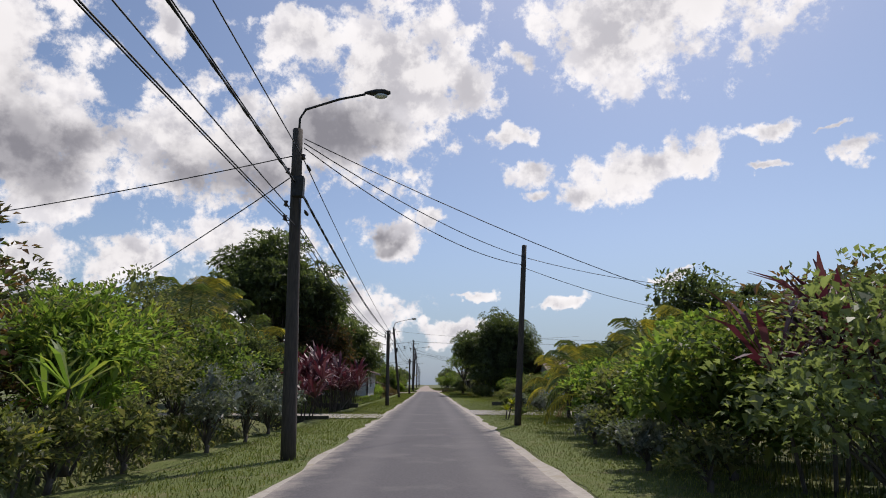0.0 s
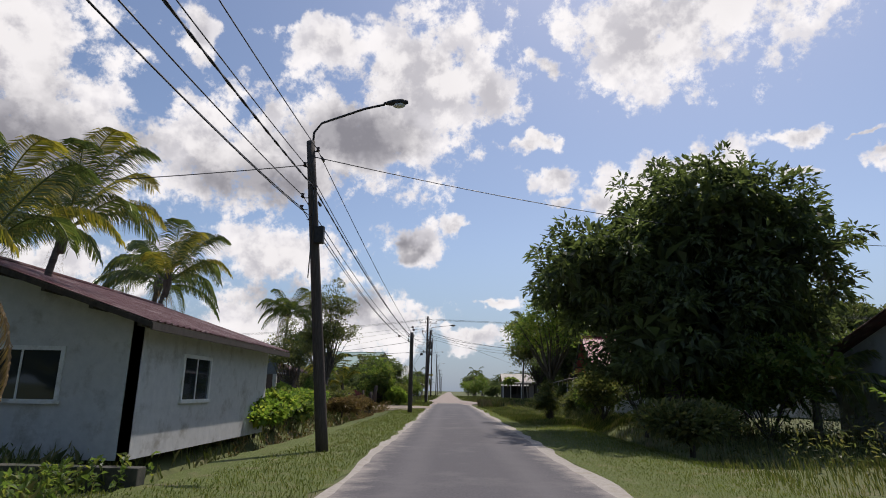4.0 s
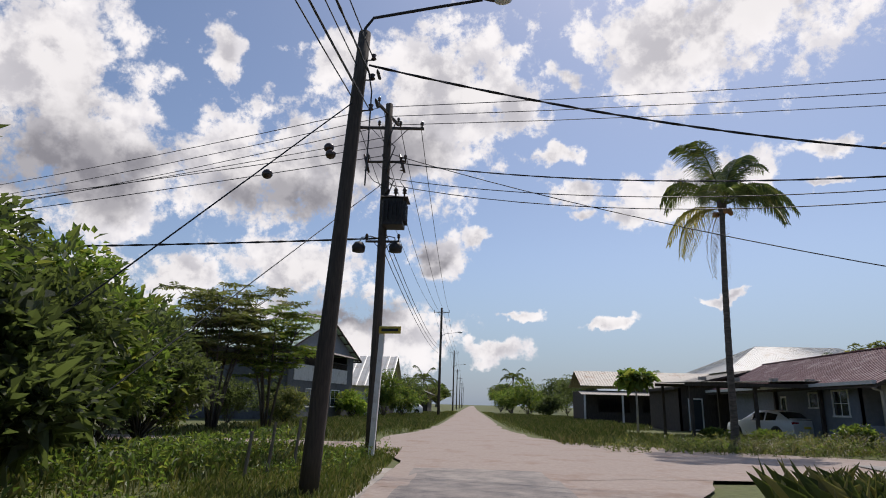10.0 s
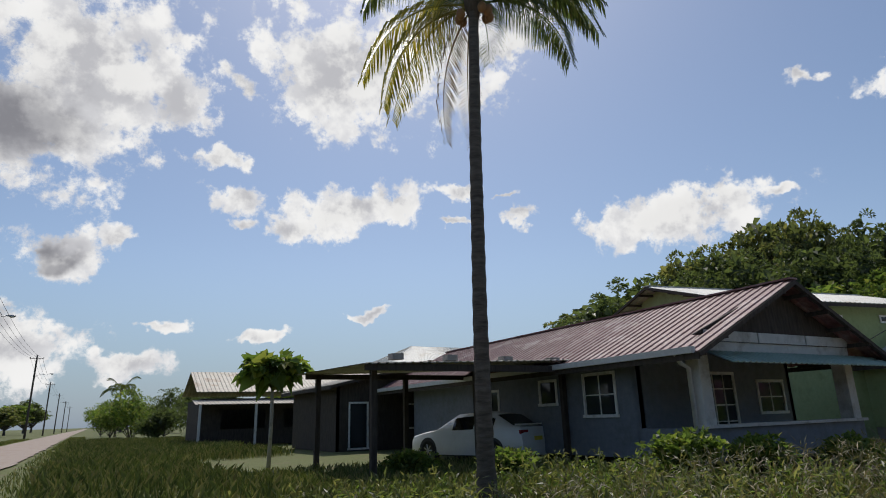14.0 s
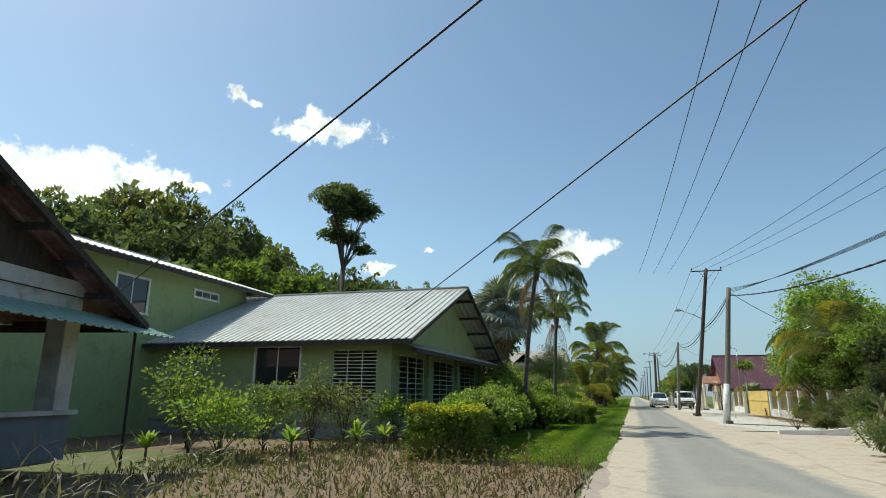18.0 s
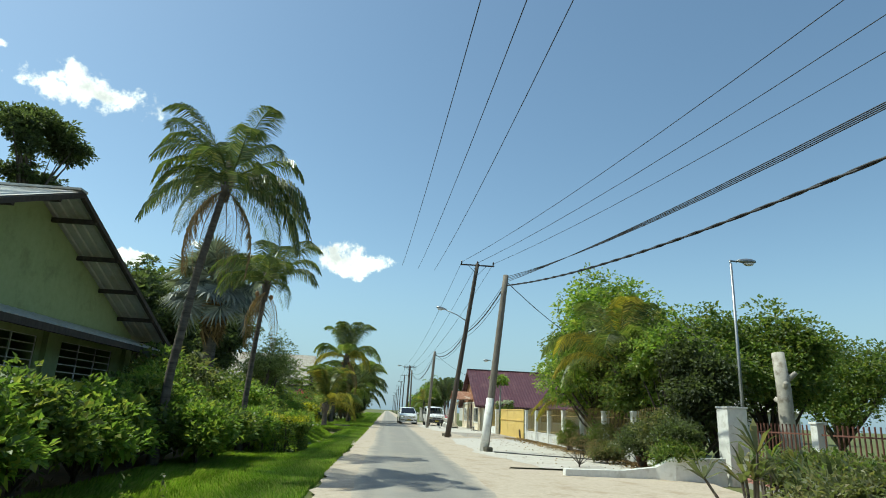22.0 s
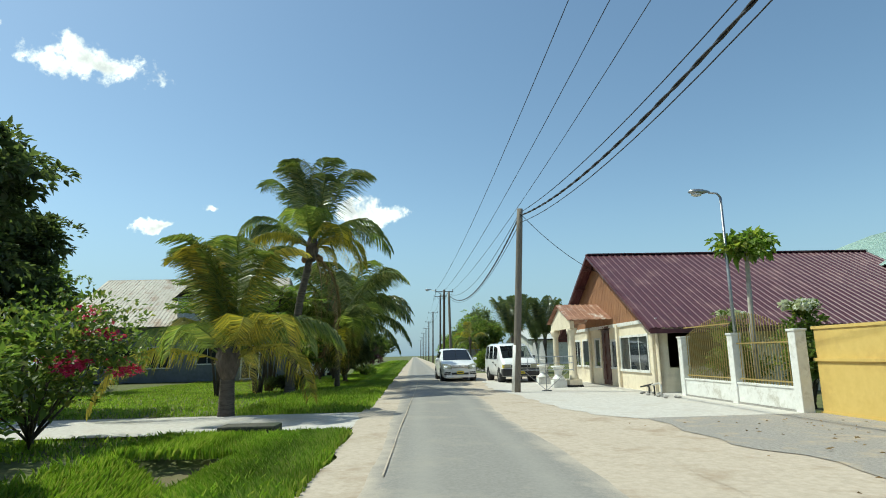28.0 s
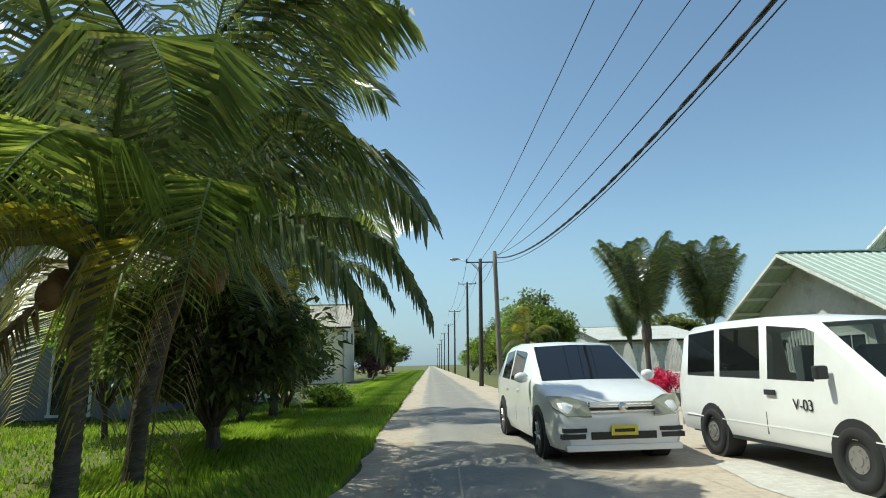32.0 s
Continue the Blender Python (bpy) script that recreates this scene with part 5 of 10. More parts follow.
def gable_house(name, m, W, D, eave, ridge, wall_mat, roof_mat, label, over=0.5, front_over=0.6, windows=None, gable_mat=None, base=0.0, trim=None, T=0.15, pitch=0.27, cat="house", roof_parts=True, soffit=None):
    """A house with its ridge along local y: front gable at y=0 (faces -y), x 0..W, y 0..D.
    windows: dict wall -> list of openings (x0, x1, z0, z1, bars)."""
    t = thing(name, m, label, cat)
    windows = windows or {}
    frames = {"front": (pose(0, 0, 0), W), "back": (pose(W, D, 0, 0, 0, 180), W), "left": (pose(0, D, 0, 0, 0, -90), D), "right": (pose(W, 0, 0, 0, 0, 90), D)}
    for side, (fm, L) in frames.items():
        ops = windows.get(side, [])
        w = part("wall", wall_bm(L if side in ("front", "back") else L, eave, T, [o[:4] for o in ops], base), wall_mat, t)
        w.matrix_basis = fm if side in ("front", "back") else fm @ pose(0, 0, 0)
        for o in ops:
            bars = o[4] if len(o) > 4 else (2, 2)
            if bars != "open":
                window_in(t, fm, *o[:4], T=T, bars=bars)
    for y, sgn in ((0.0, 1), (D, -1)):
        bm = bmesh.new()
        a = [bm.verts.new(v) for v in ((0, y, eave), (W, y, eave), (W / 2, y, ridge))]
        b = [bm.verts.new(v.co + Vector((0, sgn * T, 0))) for v in a]
        bm.faces.new(a)
        bm.faces.new(b[::-1])
        for k in range(3):
            bm.faces.new((a[k], b[k], b[(k + 1) % 3], a[(k + 1) % 3]))
        part("gable", bm, gable_mat or wall_mat, t)
    k = (ridge - eave) / (W / 2)
    for s in (-1, 1):
        xe = -over if s < 0 else W + over
        ze = eave - k * over
        bm = slope_bm((W / 2, -front_over, ridge + 0.05), (W / 2, D + front_over, ridge + 0.05), (xe, -front_over, ze + 0.05), (xe, D + front_over, ze + 0.05), pitch)
        part("roof_slope", bm, roof_mat, t)
        bm = bmesh.new()
        tube(bm, [(W / 2, -front_over + 0.02, ridge - 0.03), (xe, -front_over + 0.02, ze - 0.03)], 0.07, 4)
        part("bargeboard", bm, trim or M_DARKWOOD, t)
        bm = boxbm(xe - 0.02, xe + 0.02, -front_over, D + front_over, ze - 0.12, ze + 0.02)
        part("fascia", bm, trim or M_DARKWOOD, t)
    bm = bmesh.new()
    box(bm, W / 2 - 0.15, W / 2 + 0.15, -front_over, D + front_over, ridge + 0.045, ridge + 0.09)
    part("ridge_cap", bm, roof_mat, t)
    # rafters that show under the front overhang
    for s in np.linspace(0.12, 0.95, 5):
        for sg in (-1, 1):
            x = W / 2 + sg * (W / 2 + over) * float(s)
            z = ridge - k * abs(x - W / 2) - 0.03
            part("purlin_end", boxbm(x - 0.04, x + 0.04, -front_over, 0.0, z - 0.1, z), trim or M_DARKWOOD, t)
    return t


# ---- houses by the junction ----
# grey house with a porch
gh = gable_house("grey_house", pose(14.6, 134.6, 0), 6.3, 12.5, 2.85, 4.35, M_GREYWALL, M_RUSTROOF, "low blue-grey house with a faded red roof and porch", 0.75, 2.5,
                 {"left": [(5.9, 6.4, 0.3, 2.15, (1, 1)), (8.6, 9.4, 1.6, 2.3, (1, 1)), (10.55, 11.75, 1.25, 2.36, (2, 2))],
                  "front": [(2.4, 3.7, 0.6, 2.3, (3, 4)), (4.7, 5.9, 1.2, 2.1, (2, 2))]}, base=0.25)
for a, b in ((-0.05, 0.3), (5.75, 6.1)):
    part("porch_post", boxbm(a, b, -1.9, -1.55, 0.3, 2.6, bevel=0.02), M_WHITEWALL, gh, "whitewashed porch post")
part("porch_wall", boxbm(-0.08, 6.12, -1.92, -1.75, 0.25, 0.95), M_GREYWALL, gh)
part("porch_side", boxbm(-0.08, 0.08, -1.75, 0.0, 0.25, 0.95), M_GREYWALL, gh)
part("porch_sill", boxbm(-0.14, 6.2, -2.0, -1.7, 0.95, 1.02), M_WHITEWALL, gh)
part("porch_beam", boxbm(-0.02, 6.1, -1.88, -1.66, 2.6, 2.85), M_WHITEWALL, gh)
part("porch_floor", boxbm(-0.05, 6.1, -1.74, 0.0, 0.2, 0.32), M_CONCRETE, gh)
bm = slope_bm((0.2, -1.9, 2.62), (7.3, -1.9, 2.62), (-0.1, -2.8, 2.3), (7.5, -2.8, 2.3), 0.2, 0.025)
part("awning", bm, M_GREENROOF, gh, "pale green corrugated awning over the porch")
part("awning_prop", tubebm([(6.4, -2.7, 2.3), (6.9, -2.4, 0.0)], 0.025, 6), M_DARKMETAL, gh)
bm = bmesh.new()
for x in (0.3, 3.0, 5.8):
    for y in (0.3, 6, 12):
        box(bm, x - 0.12, x + 0.12, y - 0.12, y + 0.12, -0.1, 0.26)
part("piers", bm, M_CONCRETE, gh)
bm = bmesh.new()
a = [bm.verts.new(v) for v in ((-0.1, -1.9, 2.98), (6.2, -1.9, 2.98), (3.15, -1.9, 4.3))]
b = [bm.verts.new(v.co + Vector((0, 0.06, 0))) for v in a]
bm.faces.new(a), bm.faces.new(b[::-1])
for k in range(3):
    bm.faces.new((a[k], b[k], b[(k + 1) % 3], a[(k + 1) % 3]))
part("porch_gable", bm, M_DARKWOOD, gh, "dark boarded gable over the porch")
for k in range(3):
    part("gable_panel", boxbm(0.25 + 1.95 * k, 2.15 + 1.95 * k, -1.945, -1.905, 2.86, 3.1), M_WHITEWALL, gh, "pale panel below the gable")
bm = boxbm(-0.86, -0.72, -2.4, 14.8, 2.5, 2.64)
part("gutter", bm, M_GUTTER, gh, "dented pale roof gutter")
part("downpipe", tubebm([(-0.8, -1.9, 2.55), (-0.45, -1.75, 2.35), (-0.15, -1.7, 2.25), (-0.15, -1.7, 0.3)], 0.05, 8), M_GUTTER, gh, smooth=True)

# carport beside it
cp = thing("carport", pose(8.6, 137.2, 0), "open carport of dark posts under a flat sheet roof", "carport")
for x in (0.1, 3.0, 5.9):
    for y in (0.1, 4.4):
        part("post", boxbm(x - 0.07, x + 0.07, y - 0.07, y + 0.07, 0, 2.6), M_DARKWOOD, cp)
part("roof_slope", slope_bm((-0.4, 5.2, 2.75), (6.2, 5.2, 2.95), (-0.4, -0.5, 2.6), (6.2, -0.5, 2.8), 0.22, 0.02), M_OLDZINC, cp)
part("beam", boxbm(-0.3, 6.1, -0.42, -0.32, 2.45, 2.62), M_DARKWOOD, cp)
part("beam", boxbm(-0.3, 6.1, 4.3, 4.4, 2.55, 2.7), M_DARKWOOD, cp)
for x in (0.4, 1.9, 3.6, 5.2):
    part("roof_block", boxbm(x, x + 0.3, -0.35, -0.1, 2.72, 2.86), M_CONCRETE, cp)

# low board sheds behind the palm
s1 = gable_house("board_shed", pose(12.2, 150.0, 0, 0, 0, 0), 9.0, 7.0, 2.9, 3.9, M_DARKWOOD, M_OLDZINC, "dark board shed with a stained zinc roof", 0.5, 0.7,
                 {"front": [(0.6, 1.5, 0.1, 2.1, (1, 1)), (3.4, 5.2, 0.9, 2.0, (3, 1)), (6.2, 8.0, 0.9, 2.0, (3, 1))]}, cat="shed")
s2 = thing("long_shed", pose(8.6, 165.0, 0), "long low shed with a tan corrugated roof", "shed")
part("wall", wall_bm(12, 2.9, 0.15, [(1.2, 4.0, 1.0, 2.2), (5.2, 8.6, 1.0, 2.2)], 0.0), M_DARKWOOD, s2)
part("wall", boxbm(0, 0.15, 0.15, 7, 0, 2.9), M_DARKWOOD, s2)
part("wall", boxbm(11.85, 12, 0.15, 7, 0, 2.9), M_DARKWOOD, s2)
part("wall", boxbm(0.15, 11.85, 6.85, 7, 0, 2.9), M_DARKWOOD, s2)
part("roof_slope", slope_bm((-0.4, 3.4, 4.8), (12.4, 3.4, 4.8), (-0.4, -0.4, 3.3), (12.4, -0.4, 3.3), 0.25, 0.03), M_OLDZINC, s2)
part("roof_slope", slope_bm((-0.4, 3.4, 4.8), (12.4, 3.4, 4.8), (-0.4, 7.4, 3.3), (12.4, 7.4, 3.3), 0.25, 0.03), M_OLDZINC, s2)
part("porch_roof", slope_bm((-0.6, -0.2, 2.8), (9.5, -0.2, 2.8), (-0.6, -1.8, 2.5), (9.5, -1.8, 2.5), 0.25, 0.03), M_OLDZINC, s2)
for x in (-0.3, 3.0, 6.2, 9.2):
    part("post", boxbm(x - 0.07, x + 0.07, -1.75, -1.6, 0, 2.5), M_WHITEWALL, s2)


def hip_house(name, m, W, D, eave, ridge, inset, wall_mat, roof_mat, label, over=0.6, openings=(), base=0.0, pitch=0.27):
    """A house with a hipped roof; ridge along local x."""
    t = thing(name, m, label, "house")
    part("wall", wall_bm(W, eave, 0.15, [o[:4] for o in openings], base), wall_mat, t)
    for o in openings:
        window_in(t, pose(0, 0, 0), *o[:4], bars=(2, 1))
    part("wall", boxbm(0, 0.15, 0.15, D, base, eave), wall_mat, t)
    part("wall", boxbm(W - 0.15, W, 0.15, D, base, eave), wall_mat, t)
    part("wall", boxbm(0.15, W - 0.15, D - 0.15, D, base, eave), wall_mat, t)
    a, b = Vector((inset, D / 2, ridge)), Vector((W - inset, D / 2, ridge))
    c = [Vector((-over, -over, eave)), Vector((W + over, -over, eave)), Vector((W + over, D + over, eave)), Vector((-over, D + over, eave))]
    part("roof_slope", slope_bm(a, b, c[0], c[1], pitch), roof_mat, t)
    part("roof_slope", slope_bm(b, a, c[2], c[3], pitch), roof_mat, t)
    part("roof_slope", slope_bm(a, a + Vector((0, 0.01, 0)), c[0], c[3], pitch), roof_mat, t)
    part("roof_slope", slope_bm(b, b + Vector((0, 0.01, 0)), c[1], c[2], pitch), roof_mat, t)
    return t


hip_house("far_hip_house", pose(27.0, 178.0, 0), 24, 18, 5.6, 9.4, 7, M_WHITEWALL, M_ZINC, "large pale house with a white hipped roof", 0.8, [(3, 5, 3.2, 4.6), (9, 12, 3.2, 4.6), (16, 18, 3.2, 4.6)])

# ---- left side beyond the junction ----
t2 = gable_house("two_storey_house", pose(-14.2, 149.5, 0, 0, 0, 80), 12.0, 10.5, 5.1, 7.6, M_SLATE, M_GREENROOF, "two-storey house with a green roof and a balcony", 0.7, 0.5,
                 {"front": [(3.0, 4.6, 0.9, 2.2, (2, 2)), (7.5, 9.2, 0.9, 2.2, (2, 2)), (1.0, 10.5, 3.9, 5.0, "open")], "left": [(2, 3.4, 0.9, 2.1, (2, 2)), (6, 7.6, 0.9, 2.1, (2, 2)), (8, 9.6, 3.6, 4.6, (2, 2))]}, gable_mat=M_GREYWALL)
part("balcony_parapet", boxbm(0.9, 10.6, -0.05, -0.005, 2.75, 3.88), M_WHITEWALL, t2, "pale grey balcony parapet")
part("balcony_back", boxbm(0.9, 10.6, 1.6, 1.7, 2.7, 5.1), M_DARKWOOD, t2)
bm = bmesh.new()
for k in range(34):
    x = 1.05 + k * 0.28
    tube(bm, [(x, -0.03, 3.85), (x + 0.28, -0.03, 4.35)], 0.02, 4)
    tube(bm, [(x + 0.28, -0.03, 3.85), (x, -0.03, 4.35)], 0.02, 4)
box(bm, 1.0, 10.6, -0.06, 0.0, 4.33, 4.4)
part("lattice", bm, M_DARKWOOD, t2, "dark diamond lattice of the balcony")
part("balcony_awning", slope_bm((0.6, 0.0, 5.2), (11, 0.0, 5.2), (0.6, -0.7, 4.9), (11, -0.7, 4.9), 0.25, 0.02), M_OLDZINC, t2)

t3 = thing("zinc_house", pose(-24.0, 168.0, 0), "low house under a streaked pale zinc roof", "house")
part("wall", wall_bm(13.5, 2.8, 0.15, [(2, 3.6, 1, 2.1), (8, 9.6, 1, 2.1)]), M_WHITEWALL, t3)
part("wall", boxbm(13.35, 13.5, 0.15, 9.0, 0, 2.8), M_DARKWOOD, t3)
part("wall", boxbm(0, 0.15, 0.15, 9.0, 0, 2.8), M_DARKWOOD, t3)
part("roof_slope", slope_bm((-0.5, 4.5, 6.1), (14.4, 4.5, 6.1), (-0.5, -0.6, 2.9), (14.4, -0.6, 2.9), 0.8, 0.03), M_ZINC, t3)
part("roof_slope", slope_bm((-0.5, 4.5, 6.1), (14.4, 4.5, 6.1), (-0.5, 9.6, 2.9), (14.4, 9.6, 2.9), 0.8, 0.03), M_ZINC, t3)
bm = bmesh.new()
a = [bm.verts.new(v) for v in ((13.9, -0.3, 2.8), (13.9, 9.3, 2.8), (13.9, 4.5, 5.9))]
b = [bm.verts.new(v.co - Vector((0.15, 0, 0))) for v in a]
bm.faces.new(a), bm.faces.new(b[::-1])
for k in range(3):
    bm.faces.new((a[k], b[k], b[(k + 1) % 3], a[(k + 1) % 3]))
part("gable", bm, M_DARKWOOD, t3)
gable_house("far_cottage", pose(-20.0, 205.0, 0, 0, 0, 0), 11, 9, 3.0, 5.2, M_DARKWOOD, M_OLDZINC, "distant dark cottage behind shrubs", windows={"front": [(2, 4, 1, 2.2), (7, 9, 1, 2.2)]})

# ---- left side of the first street ----
hip_house("maroon_roof_house", pose(-31.0, 76.0, 0), 15, 9.5, 2.7, 4.6, 4.5, M_DARKWOOD, M_MAROON, "low house with a dark maroon hipped roof", 0.7, [(11.0, 14.0, 0.9, 2.0)])
h1 = gable_house("grey_parapet_house", pose(-26.5, 97.0, 0), 11.5, 10, 3.0, 4.7, M_DARKWOOD, M_RUSTROOF, "grey house with a flat parapet and a gable roof", 0.6, 0.8, {"front": [(1.5, 3.0, 0.8, 2.2, (2, 1)), (7.0, 8.6, 1.1, 2.1, (2, 1))]})
part("parapet", boxbm(0.2, 13.2, -2.6, -2.4, 2.3, 3.5), M_GREYWALL, h1, "plain grey parapet over the porch")
part("parapet_cap", boxbm(0.1, 13.3, -2.66, -2.34, 3.5, 3.56), M_WHITEWALL, h1)
part("porch_roof", boxbm(0.2, 13.2, -2.4, -0.2, 2.35, 2.45), M_GREYWALL, h1)
for x in (0.3, 4.4, 8.6, 12.9):
    part("porch_post", boxbm(x, x + 0.25, -2.6, -2.35, 0, 2.3), M_WHITEWALL, h1)
gable_house("brown_bungalow", pose(-14.5, 62.0, 0, 0, 0, 0), 8.0, 8, 2.6, 3.9, M_WHITEWALL, M_RUSTROOF, "small bungalow with a brown roof behind trees", windows={"front": [(1, 2.6, 1, 2, (2, 1)), (5, 6.6, 1, 2, (2, 1))], "right": [(2, 3.5, 1, 2, (2, 1))]})
# ---- right side of the first street ----
gable_house("tiled_bungalow", pose(21.5, 63.0, 0, 0, 0, 90), 9, 9, 2.6, 4.1, M_WHITEWALL, M_RUSTROOF, "bungalow with an orange-brown roof behind bushes", windows={"left": [(2, 3.6, 1, 2.1)]})
sh = gable_house("red_roof_shack", pose(8.5, 93.2, 0, 0, 0, -90), 5.4, 6.5, 3.0, 4.95, M_WHITEWALL, M_REDROOF, "white board shack with a red sheet roof", 0.6, 0.8, {"right": [(2.4, 3.2, 0.3, 0.6, (1, 1))], "front": [(3.2, 4.2, 1.2, 2.2, (1, 1))]}, gable_mat=M_DARKWOOD)
for k in range(13):
    if not 0 < k < 3:
        part("board", boxbm(5.404, 5.435, 0.0, 6.5, 0.12 + 0.22 * k, 0.32 + 0.22 * k), M_WHITEWALL, sh)
ls = thing("lean_to", pose(8.3, 96.0, 0), "sagging lean-to of posts and old sheets", "shed")
part("roof_slope", slope_bm((2.8, 0, 3.0), (2.8, 6.5, 2.8), (-0.6, 0, 2.35), (-0.6, 6.8, 2.2), 0.2, 0.02), M_OLDZINC, ls)
part("wall_sheet", boxbm(-0.1, -0.04, 0.2, 6.2, 0, 1.5), M_WHITEWALL, ls)
part("wall_sheet", boxbm(2.7, 2.8, 0.0, 6.2, 0, 2.7), M_DARKWOOD, ls)
for y in (0.1, 2.2, 4.3, 6.3):
    part("post", tubebm([(-0.2, y, 0), (-0.15, y, 2.3)], 0.05, 6), M_WHITEWALL, ls)

# ---- street B, left side ----
def bm_at(u, v, rz=0.0):
    p = sb(u, v)
    return pose(p.x, p.y, 0, 0, 0, math.degrees(B_ROT) + rz)


g4 = gable_house("green_house", bm_at(28.1, 7.5), 11.6, 15.0, 3.05, 5.35, M_GREENWALL, M_ZINC, "pale green house with a long grey metal roof", 0.6, 0.95,
                 {"left": [(1.2, 2.0, 1.2, 2.4, (1, 1)), (7.7, 8.85, 2.4, 2.85, (1, 1)), (10.45, 12.1, 1.5, 2.75, (2, 1)), (13.2, 14.65, 1.1, 2.6, "open")],
                  "front": [(1.0, 3.4, 0.8, 2.5, "open"), (4.4, 7.0, 0.8, 2.5, "open"), (8.0, 10.6, 0.8, 2.5, "open")]}, base=0.45, pitch=0.22)
# grilles over the porch openings
def grille(t, m, a, b, c, d, n=14):
    """Burglar bars: a frame with each bar on its own."""
    bm = bmesh.new()
    for x in (a, b):
        box(bm, x - 0.015, x + 0.015, 0.02, 0.045, c, d)
    for z in (c, d):
        box(bm, a + 0.015, b - 0.015, 0.022, 0.043, z - 0.015, z + 0.015)
    o = part("grille", bm, M_WHITEPAINT, t, "white burglar bars over the porch opening")
    o.matrix_basis = m
    for k in range(1, n):
        z = c + (d - c) * k / n
        part("bar", boxbm(a, b, 0.03, 0.05, z - 0.012, z + 0.012), M_WHITEPAINT, o)
    for k in (1, 2):
        x = a + (b - a) * k / 3
        part("bar", boxbm(x - 0.015, x + 0.015, 0.02, 0.045, c, d), M_WHITEPAINT, o)
    return o


lm = pose(0, 15.0, 0, 0, 0, -90)
grille(g4, lm, 13.2, 14.65, 1.1, 2.6)
for a, b in ((1.0, 3.4), (4.4, 7.0), (8.0, 10.6)):
    o = grille(g4, pose(0, 0, 0), a, b, 0.8, 2.5, 10)
part("porch_inner_wall", boxbm(0.3, 11.2, 3.0, 3.1, 0.4, 3.0), M_GREENWALL, g4)
part("porch_roof", slope_bm((-0.2, 0.05, 2.95), (11.8, 0.05, 2.95), (-0.2, -1.0, 2.62), (11.8, -1.0, 2.62), 0.22, 0.02), M_ZINC, g4)
part("roof_beam", boxbm(-0.2, 11.8, -1.0, -0.9, 2.48, 2.62), M_DARKWOOD, g4)
part("plinth", boxbm(0.05, 11.55, 0.05, 14.9, 0.0, 0.45), M_CONCRETE, g4)
for a in (0.0, 3.5, 7.2, 11.2):
    part("porch_post", boxbm(a, a + 0.35, -0.12, 0.0, 0.45, 2.9), M_GREENWALL, g4)
h5 = gable_house("green_upper_house", bm_at(21.5, 23.6, -90), 7.6, 11.4, 5.6, 6.75, M_GREENWALL, M_ZINC, "two-storey pale green house with a metal roof", 0.8, 0.8,
                 {"right": [(4.6, 6.0, 3.8, 5.0, (2, 1)), (8.2, 9.6, 4.75, 5.05, (3, 1))], "front": [(2, 3.4, 3.7, 4.8, (2, 1))]})

hd = hip_house("dormer_house", bm_at(94.0, 23.0, -90), 14.0, 9.6, 3.6, 7.4, 0.3, M_GREYWALL, M_OLDZINC, "blue-grey house with a tan metal roof and a dormer", 0.6, [(2.7, 4.9, 0.9, 2.3), (5.5, 7.0, 0.9, 2.3), (8.7, 10.1, 1.1, 2.5), (11.6, 12.8, 0.1, 2.3)])
part("air_conditioner", boxbm(1.3, 2.0, -0.32, -0.02, 1.1, 1.6, bevel=0.02), M_WHITEPAINT, hd, "white wall-mounted air conditioner")
part("dormer_wall", boxbm(7.2, 9.6, 0.3, 2.8, 3.9, 5.6), M_WHITEWALL, hd)
part("dormer_roof", slope_bm((8.4, 0.0, 6.7), (8.4, 4.2, 6.7), (6.9, 0.0, 5.4), (6.9, 3.2, 5.4), 0.3), M_DARKWOOD, hd)
part("dormer_roof", slope_bm((8.4, 4.2, 6.7), (8.4, 0.0, 6.7), (9.9, 3.2, 5.4), (9.9, 0.0, 5.4), 0.3), M_DARKWOOD, hd)
window_in(hd, pose(0, 0.3, 0), 7.6, 9.2, 4.2, 5.3, bars=(2, 1), dark=False)
oh = gable_house("orange_house", bm_at(128.0, 7.5), 7.0, 9.0, 5.0, 7.0, M_CREAM, M_OLDZINC, "two-storey house with an orange upper wall", windows={"front": [(1, 2.4, 3.4, 4.5), (4.4, 5.8, 3.4, 4.5)], "left": [(2, 3.4, 3.4, 4.5)]})

# ---- street B, right side: cream house with a maroon roof ----
mh = gable_house("cream_house", bm_at(82.6, -7.6, 180), 11.0, 11.0, 2.25, 5.2, M_CREAM, M_MAROON, "cream house with a maroon metal roof and porch", 0.55, 0.45,
                 {"front": [(1.0, 2.2, 0.7, 1.85, (2, 1)), (2.6, 3.6, 0.7, 1.85, (1, 1)), (4.4, 5.1, 0.7, 1.85, (1, 1)), (5.25, 6.35, 0.05, 2.2, "open"), (6.5, 7.2, 0.7, 1.75, (1, 1)), (7.55, 10.2, 0.65, 1.85, (3, 1))],
                  "right": [(0.3, 2.6, 0.8, 2.0, "open"), (5, 7, 0.9, 2.0, (2, 1))]}, gable_mat=M_BROWNBOARD, trim=M_MAROON, pitch=0.24)
for k in range(56):
    x = 0.12 + k * 0.195
    zt = 2.3 + (5.2 - 2.3) * (1 - abs(x - 5.5) / 5.5) - 0.1
    if zt > 2.4:
        part("gable_board", boxbm(x, x + 0.17, -0.025, -0.002, 2.32, zt), M_BROWNBOARD, mh)
bm = bmesh.new()
box(bm, 5.3, 5.79, 0.03, 0.08, 0.06, 2.18)
box(bm, 5.81, 6.3, 0.03, 0.08, 0.06, 2.18)
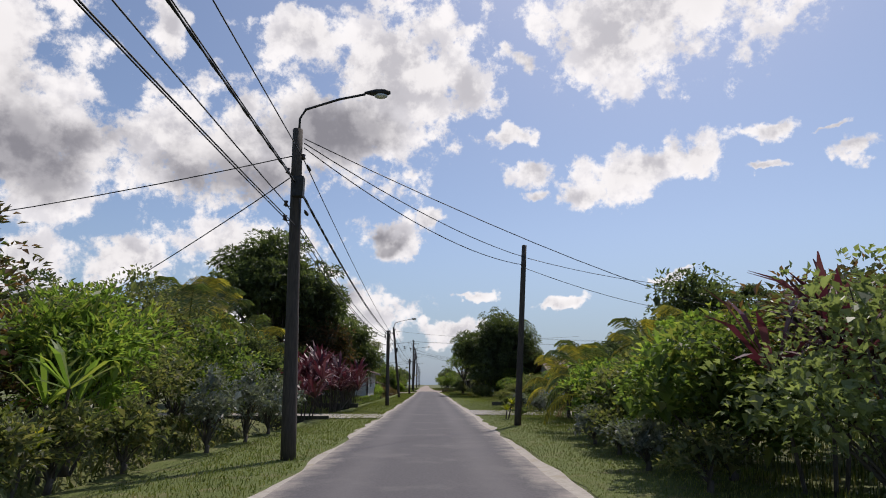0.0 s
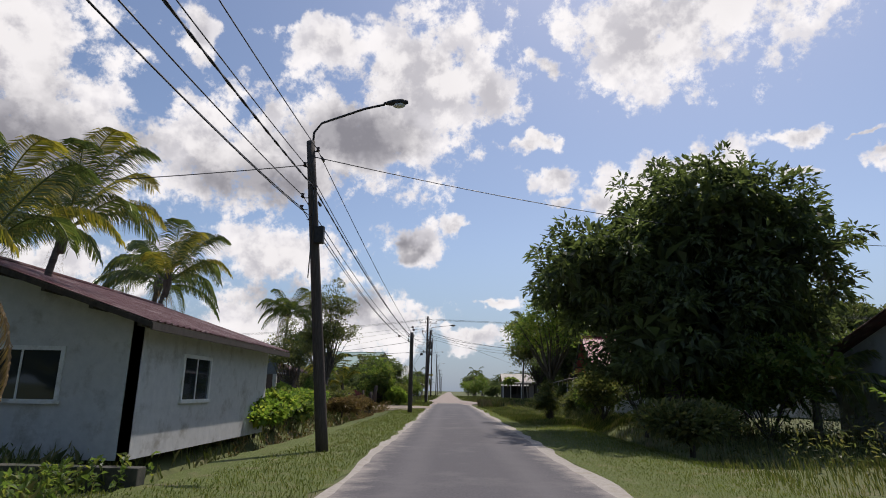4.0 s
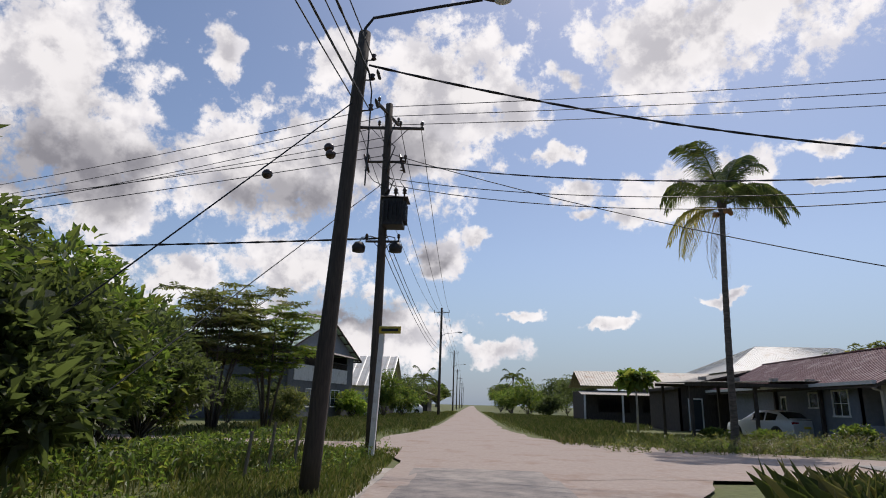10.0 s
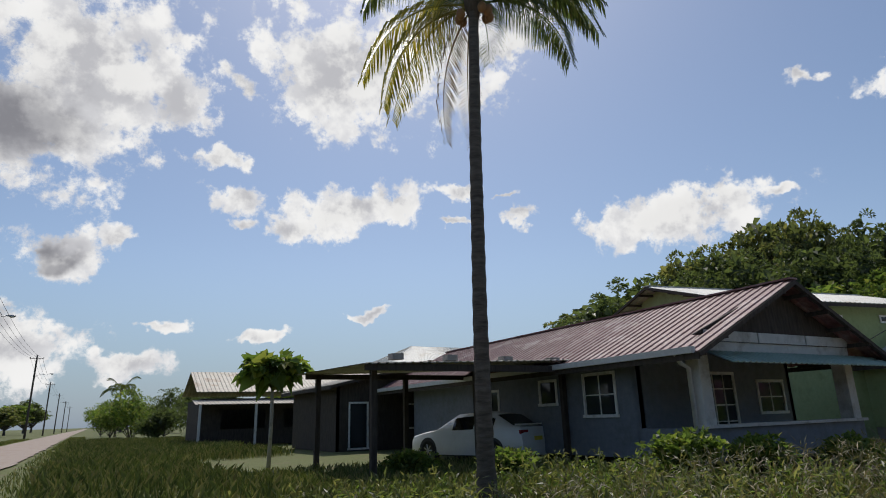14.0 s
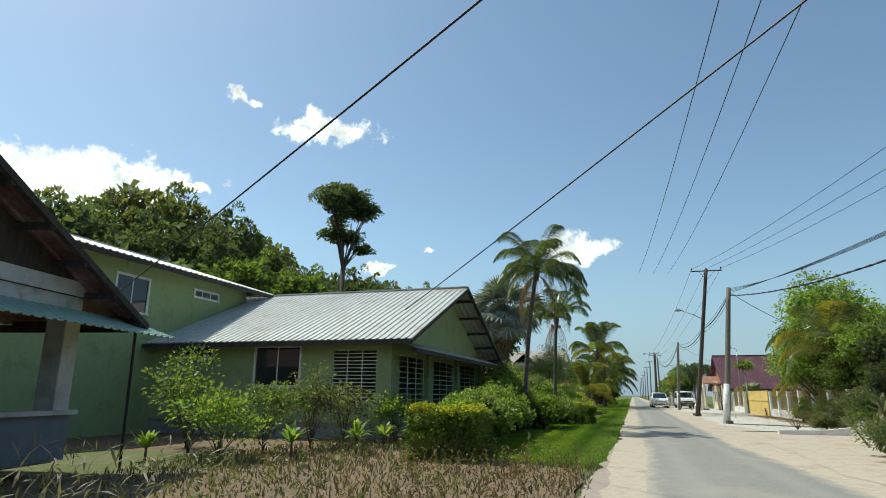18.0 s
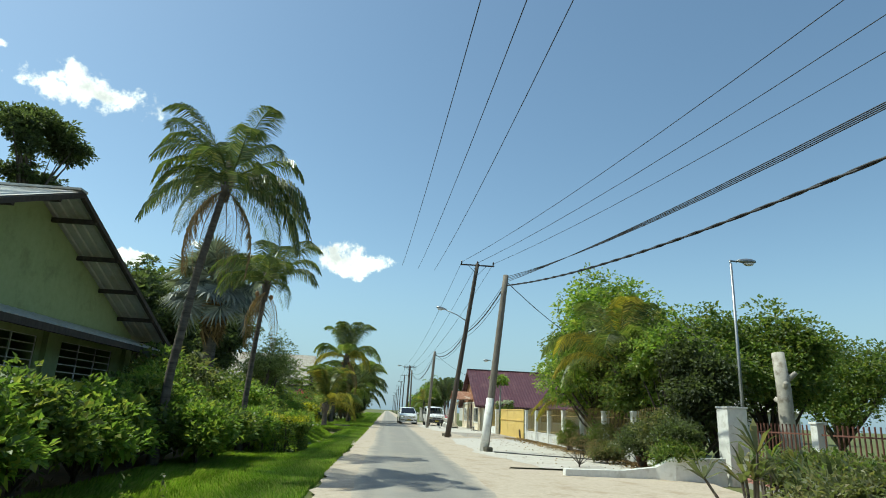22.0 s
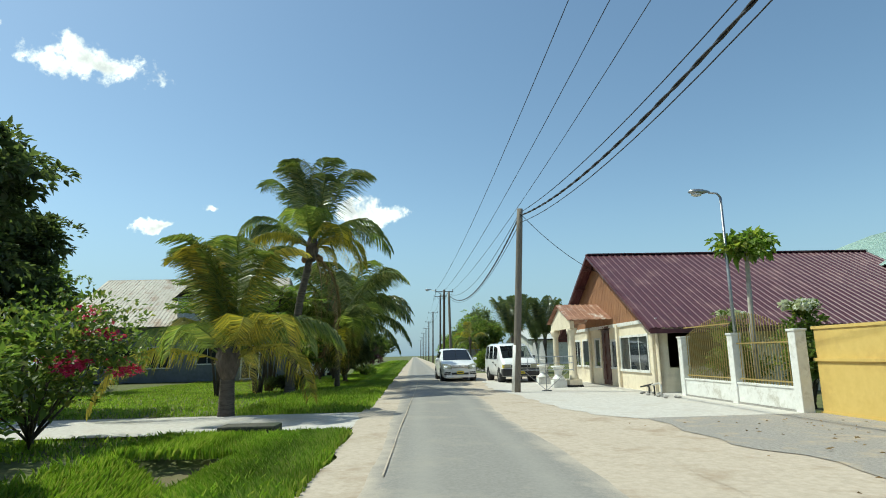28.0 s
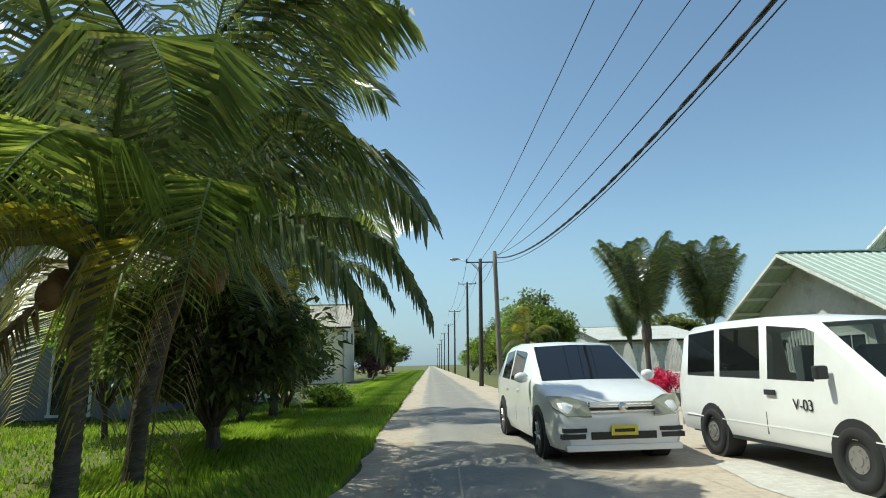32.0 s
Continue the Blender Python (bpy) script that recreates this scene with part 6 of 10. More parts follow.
for x in (5.38, 5.9):
    for z0, z1 in ((0.25, 0.85), (0.95, 1.55), (1.65, 2.05)):
        box(bm, x, x + 0.32, 0.0, 0.03, z0, z1)
part("door", bm, M_CARVED, mh, "carved dark red double door")
part("door_surround", boxbm(5.15, 6.45, -0.06, 0.03, 2.2, 2.3), M_CARVED, mh)
for x in (0.25, 3.75, 7.3, 10.55):
    part("pilaster", boxbm(x, x + 0.2, -0.1, 0.0, 0.0, 2.3, bevel=0.02), M_CREAM, mh)
part("fascia_band", boxbm(-0.05, 11.05, -0.06, -0.002, 2.22, 2.34), M_WHITEPAINT, mh)
cano = part("canopy", slope_bm((5.1, -1.75, 3.25), (5.1, -0.02, 3.25), (6.95, -1.75, 2.55), (6.95, -0.02, 2.55), 0.2, 0.02), M_RUSTCANOPY, mh, "rusting ribbed sheet of the porch canopy")
part("canopy", slope_bm((5.1, -0.02, 3.25), (5.1, -1.75, 3.25), (3.25, -0.02, 2.55), (3.25, -1.75, 2.55), 0.2, 0.02), M_RUSTCANOPY, mh)
bm = bmesh.new()
a = [bm.verts.new(v) for v in ((3.5, -1.62, 2.5), (6.7, -1.62, 2.5), (5.1, -1.62, 3.15))]
b = [bm.verts.new(v.co + Vector((0, 0.12, 0))) for v in a]
bm.faces.new(a), bm.faces.new(b[::-1])
for k in range(3):
    bm.faces.new((a[k], b[k], b[(k + 1) % 3], a[(k + 1) % 3]))
box(bm, 3.5, 6.7, -1.62, -1.45, 2.25, 2.5)
part("canopy_gable", bm, M_CREAM, mh)
for x in (3.75, 6.45):
    for y in (-1.5,):
        bm = bmesh.new()
        lathe(bm, [(0.16, 0.3), (0.16, 0.4), (0.13, 0.5), (0.115, 1.9), (0.13, 2.0), (0.19, 2.1), (0.21, 2.25)], 16, (x, y, 0))
        part("column", bm, M_CREAM, mh, "round cream porch column", smooth=True)
        part("column_foot", boxbm(x - 0.24, x + 0.24, y - 0.24, y + 0.24, 0.12, 0.32), M_CREAM, mh)
        part("column_plinth", boxbm(x - 0.27, x + 0.27, y - 0.27, y + 0.27, 0.0, 0.12), M_DARKMETAL, mh, "black painted plinth")
for x in (3.75, 6.45):
    bm = bmesh.new()
    lathe(bm, [(0.2, 0.3), (0.26, 0.35), (0.2, 0.42), (0.12, 0.5), (0.2, 0.75), (0.28, 0.8), (0.26, 0.84)], 12, (x, -2.1, 0))
    box(bm, x - 0.25, x + 0.25, -2.35, -1.85, 0.0, 0.3)
    part("planter", bm, M_WHITEPAINT, mh, "white moulded planter on a plinth")

# green tiled house further on
tg = gable_house("green_tile_house", bm_at(99.8, -13.0, 180), 8.4, 10.0, 2.75, 4.8, M_WHITEWALL, M_TILEROOF, "white house with a pale green tiled roof", 0.5, 1.1, {"front": [(1.5, 3.2, 0.8, 2.0, (2, 1)), (5, 6.4, 0.8, 2.0, (2, 1))], "right": [(2, 4, 0.9, 2, (2, 1))]}, trim=M_WHITEPAINT, pitch=0.3)
gable_house("green_tile_house", bm_at(103.0, -19.5, 180), 12.0, 10.0, 4.4, 7.6, M_WHITEWALL, M_TILEROOF, "taller white house with a pale green tiled roof", 0.5, 0.8, {"front": [(3, 4.6, 2.4, 3.6, (2, 1))]}, trim=M_WHITEPAINT, pitch=0.3)
hip_house("far_green_roof_house", bm_at(74.0, -31.0), 14, 12, 4.4, 7.2, 4, M_WHITEWALL, M_GREENROOF, "house with a pale green hipped roof behind", 0.7)
hip_house("pale_annex", bm_at(70.0, -34.0), 13, 9, 2.6, 4.2, 4, M_WHITEWALL, M_ZINC, "pale annex with a white metal roof", 0.6)
hip_house("yellow_bungalow", bm_at(22.0, -28.0), 14, 12, 2.9, 3.5, 4, M_CREAM, M_ZINC, "low cream bungalow with a flat pale roof", 1.0, [(2, 4, 1, 2.1), (8, 10, 1, 2.1)])
gable_house("far_white_shed", bm_at(124.0, -22.0, 0), 16, 8, 3.0, 4.4, M_WHITEWALL, M_ZINC, "long white-roofed shed behind shrubs", cat="shed")

# ---- fences, gates and street furniture ----
def rail_fence(name, p0, p1, h0, h1, z0, label, mat, spacing=0.12, arch=0.0, r=0.012, cat="fence panel", group="fence panels", spike=True):
    """A panel of upright bars between two points; h0-h1 bar heights, arch raises the middle."""
    p0, p1 = Vector(p0), Vector(p1)
    L = (p1 - p0).length
    t = thing(name, pose(p0.x, p0.y, 0, 0, 0, math.degrees(math.atan2(p1.y - p0.y, p1.x - p0.x))), label, cat, group)
    n = int(L / spacing)
    for k in range(1, n):
        x = L * k / n
        h = h0 + (h1 - h0) * k / n + arch * math.sin(math.pi * k / n) ** 1.0
        bm = bmesh.new()
        tube(bm, [(x, 0, z0), (x, 0, h - 0.06)], r, 5)
        if spike:
            tube(bm, [(x, 0, h - 0.06), (x, 0, h - 0.03), (x, 0, h)], [r, r * 1.5, 0.002], 5)
        part("bar", bm, mat, t)
    for z in (z0 + 0.08, max(z0 + 0.3, h0 - 0.25)):
        part("rail", boxbm(0, L, -0.015, 0.015, z - 0.015, z + 0.015), mat, t)
    return t


def fence_post(u, v, h, w=0.24, mat=None, label="square white painted fence post", group="white fence posts"):
    p = sb(u, v)
    t = thing("fence_post", pose(p.x, p.y, 0, 0, 0, math.degrees(B_ROT)), label, "post", group)
    part("shaft", boxbm(-w / 2, w / 2, -w / 2, w / 2, -0.1, h, bevel=0.015), mat or M_WHITEPAINT, t)
    part("cap", boxbm(-w / 2 - 0.02, w / 2 + 0.02, -w / 2 - 0.02, w / 2 + 0.02, h, h + 0.05, bevel=0.01), mat or M_WHITEPAINT, t)
    return t


def low_wall(u0, u1, v0, v1, h, mat, label, w=0.16, foot=None):
    a, b = sb(u0, v0), sb(u1, v1)
    L = (b - a).length
    t = thing("low_wall", pose(a.x, a.y, 0, 0, 0, math.degrees(math.atan2(b.y - a.y, b.x - a.x))), label, "wall")
    part("wall", boxbm(0, L, -w / 2, w / 2, 0.08, h, bevel=0.01), mat, t)
    part("foot", boxbm(0, L, -w / 2 - 0.02, w / 2 + 0.02, -0.1, 0.08), foot or M_CONCRETE, t, "dark stained foot of the wall")
    part("coping", boxbm(0, L, -w / 2 - 0.02, w / 2 + 0.02, h, h + 0.04), mat, t)
    return t


FV = -8.25
posts = [38.9, 41.6, 44.4, 47.1, 49.8, 52.4, 55.0, 57.4]
for u in posts:
    fence_post(u, FV, 1.62)
for a, b in zip(posts, posts[1:]):
    low_wall(a + 0.12, b - 0.12, FV, FV, 0.5, M_WHITEPAINT, "low white wall under the railings")
    p, q = sb(a + 0.12, FV), sb(b - 0.12, FV)
    rail_fence("railing", p, q, 1.68, 1.68, 0.54, "dull gold iron railings on the low white wall", M_IRONYEL, 0.125, 0.12)
for u in (65.15, 67.6, 70.4):
    fence_post(u, -7.85, 1.66)
for a, b, g0, g1 in ((65.27, 67.48, 1.9, 2.4), (67.72, 70.28, 2.4, 1.9)):
    low_wall(a, b, -7.85, -7.85, 0.5, M_WHITEPAINT, "low white wall under the railings")
    rail_fence("railing", sb(a, -7.85), sb(b, -7.85), g0 - 0.2, g1 - 0.2, 0.54, "tall dull gold iron railings that rise to a peak", M_IRONYEL, 0.11, 0.12)
# yellow sheet gate
gp = sb(57.6, -8.1)
yg = thing("sliding_gate", pose(gp.x, gp.y, 0, 0, 0, math.degrees(B_ROT)), "large ochre yellow sheet-metal gate", "gate")
for k in range(3):
    part("panel", boxbm(0.05 + k * 2.45, 2.45 + k * 2.45, -0.02, 0.02, 0.08, 1.68, bevel=0.008), M_YELLOW, yg)
part("rail", boxbm(0, 7.4, 0.02, 0.06, 1.05, 1.11), M_YELLOW, yg)
part("rail", boxbm(0, 7.4, -0.03, 0.04, 1.68, 1.74), M_YELLOW, yg)
part("rail", boxbm(0, 7.4, -0.03, 0.04, 0.02, 0.08), M_YELLOW, yg)
part("prop", boxbm(0.5, 0.58, 0.05, 0.12, 0.0, 0.9, m=pose(0, 0, 0, 0, 28, 0)), M_DARKWOOD, yg, "leaning wooden plank")
# gate post, red gate and pink wall
fence_post(36.2, -8.5, 1.75, 0.5, label="broad white painted gate post")
low_wall(22.0, 35.8, -8.7, -8.6, 0.52, M_PINKWALL, "faded pink low wall with flaking paint")
for a in range(5):
    rail_fence("railing", sb(22.2 + a * 2.72, -8.68), sb(24.8 + a * 2.72, -8.66), 1.5, 1.5, 0.56, "red-brown flat-bar railings on the pink wall", M_REDBROWN, 0.13, 0.0, 0.017, spike=False)
for u in (33.4, 30.6, 27.8):
    fence_post(u, -8.68, 1.45, 0.2, label="small white fence post with a lamp cap")
# low kerb wall in front of the vines
p = sb(36.3, -4.3)
kw = thing("kerb_wall", pose(p.x, p.y, 0, 0, 0, math.degrees(B_ROT)), "low chipped white wall at the drive's edge", "wall")
bm = bmesh.new()
pr = [(0.0, 0.0, 0.18), (0.0, -1.4, 0.2), (0.0, -2.2, 0.3), (-0.2, -2.6, 0.55), (-0.3, -3.8, 0.58)]
vs = []
for x, y, h in pr:
    vs.append([bm.verts.new(q) for q in ((x - 0.1, y, -0.05), (x + 0.12, y, -0.05), (x + 0.12, y, h), (x - 0.1, y, h))])
for a, b in zip(vs, vs[1:]):
    for k in range(4):
        bm.faces.new((a[k], a[(k + 1) % 4], b[(k + 1) % 4], b[k]))
bm.faces.new(vs[0][::-1]), bm.faces.new(vs[-1])
part("wall", bm, M_WHITEPAINT, kw)
# dead white trunk behind the gate
p = sb(37.7, -11.0)
dt = thing("dead_trunk", pose(p.x, p.y, 0), "bare pale dead tree trunk with lopped stubs", "tree trunk")
part("trunk", tubebm([(0, 0, -0.1), (0.05, 0, 1.2), (0.0, 0.05, 2.4), (0.15, 0.0, 3.4)], [0.26, 0.21, 0.19, 0.17], 9), M_PALEBARK, dt, smooth=True)
for a, z in ((0.5, 1.9), (2.4, 2.3), (3.9, 2.6)):
    part("stub", tubebm([(0, 0, z), (0.3 * math.cos(a), 0.3 * math.sin(a), z + 0.25)], [0.1, 0.06], 7), M_PALEBARK, dt, smooth=True)
# pole blocks: broken concrete round pole feet
for u, v, s in ((44.3, -3.75, 0.2), (56.9, -3.5, 0.26)):
    p = sb(u, v)
    t = thing("concrete_block", pose(p.x, p.y, 0, 0, 0, 12), "broken dark concrete block by the pole", "block", "concrete blocks")
    part("block", boxbm(-s, s, -s * 0.7, s * 0.7, -0.05, 0.2, bevel=0.05), M_MOSSY, t)
# folding display rack in front of the house
p = sb(74.2, -4.6)
rk = thing("wire_rack", pose(p.x, p.y, 0, 0, 0, math.degrees(B_ROT) + 70), "low grey steel wire display rack on a cross foot", "rack")
for z in (0.75, 0.98, 1.2):
    part("rail", tubebm([(-0.95, 0, z), (0.95, 0, z)], 0.014, 6), M_METAL, rk)
for x in np.linspace(-0.95, 0.95, 7):
    part("bar", tubebm([(float(x), 0, 0.7), (float(x), 0, 1.22)], 0.01, 5), M_METAL, rk)
for a in (-0.5, 0.5):
    part("brace", tubebm([(a * 1.6, 0, 0.75), (0, 0, 0.05)], 0.012, 5), M_METAL, rk)
part("foot", tubebm([(0, 0, 0.0), (0, 0, 0.75)], 0.02, 6), M_METAL, rk)
part("weight", boxbm(-0.16, 0.16, -0.16, 0.16, 0.0, 0.06, bevel=0.02), M_DARKMETAL, rk)
# white arched ornamental fence beyond the van
for k in range(9):
    a, b = sb(86.5 + k * 2.15, -7.3), sb(88.3 + k * 2.15, -7.3)
    rail_fence("arched_railing", a, b, 1.2, 1.2, 0.35, "white iron railings with a tall rounded arch", M_WHITEPAINT, 0.11, 0.85, 0.022, spike=False)
    low_wall(86.4 + k * 2.15, 88.45 + k * 2.15, -7.3, -7.3, 0.32, M_CONCRETE, "low grey plinth wall")
# small white monument block beside the yard
p = sb(110, -5.4)
t = thing("block_pillar", pose(p.x, p.y, 0), "grey rendered gate pillar beside the road", "pillar")
part("pillar", boxbm(-0.7, 0.7, -0.5, 0.5, 0, 1.7, bevel=0.03), M_CONCRETE, t)
part("cap", boxbm(-0.8, 0.8, -0.6, 0.6, 1.7, 1.82, bevel=0.02), M_CONCRETE, t)
# pipe stubs by the fence
p = sb(70.2, -7.0)
t = thing("water_pipes", pose(p.x, p.y, 0, 0, 0, math.degrees(B_ROT)), "bent rusty water pipes above the ground", "pipes")
for k, (x, h) in enumerate(((0.0, 0.35), (0.5, 0.3), (0.9, 0.25))):
    part("pipe", tubebm([(x, 0, -0.05), (x, 0, h), (x + 0.12, 0, h + 0.06), (x + 0.4, 0.1, h)], 0.025, 6), M_GUTTER if k == 0 else M_DARKMETAL, t, smooth=True)

# ---- things of the first street ----
def culvert(x0, x1, y0, y1, z, mat, label):
    t = thing("driveway_slab", pose(0, 0, 0), label, "driveway", "driveway slabs")
    bm = bmesh.new()
    n = 10
    for i in range(n):
        a, b = x0 + (x1 - x0) * i / n, x0 + (x1 - x0) * (i + 1) / n
        box(bm, a, b - 0.006, y0 + 0.05 * math.sin(3 * i), y1 + 0.05 * math.cos(2 * i), z - 0.25, z)
    part("slab", bm, mat, t)
    return t


culvert(-12.5, -2.2, 25.2, 28.6, 0.0, M_EDGE, "pale sandy driveway over the ditch")
culvert(-12.0, -3.7, 94.1, 100.0, 0.004, M_DRIVE, "wide sandy yard entrance over the ditch")
hd2 = thing("culvert_wall", pose(-5.5, 93.95, 0), "dark damp culvert mouth under the yard entrance", "wall", "culvert walls")
part("wall", boxbm(-2.0, 1.9, -0.1, 0.1, -0.95, -0.02, bevel=0.02), M_MOSSY, hd2)
culvert(1.9, 9.0, 28.5, 33.5, -0.004, M_GRAVEL, "grey gravel parking strip beside the lane")
hd1 = thing("culvert_wall", pose(-5.6, 24.75, 0), "dark mossy concrete culvert headwall", "wall", "culvert walls")
part("wall", boxbm(-2.6, 1.5, -0.12, 0.12, -0.9, 0.1, bevel=0.02), M_MOSSY, hd1)
for x, y, w in ((-6.6, 36.8, 2.2), (-7.4, 59.5, 2.5), (6.0, 41.4, 2.0)):
    t = thing("culvert_wall", pose(x, y, 0), "low weathered concrete culvert wall over the ditch", "wall", "culvert walls")
    part("wall", boxbm(-w, w, -0.12, 0.12, -0.8, 0.22, bevel=0.02), M_MOSSY, t)
# above-ground pool
M_POOL = surface("blue_pool_liner", (0.02, 0.09, 0.33), (0.04, 0.14, 0.46), 0.45, 6.0, 0.8, 0.05, 0.005)
pl = thing("above_ground_pool", pose(-13.3, 113.6, 0, 0, 0, 12), "blue rectangular above-ground swimming pool", "swimming pool")
for a, b, c, d in ((-2.3, 2.3, -1.3, -1.22), (-2.3, 2.3, 1.22, 1.3), (-2.3, -2.22, -1.22, 1.22), (2.22, 2.3, -1.22, 1.22)):
    part("side", boxbm(a, b, c, d, 0, 0.85, bevel=0.02), M_POOL, pl)
part("water", boxbm(-2.2, 2.2, -1.2, 1.2, 0.68, 0.7), glass_dark("pool_water", (0.05, 0.16, 0.25)), pl)
for k in range(7):
    part("stay", tubebm([(-2.3 + k * 0.766, -1.42, 0), (-2.3 + k * 0.766, -1.32, 0.88)], 0.025, 6), M_WHITEPAINT, pl)
part("top_rail", tubebm([(-2.33, -1.32, 0.88), (2.33, -1.32, 0.88)], 0.03, 6), M_WHITEPAINT, pl)
# board fence along the grey house yard
yf = thing("board_fence", pose(-9.8, 78.5, 0, 0, 0, 84), "low weathered board fence behind the ditch", "fence")
for k in range(44):
    part("board", boxbm(k * 0.2, k * 0.2 + 0.15, -0.015, 0.015, 0, 1.05 + 0.06 * math.sin(k * 2.3)), M_DARKWOOD, yf)
part("rail", boxbm(0, 8.8, 0.015, 0.05, 0.3, 0.38), M_DARKWOOD, yf)
part("rail", boxbm(0, 8.8, 0.015, 0.05, 0.8, 0.88), M_DARKWOOD, yf)
# timber posts of the yard entrance
for x, y, h in ((-7.2, 95.2, 1.3), (-6.7, 95.9, 1.2), (-8.2, 95.0, 1.1)):
    t = thing("timber_post", pose(x, y, 0), "rough dark timber post at the yard entrance", "post", "timber posts")
    part("shaft", tubebm([(0, 0, -0.1), (0.03, 0.02, h)], [0.11, 0.09], 8), M_WOODPOLE, t, smooth=True)
gt = thing("timber_gate", pose(-8.2, 95.0, 0, 0, 0, 11), "broken timber gate between rough posts", "gate")
for z in (0.42, 0.78):
    part("rail", boxbm(0.1, 0.95, -0.03, 0.03, z, z + 0.09), M_WOODPOLE, gt)
part("brace", tubebm([(1.5, 0.6, 1.05), (2.15, 0.75, 0.0)], 0.045, 6), M_WOODPOLE, gt)
t = thing("timber_post", pose(-7.6, 104.8, 0), "thick leaning stump beside the pool", "post", "timber posts")
part("shaft", tubebm([(0, 0, -0.1), (0.05, 0.02, 1.0), (0.15, 0.05, 1.7)], [0.2, 0.17, 0.14], 9), M_WOODPOLE, t, smooth=True)
# street sign at the junction
sg = thing("street_sign", pose(-3.82, 123.9, 0, 0, 2.5, 0), "white post with a yellow street name board", "street sign")
part("post", boxbm(-0.07, 0.07, -0.07, 0.07, -0.2, 3.3, bevel=0.01), M_WHITEPAINT, sg)
M_SIGNYEL = plain("yellow_sign_paint", (0.62, 0.44, 0.05), 0.5)
bd = part("board", boxbm(-0.05, 0.62, -0.1, -0.075, 3.1, 3.29, bevel=0.005), M_SIGNYEL, sg, "yellow street name board")
bd.matrix_basis = pose(0, 0, 0, 0, 0, -25)
br = part("lettering", boxbm(0.03, 0.55, -0.106, -0.1, 3.16, 3.23), M_DARKMETAL, sg, "dark bar of lettering")
br.matrix_basis = pose(0, 0, 0, 0, 0, -25)
# stakes in the junction grass
for x, y, h in ((-5.0, 119.6, 0.95), (-4.7, 120.2, 1.0), (-4.5, 121.4, 1.25), (-5.2, 119.0, 0.8)):
    t = thing("stake", pose(x, y, 0, 0, 4, 0), "thin grey wooden stake in the grass", "stake", "stakes")
    part("shaft", tubebm([(0, 0, -0.1), (0.02, 0.01, h)], [0.035, 0.03], 6), M_GREYPOLE, t)
# leaning T-shaped post by the sheds
tp_ = thing("t_post", pose(7.4, 117.6, 0), "leaning grey wooden T-shaped post", "post")
part("shaft", tubebm([(0, 0, -0.1), (-0.15, 0, 2.3)], [0.07, 0.06], 7), M_GREYPOLE, tp_)
part("bar", boxbm(-0.5, 0.25, -0.04, 0.04, 2.22, 2.3), M_GREYPOLE, tp_)
# dark roadside rocks of broken paving
r_ = np.random.default_rng(5)
for k in range(26):
    a = r_.uniform(0, 1)
    u, v = (94 + 12 * a, -5.6 + r_.normal() * 0.5) if k < 14 else (69.5 + 3 * r_.random(), -7.1 + r_.normal() * 0.15)
    p = sb(u, v)
    bm = bmesh.new()
    bmesh.ops.create_icosphere(bm, subdivisions=1, radius=0.16 if k < 14 else 0.07)
    for vv in bm.verts:
        vv.co = Vector((vv.co.x * r_.uniform(0.8, 1.3), vv.co.y * r_.uniform(0.7, 1.2), vv.co.z * 0.6))
    ob = new("stone", bm_mesh("stone", bm, M_CONCRETE))
    ob.matrix_world = pose(p.x, p.y, 0.07, 0, 0, r_.uniform(0, 360))
    tagged(ob, "broken grey stone lying beside the road", "stone", "loose stones")

# ---- vehicles ----
def car_paint(name, c, rough=0.25):
    m, nt, b = mat_base(name)
    nf = noise_tex(nt, 3.0, 4.0)
    col = ramp(nt, nf, [(0.3, tuple(0.93 * x for x in c)), (0.7, c)])
    nt.links.new(col, b.inputs["Base Color"])
    b.inputs["Roughness"].default_value = rough
    b.inputs["Coat Weight"].default_value = 0.5
    b.inputs["Coat Roughness"].default_value = 0.08
    return m


M_CARWHITE = car_paint("white_car_paint", (0.86, 0.86, 0.85))
M_CARSILVER = car_paint("silver_car_paint", (0.42, 0.43, 0.44))
M_TYRE = plain("tyre_rubber", (0.018, 0.018, 0.018), 0.85)
M_RIM = plain("alloy_rim", (0.45, 0.45, 0.46), 0.3, 0.9)
M_STEELRIM = plain("dull_steel_rim", (0.35, 0.34, 0.32), 0.5, 0.6)
M_TRIM = plain("black_plastic_trim", (0.03, 0.03, 0.032), 0.6)
M_LAMP = plain("clear_headlamp", (0.36, 0.36, 0.27), 0.08)
M_TAIL = plain("red_tail_lamp", (0.30, 0.01, 0.012), 0.15)
M_PLATE = plain("yellow_number_plate", (0.75, 0.62, 0.05), 0.5)
M_CHROME = plain("chrome_trim", (0.6, 0.6, 0.62), 0.15, 1.0)


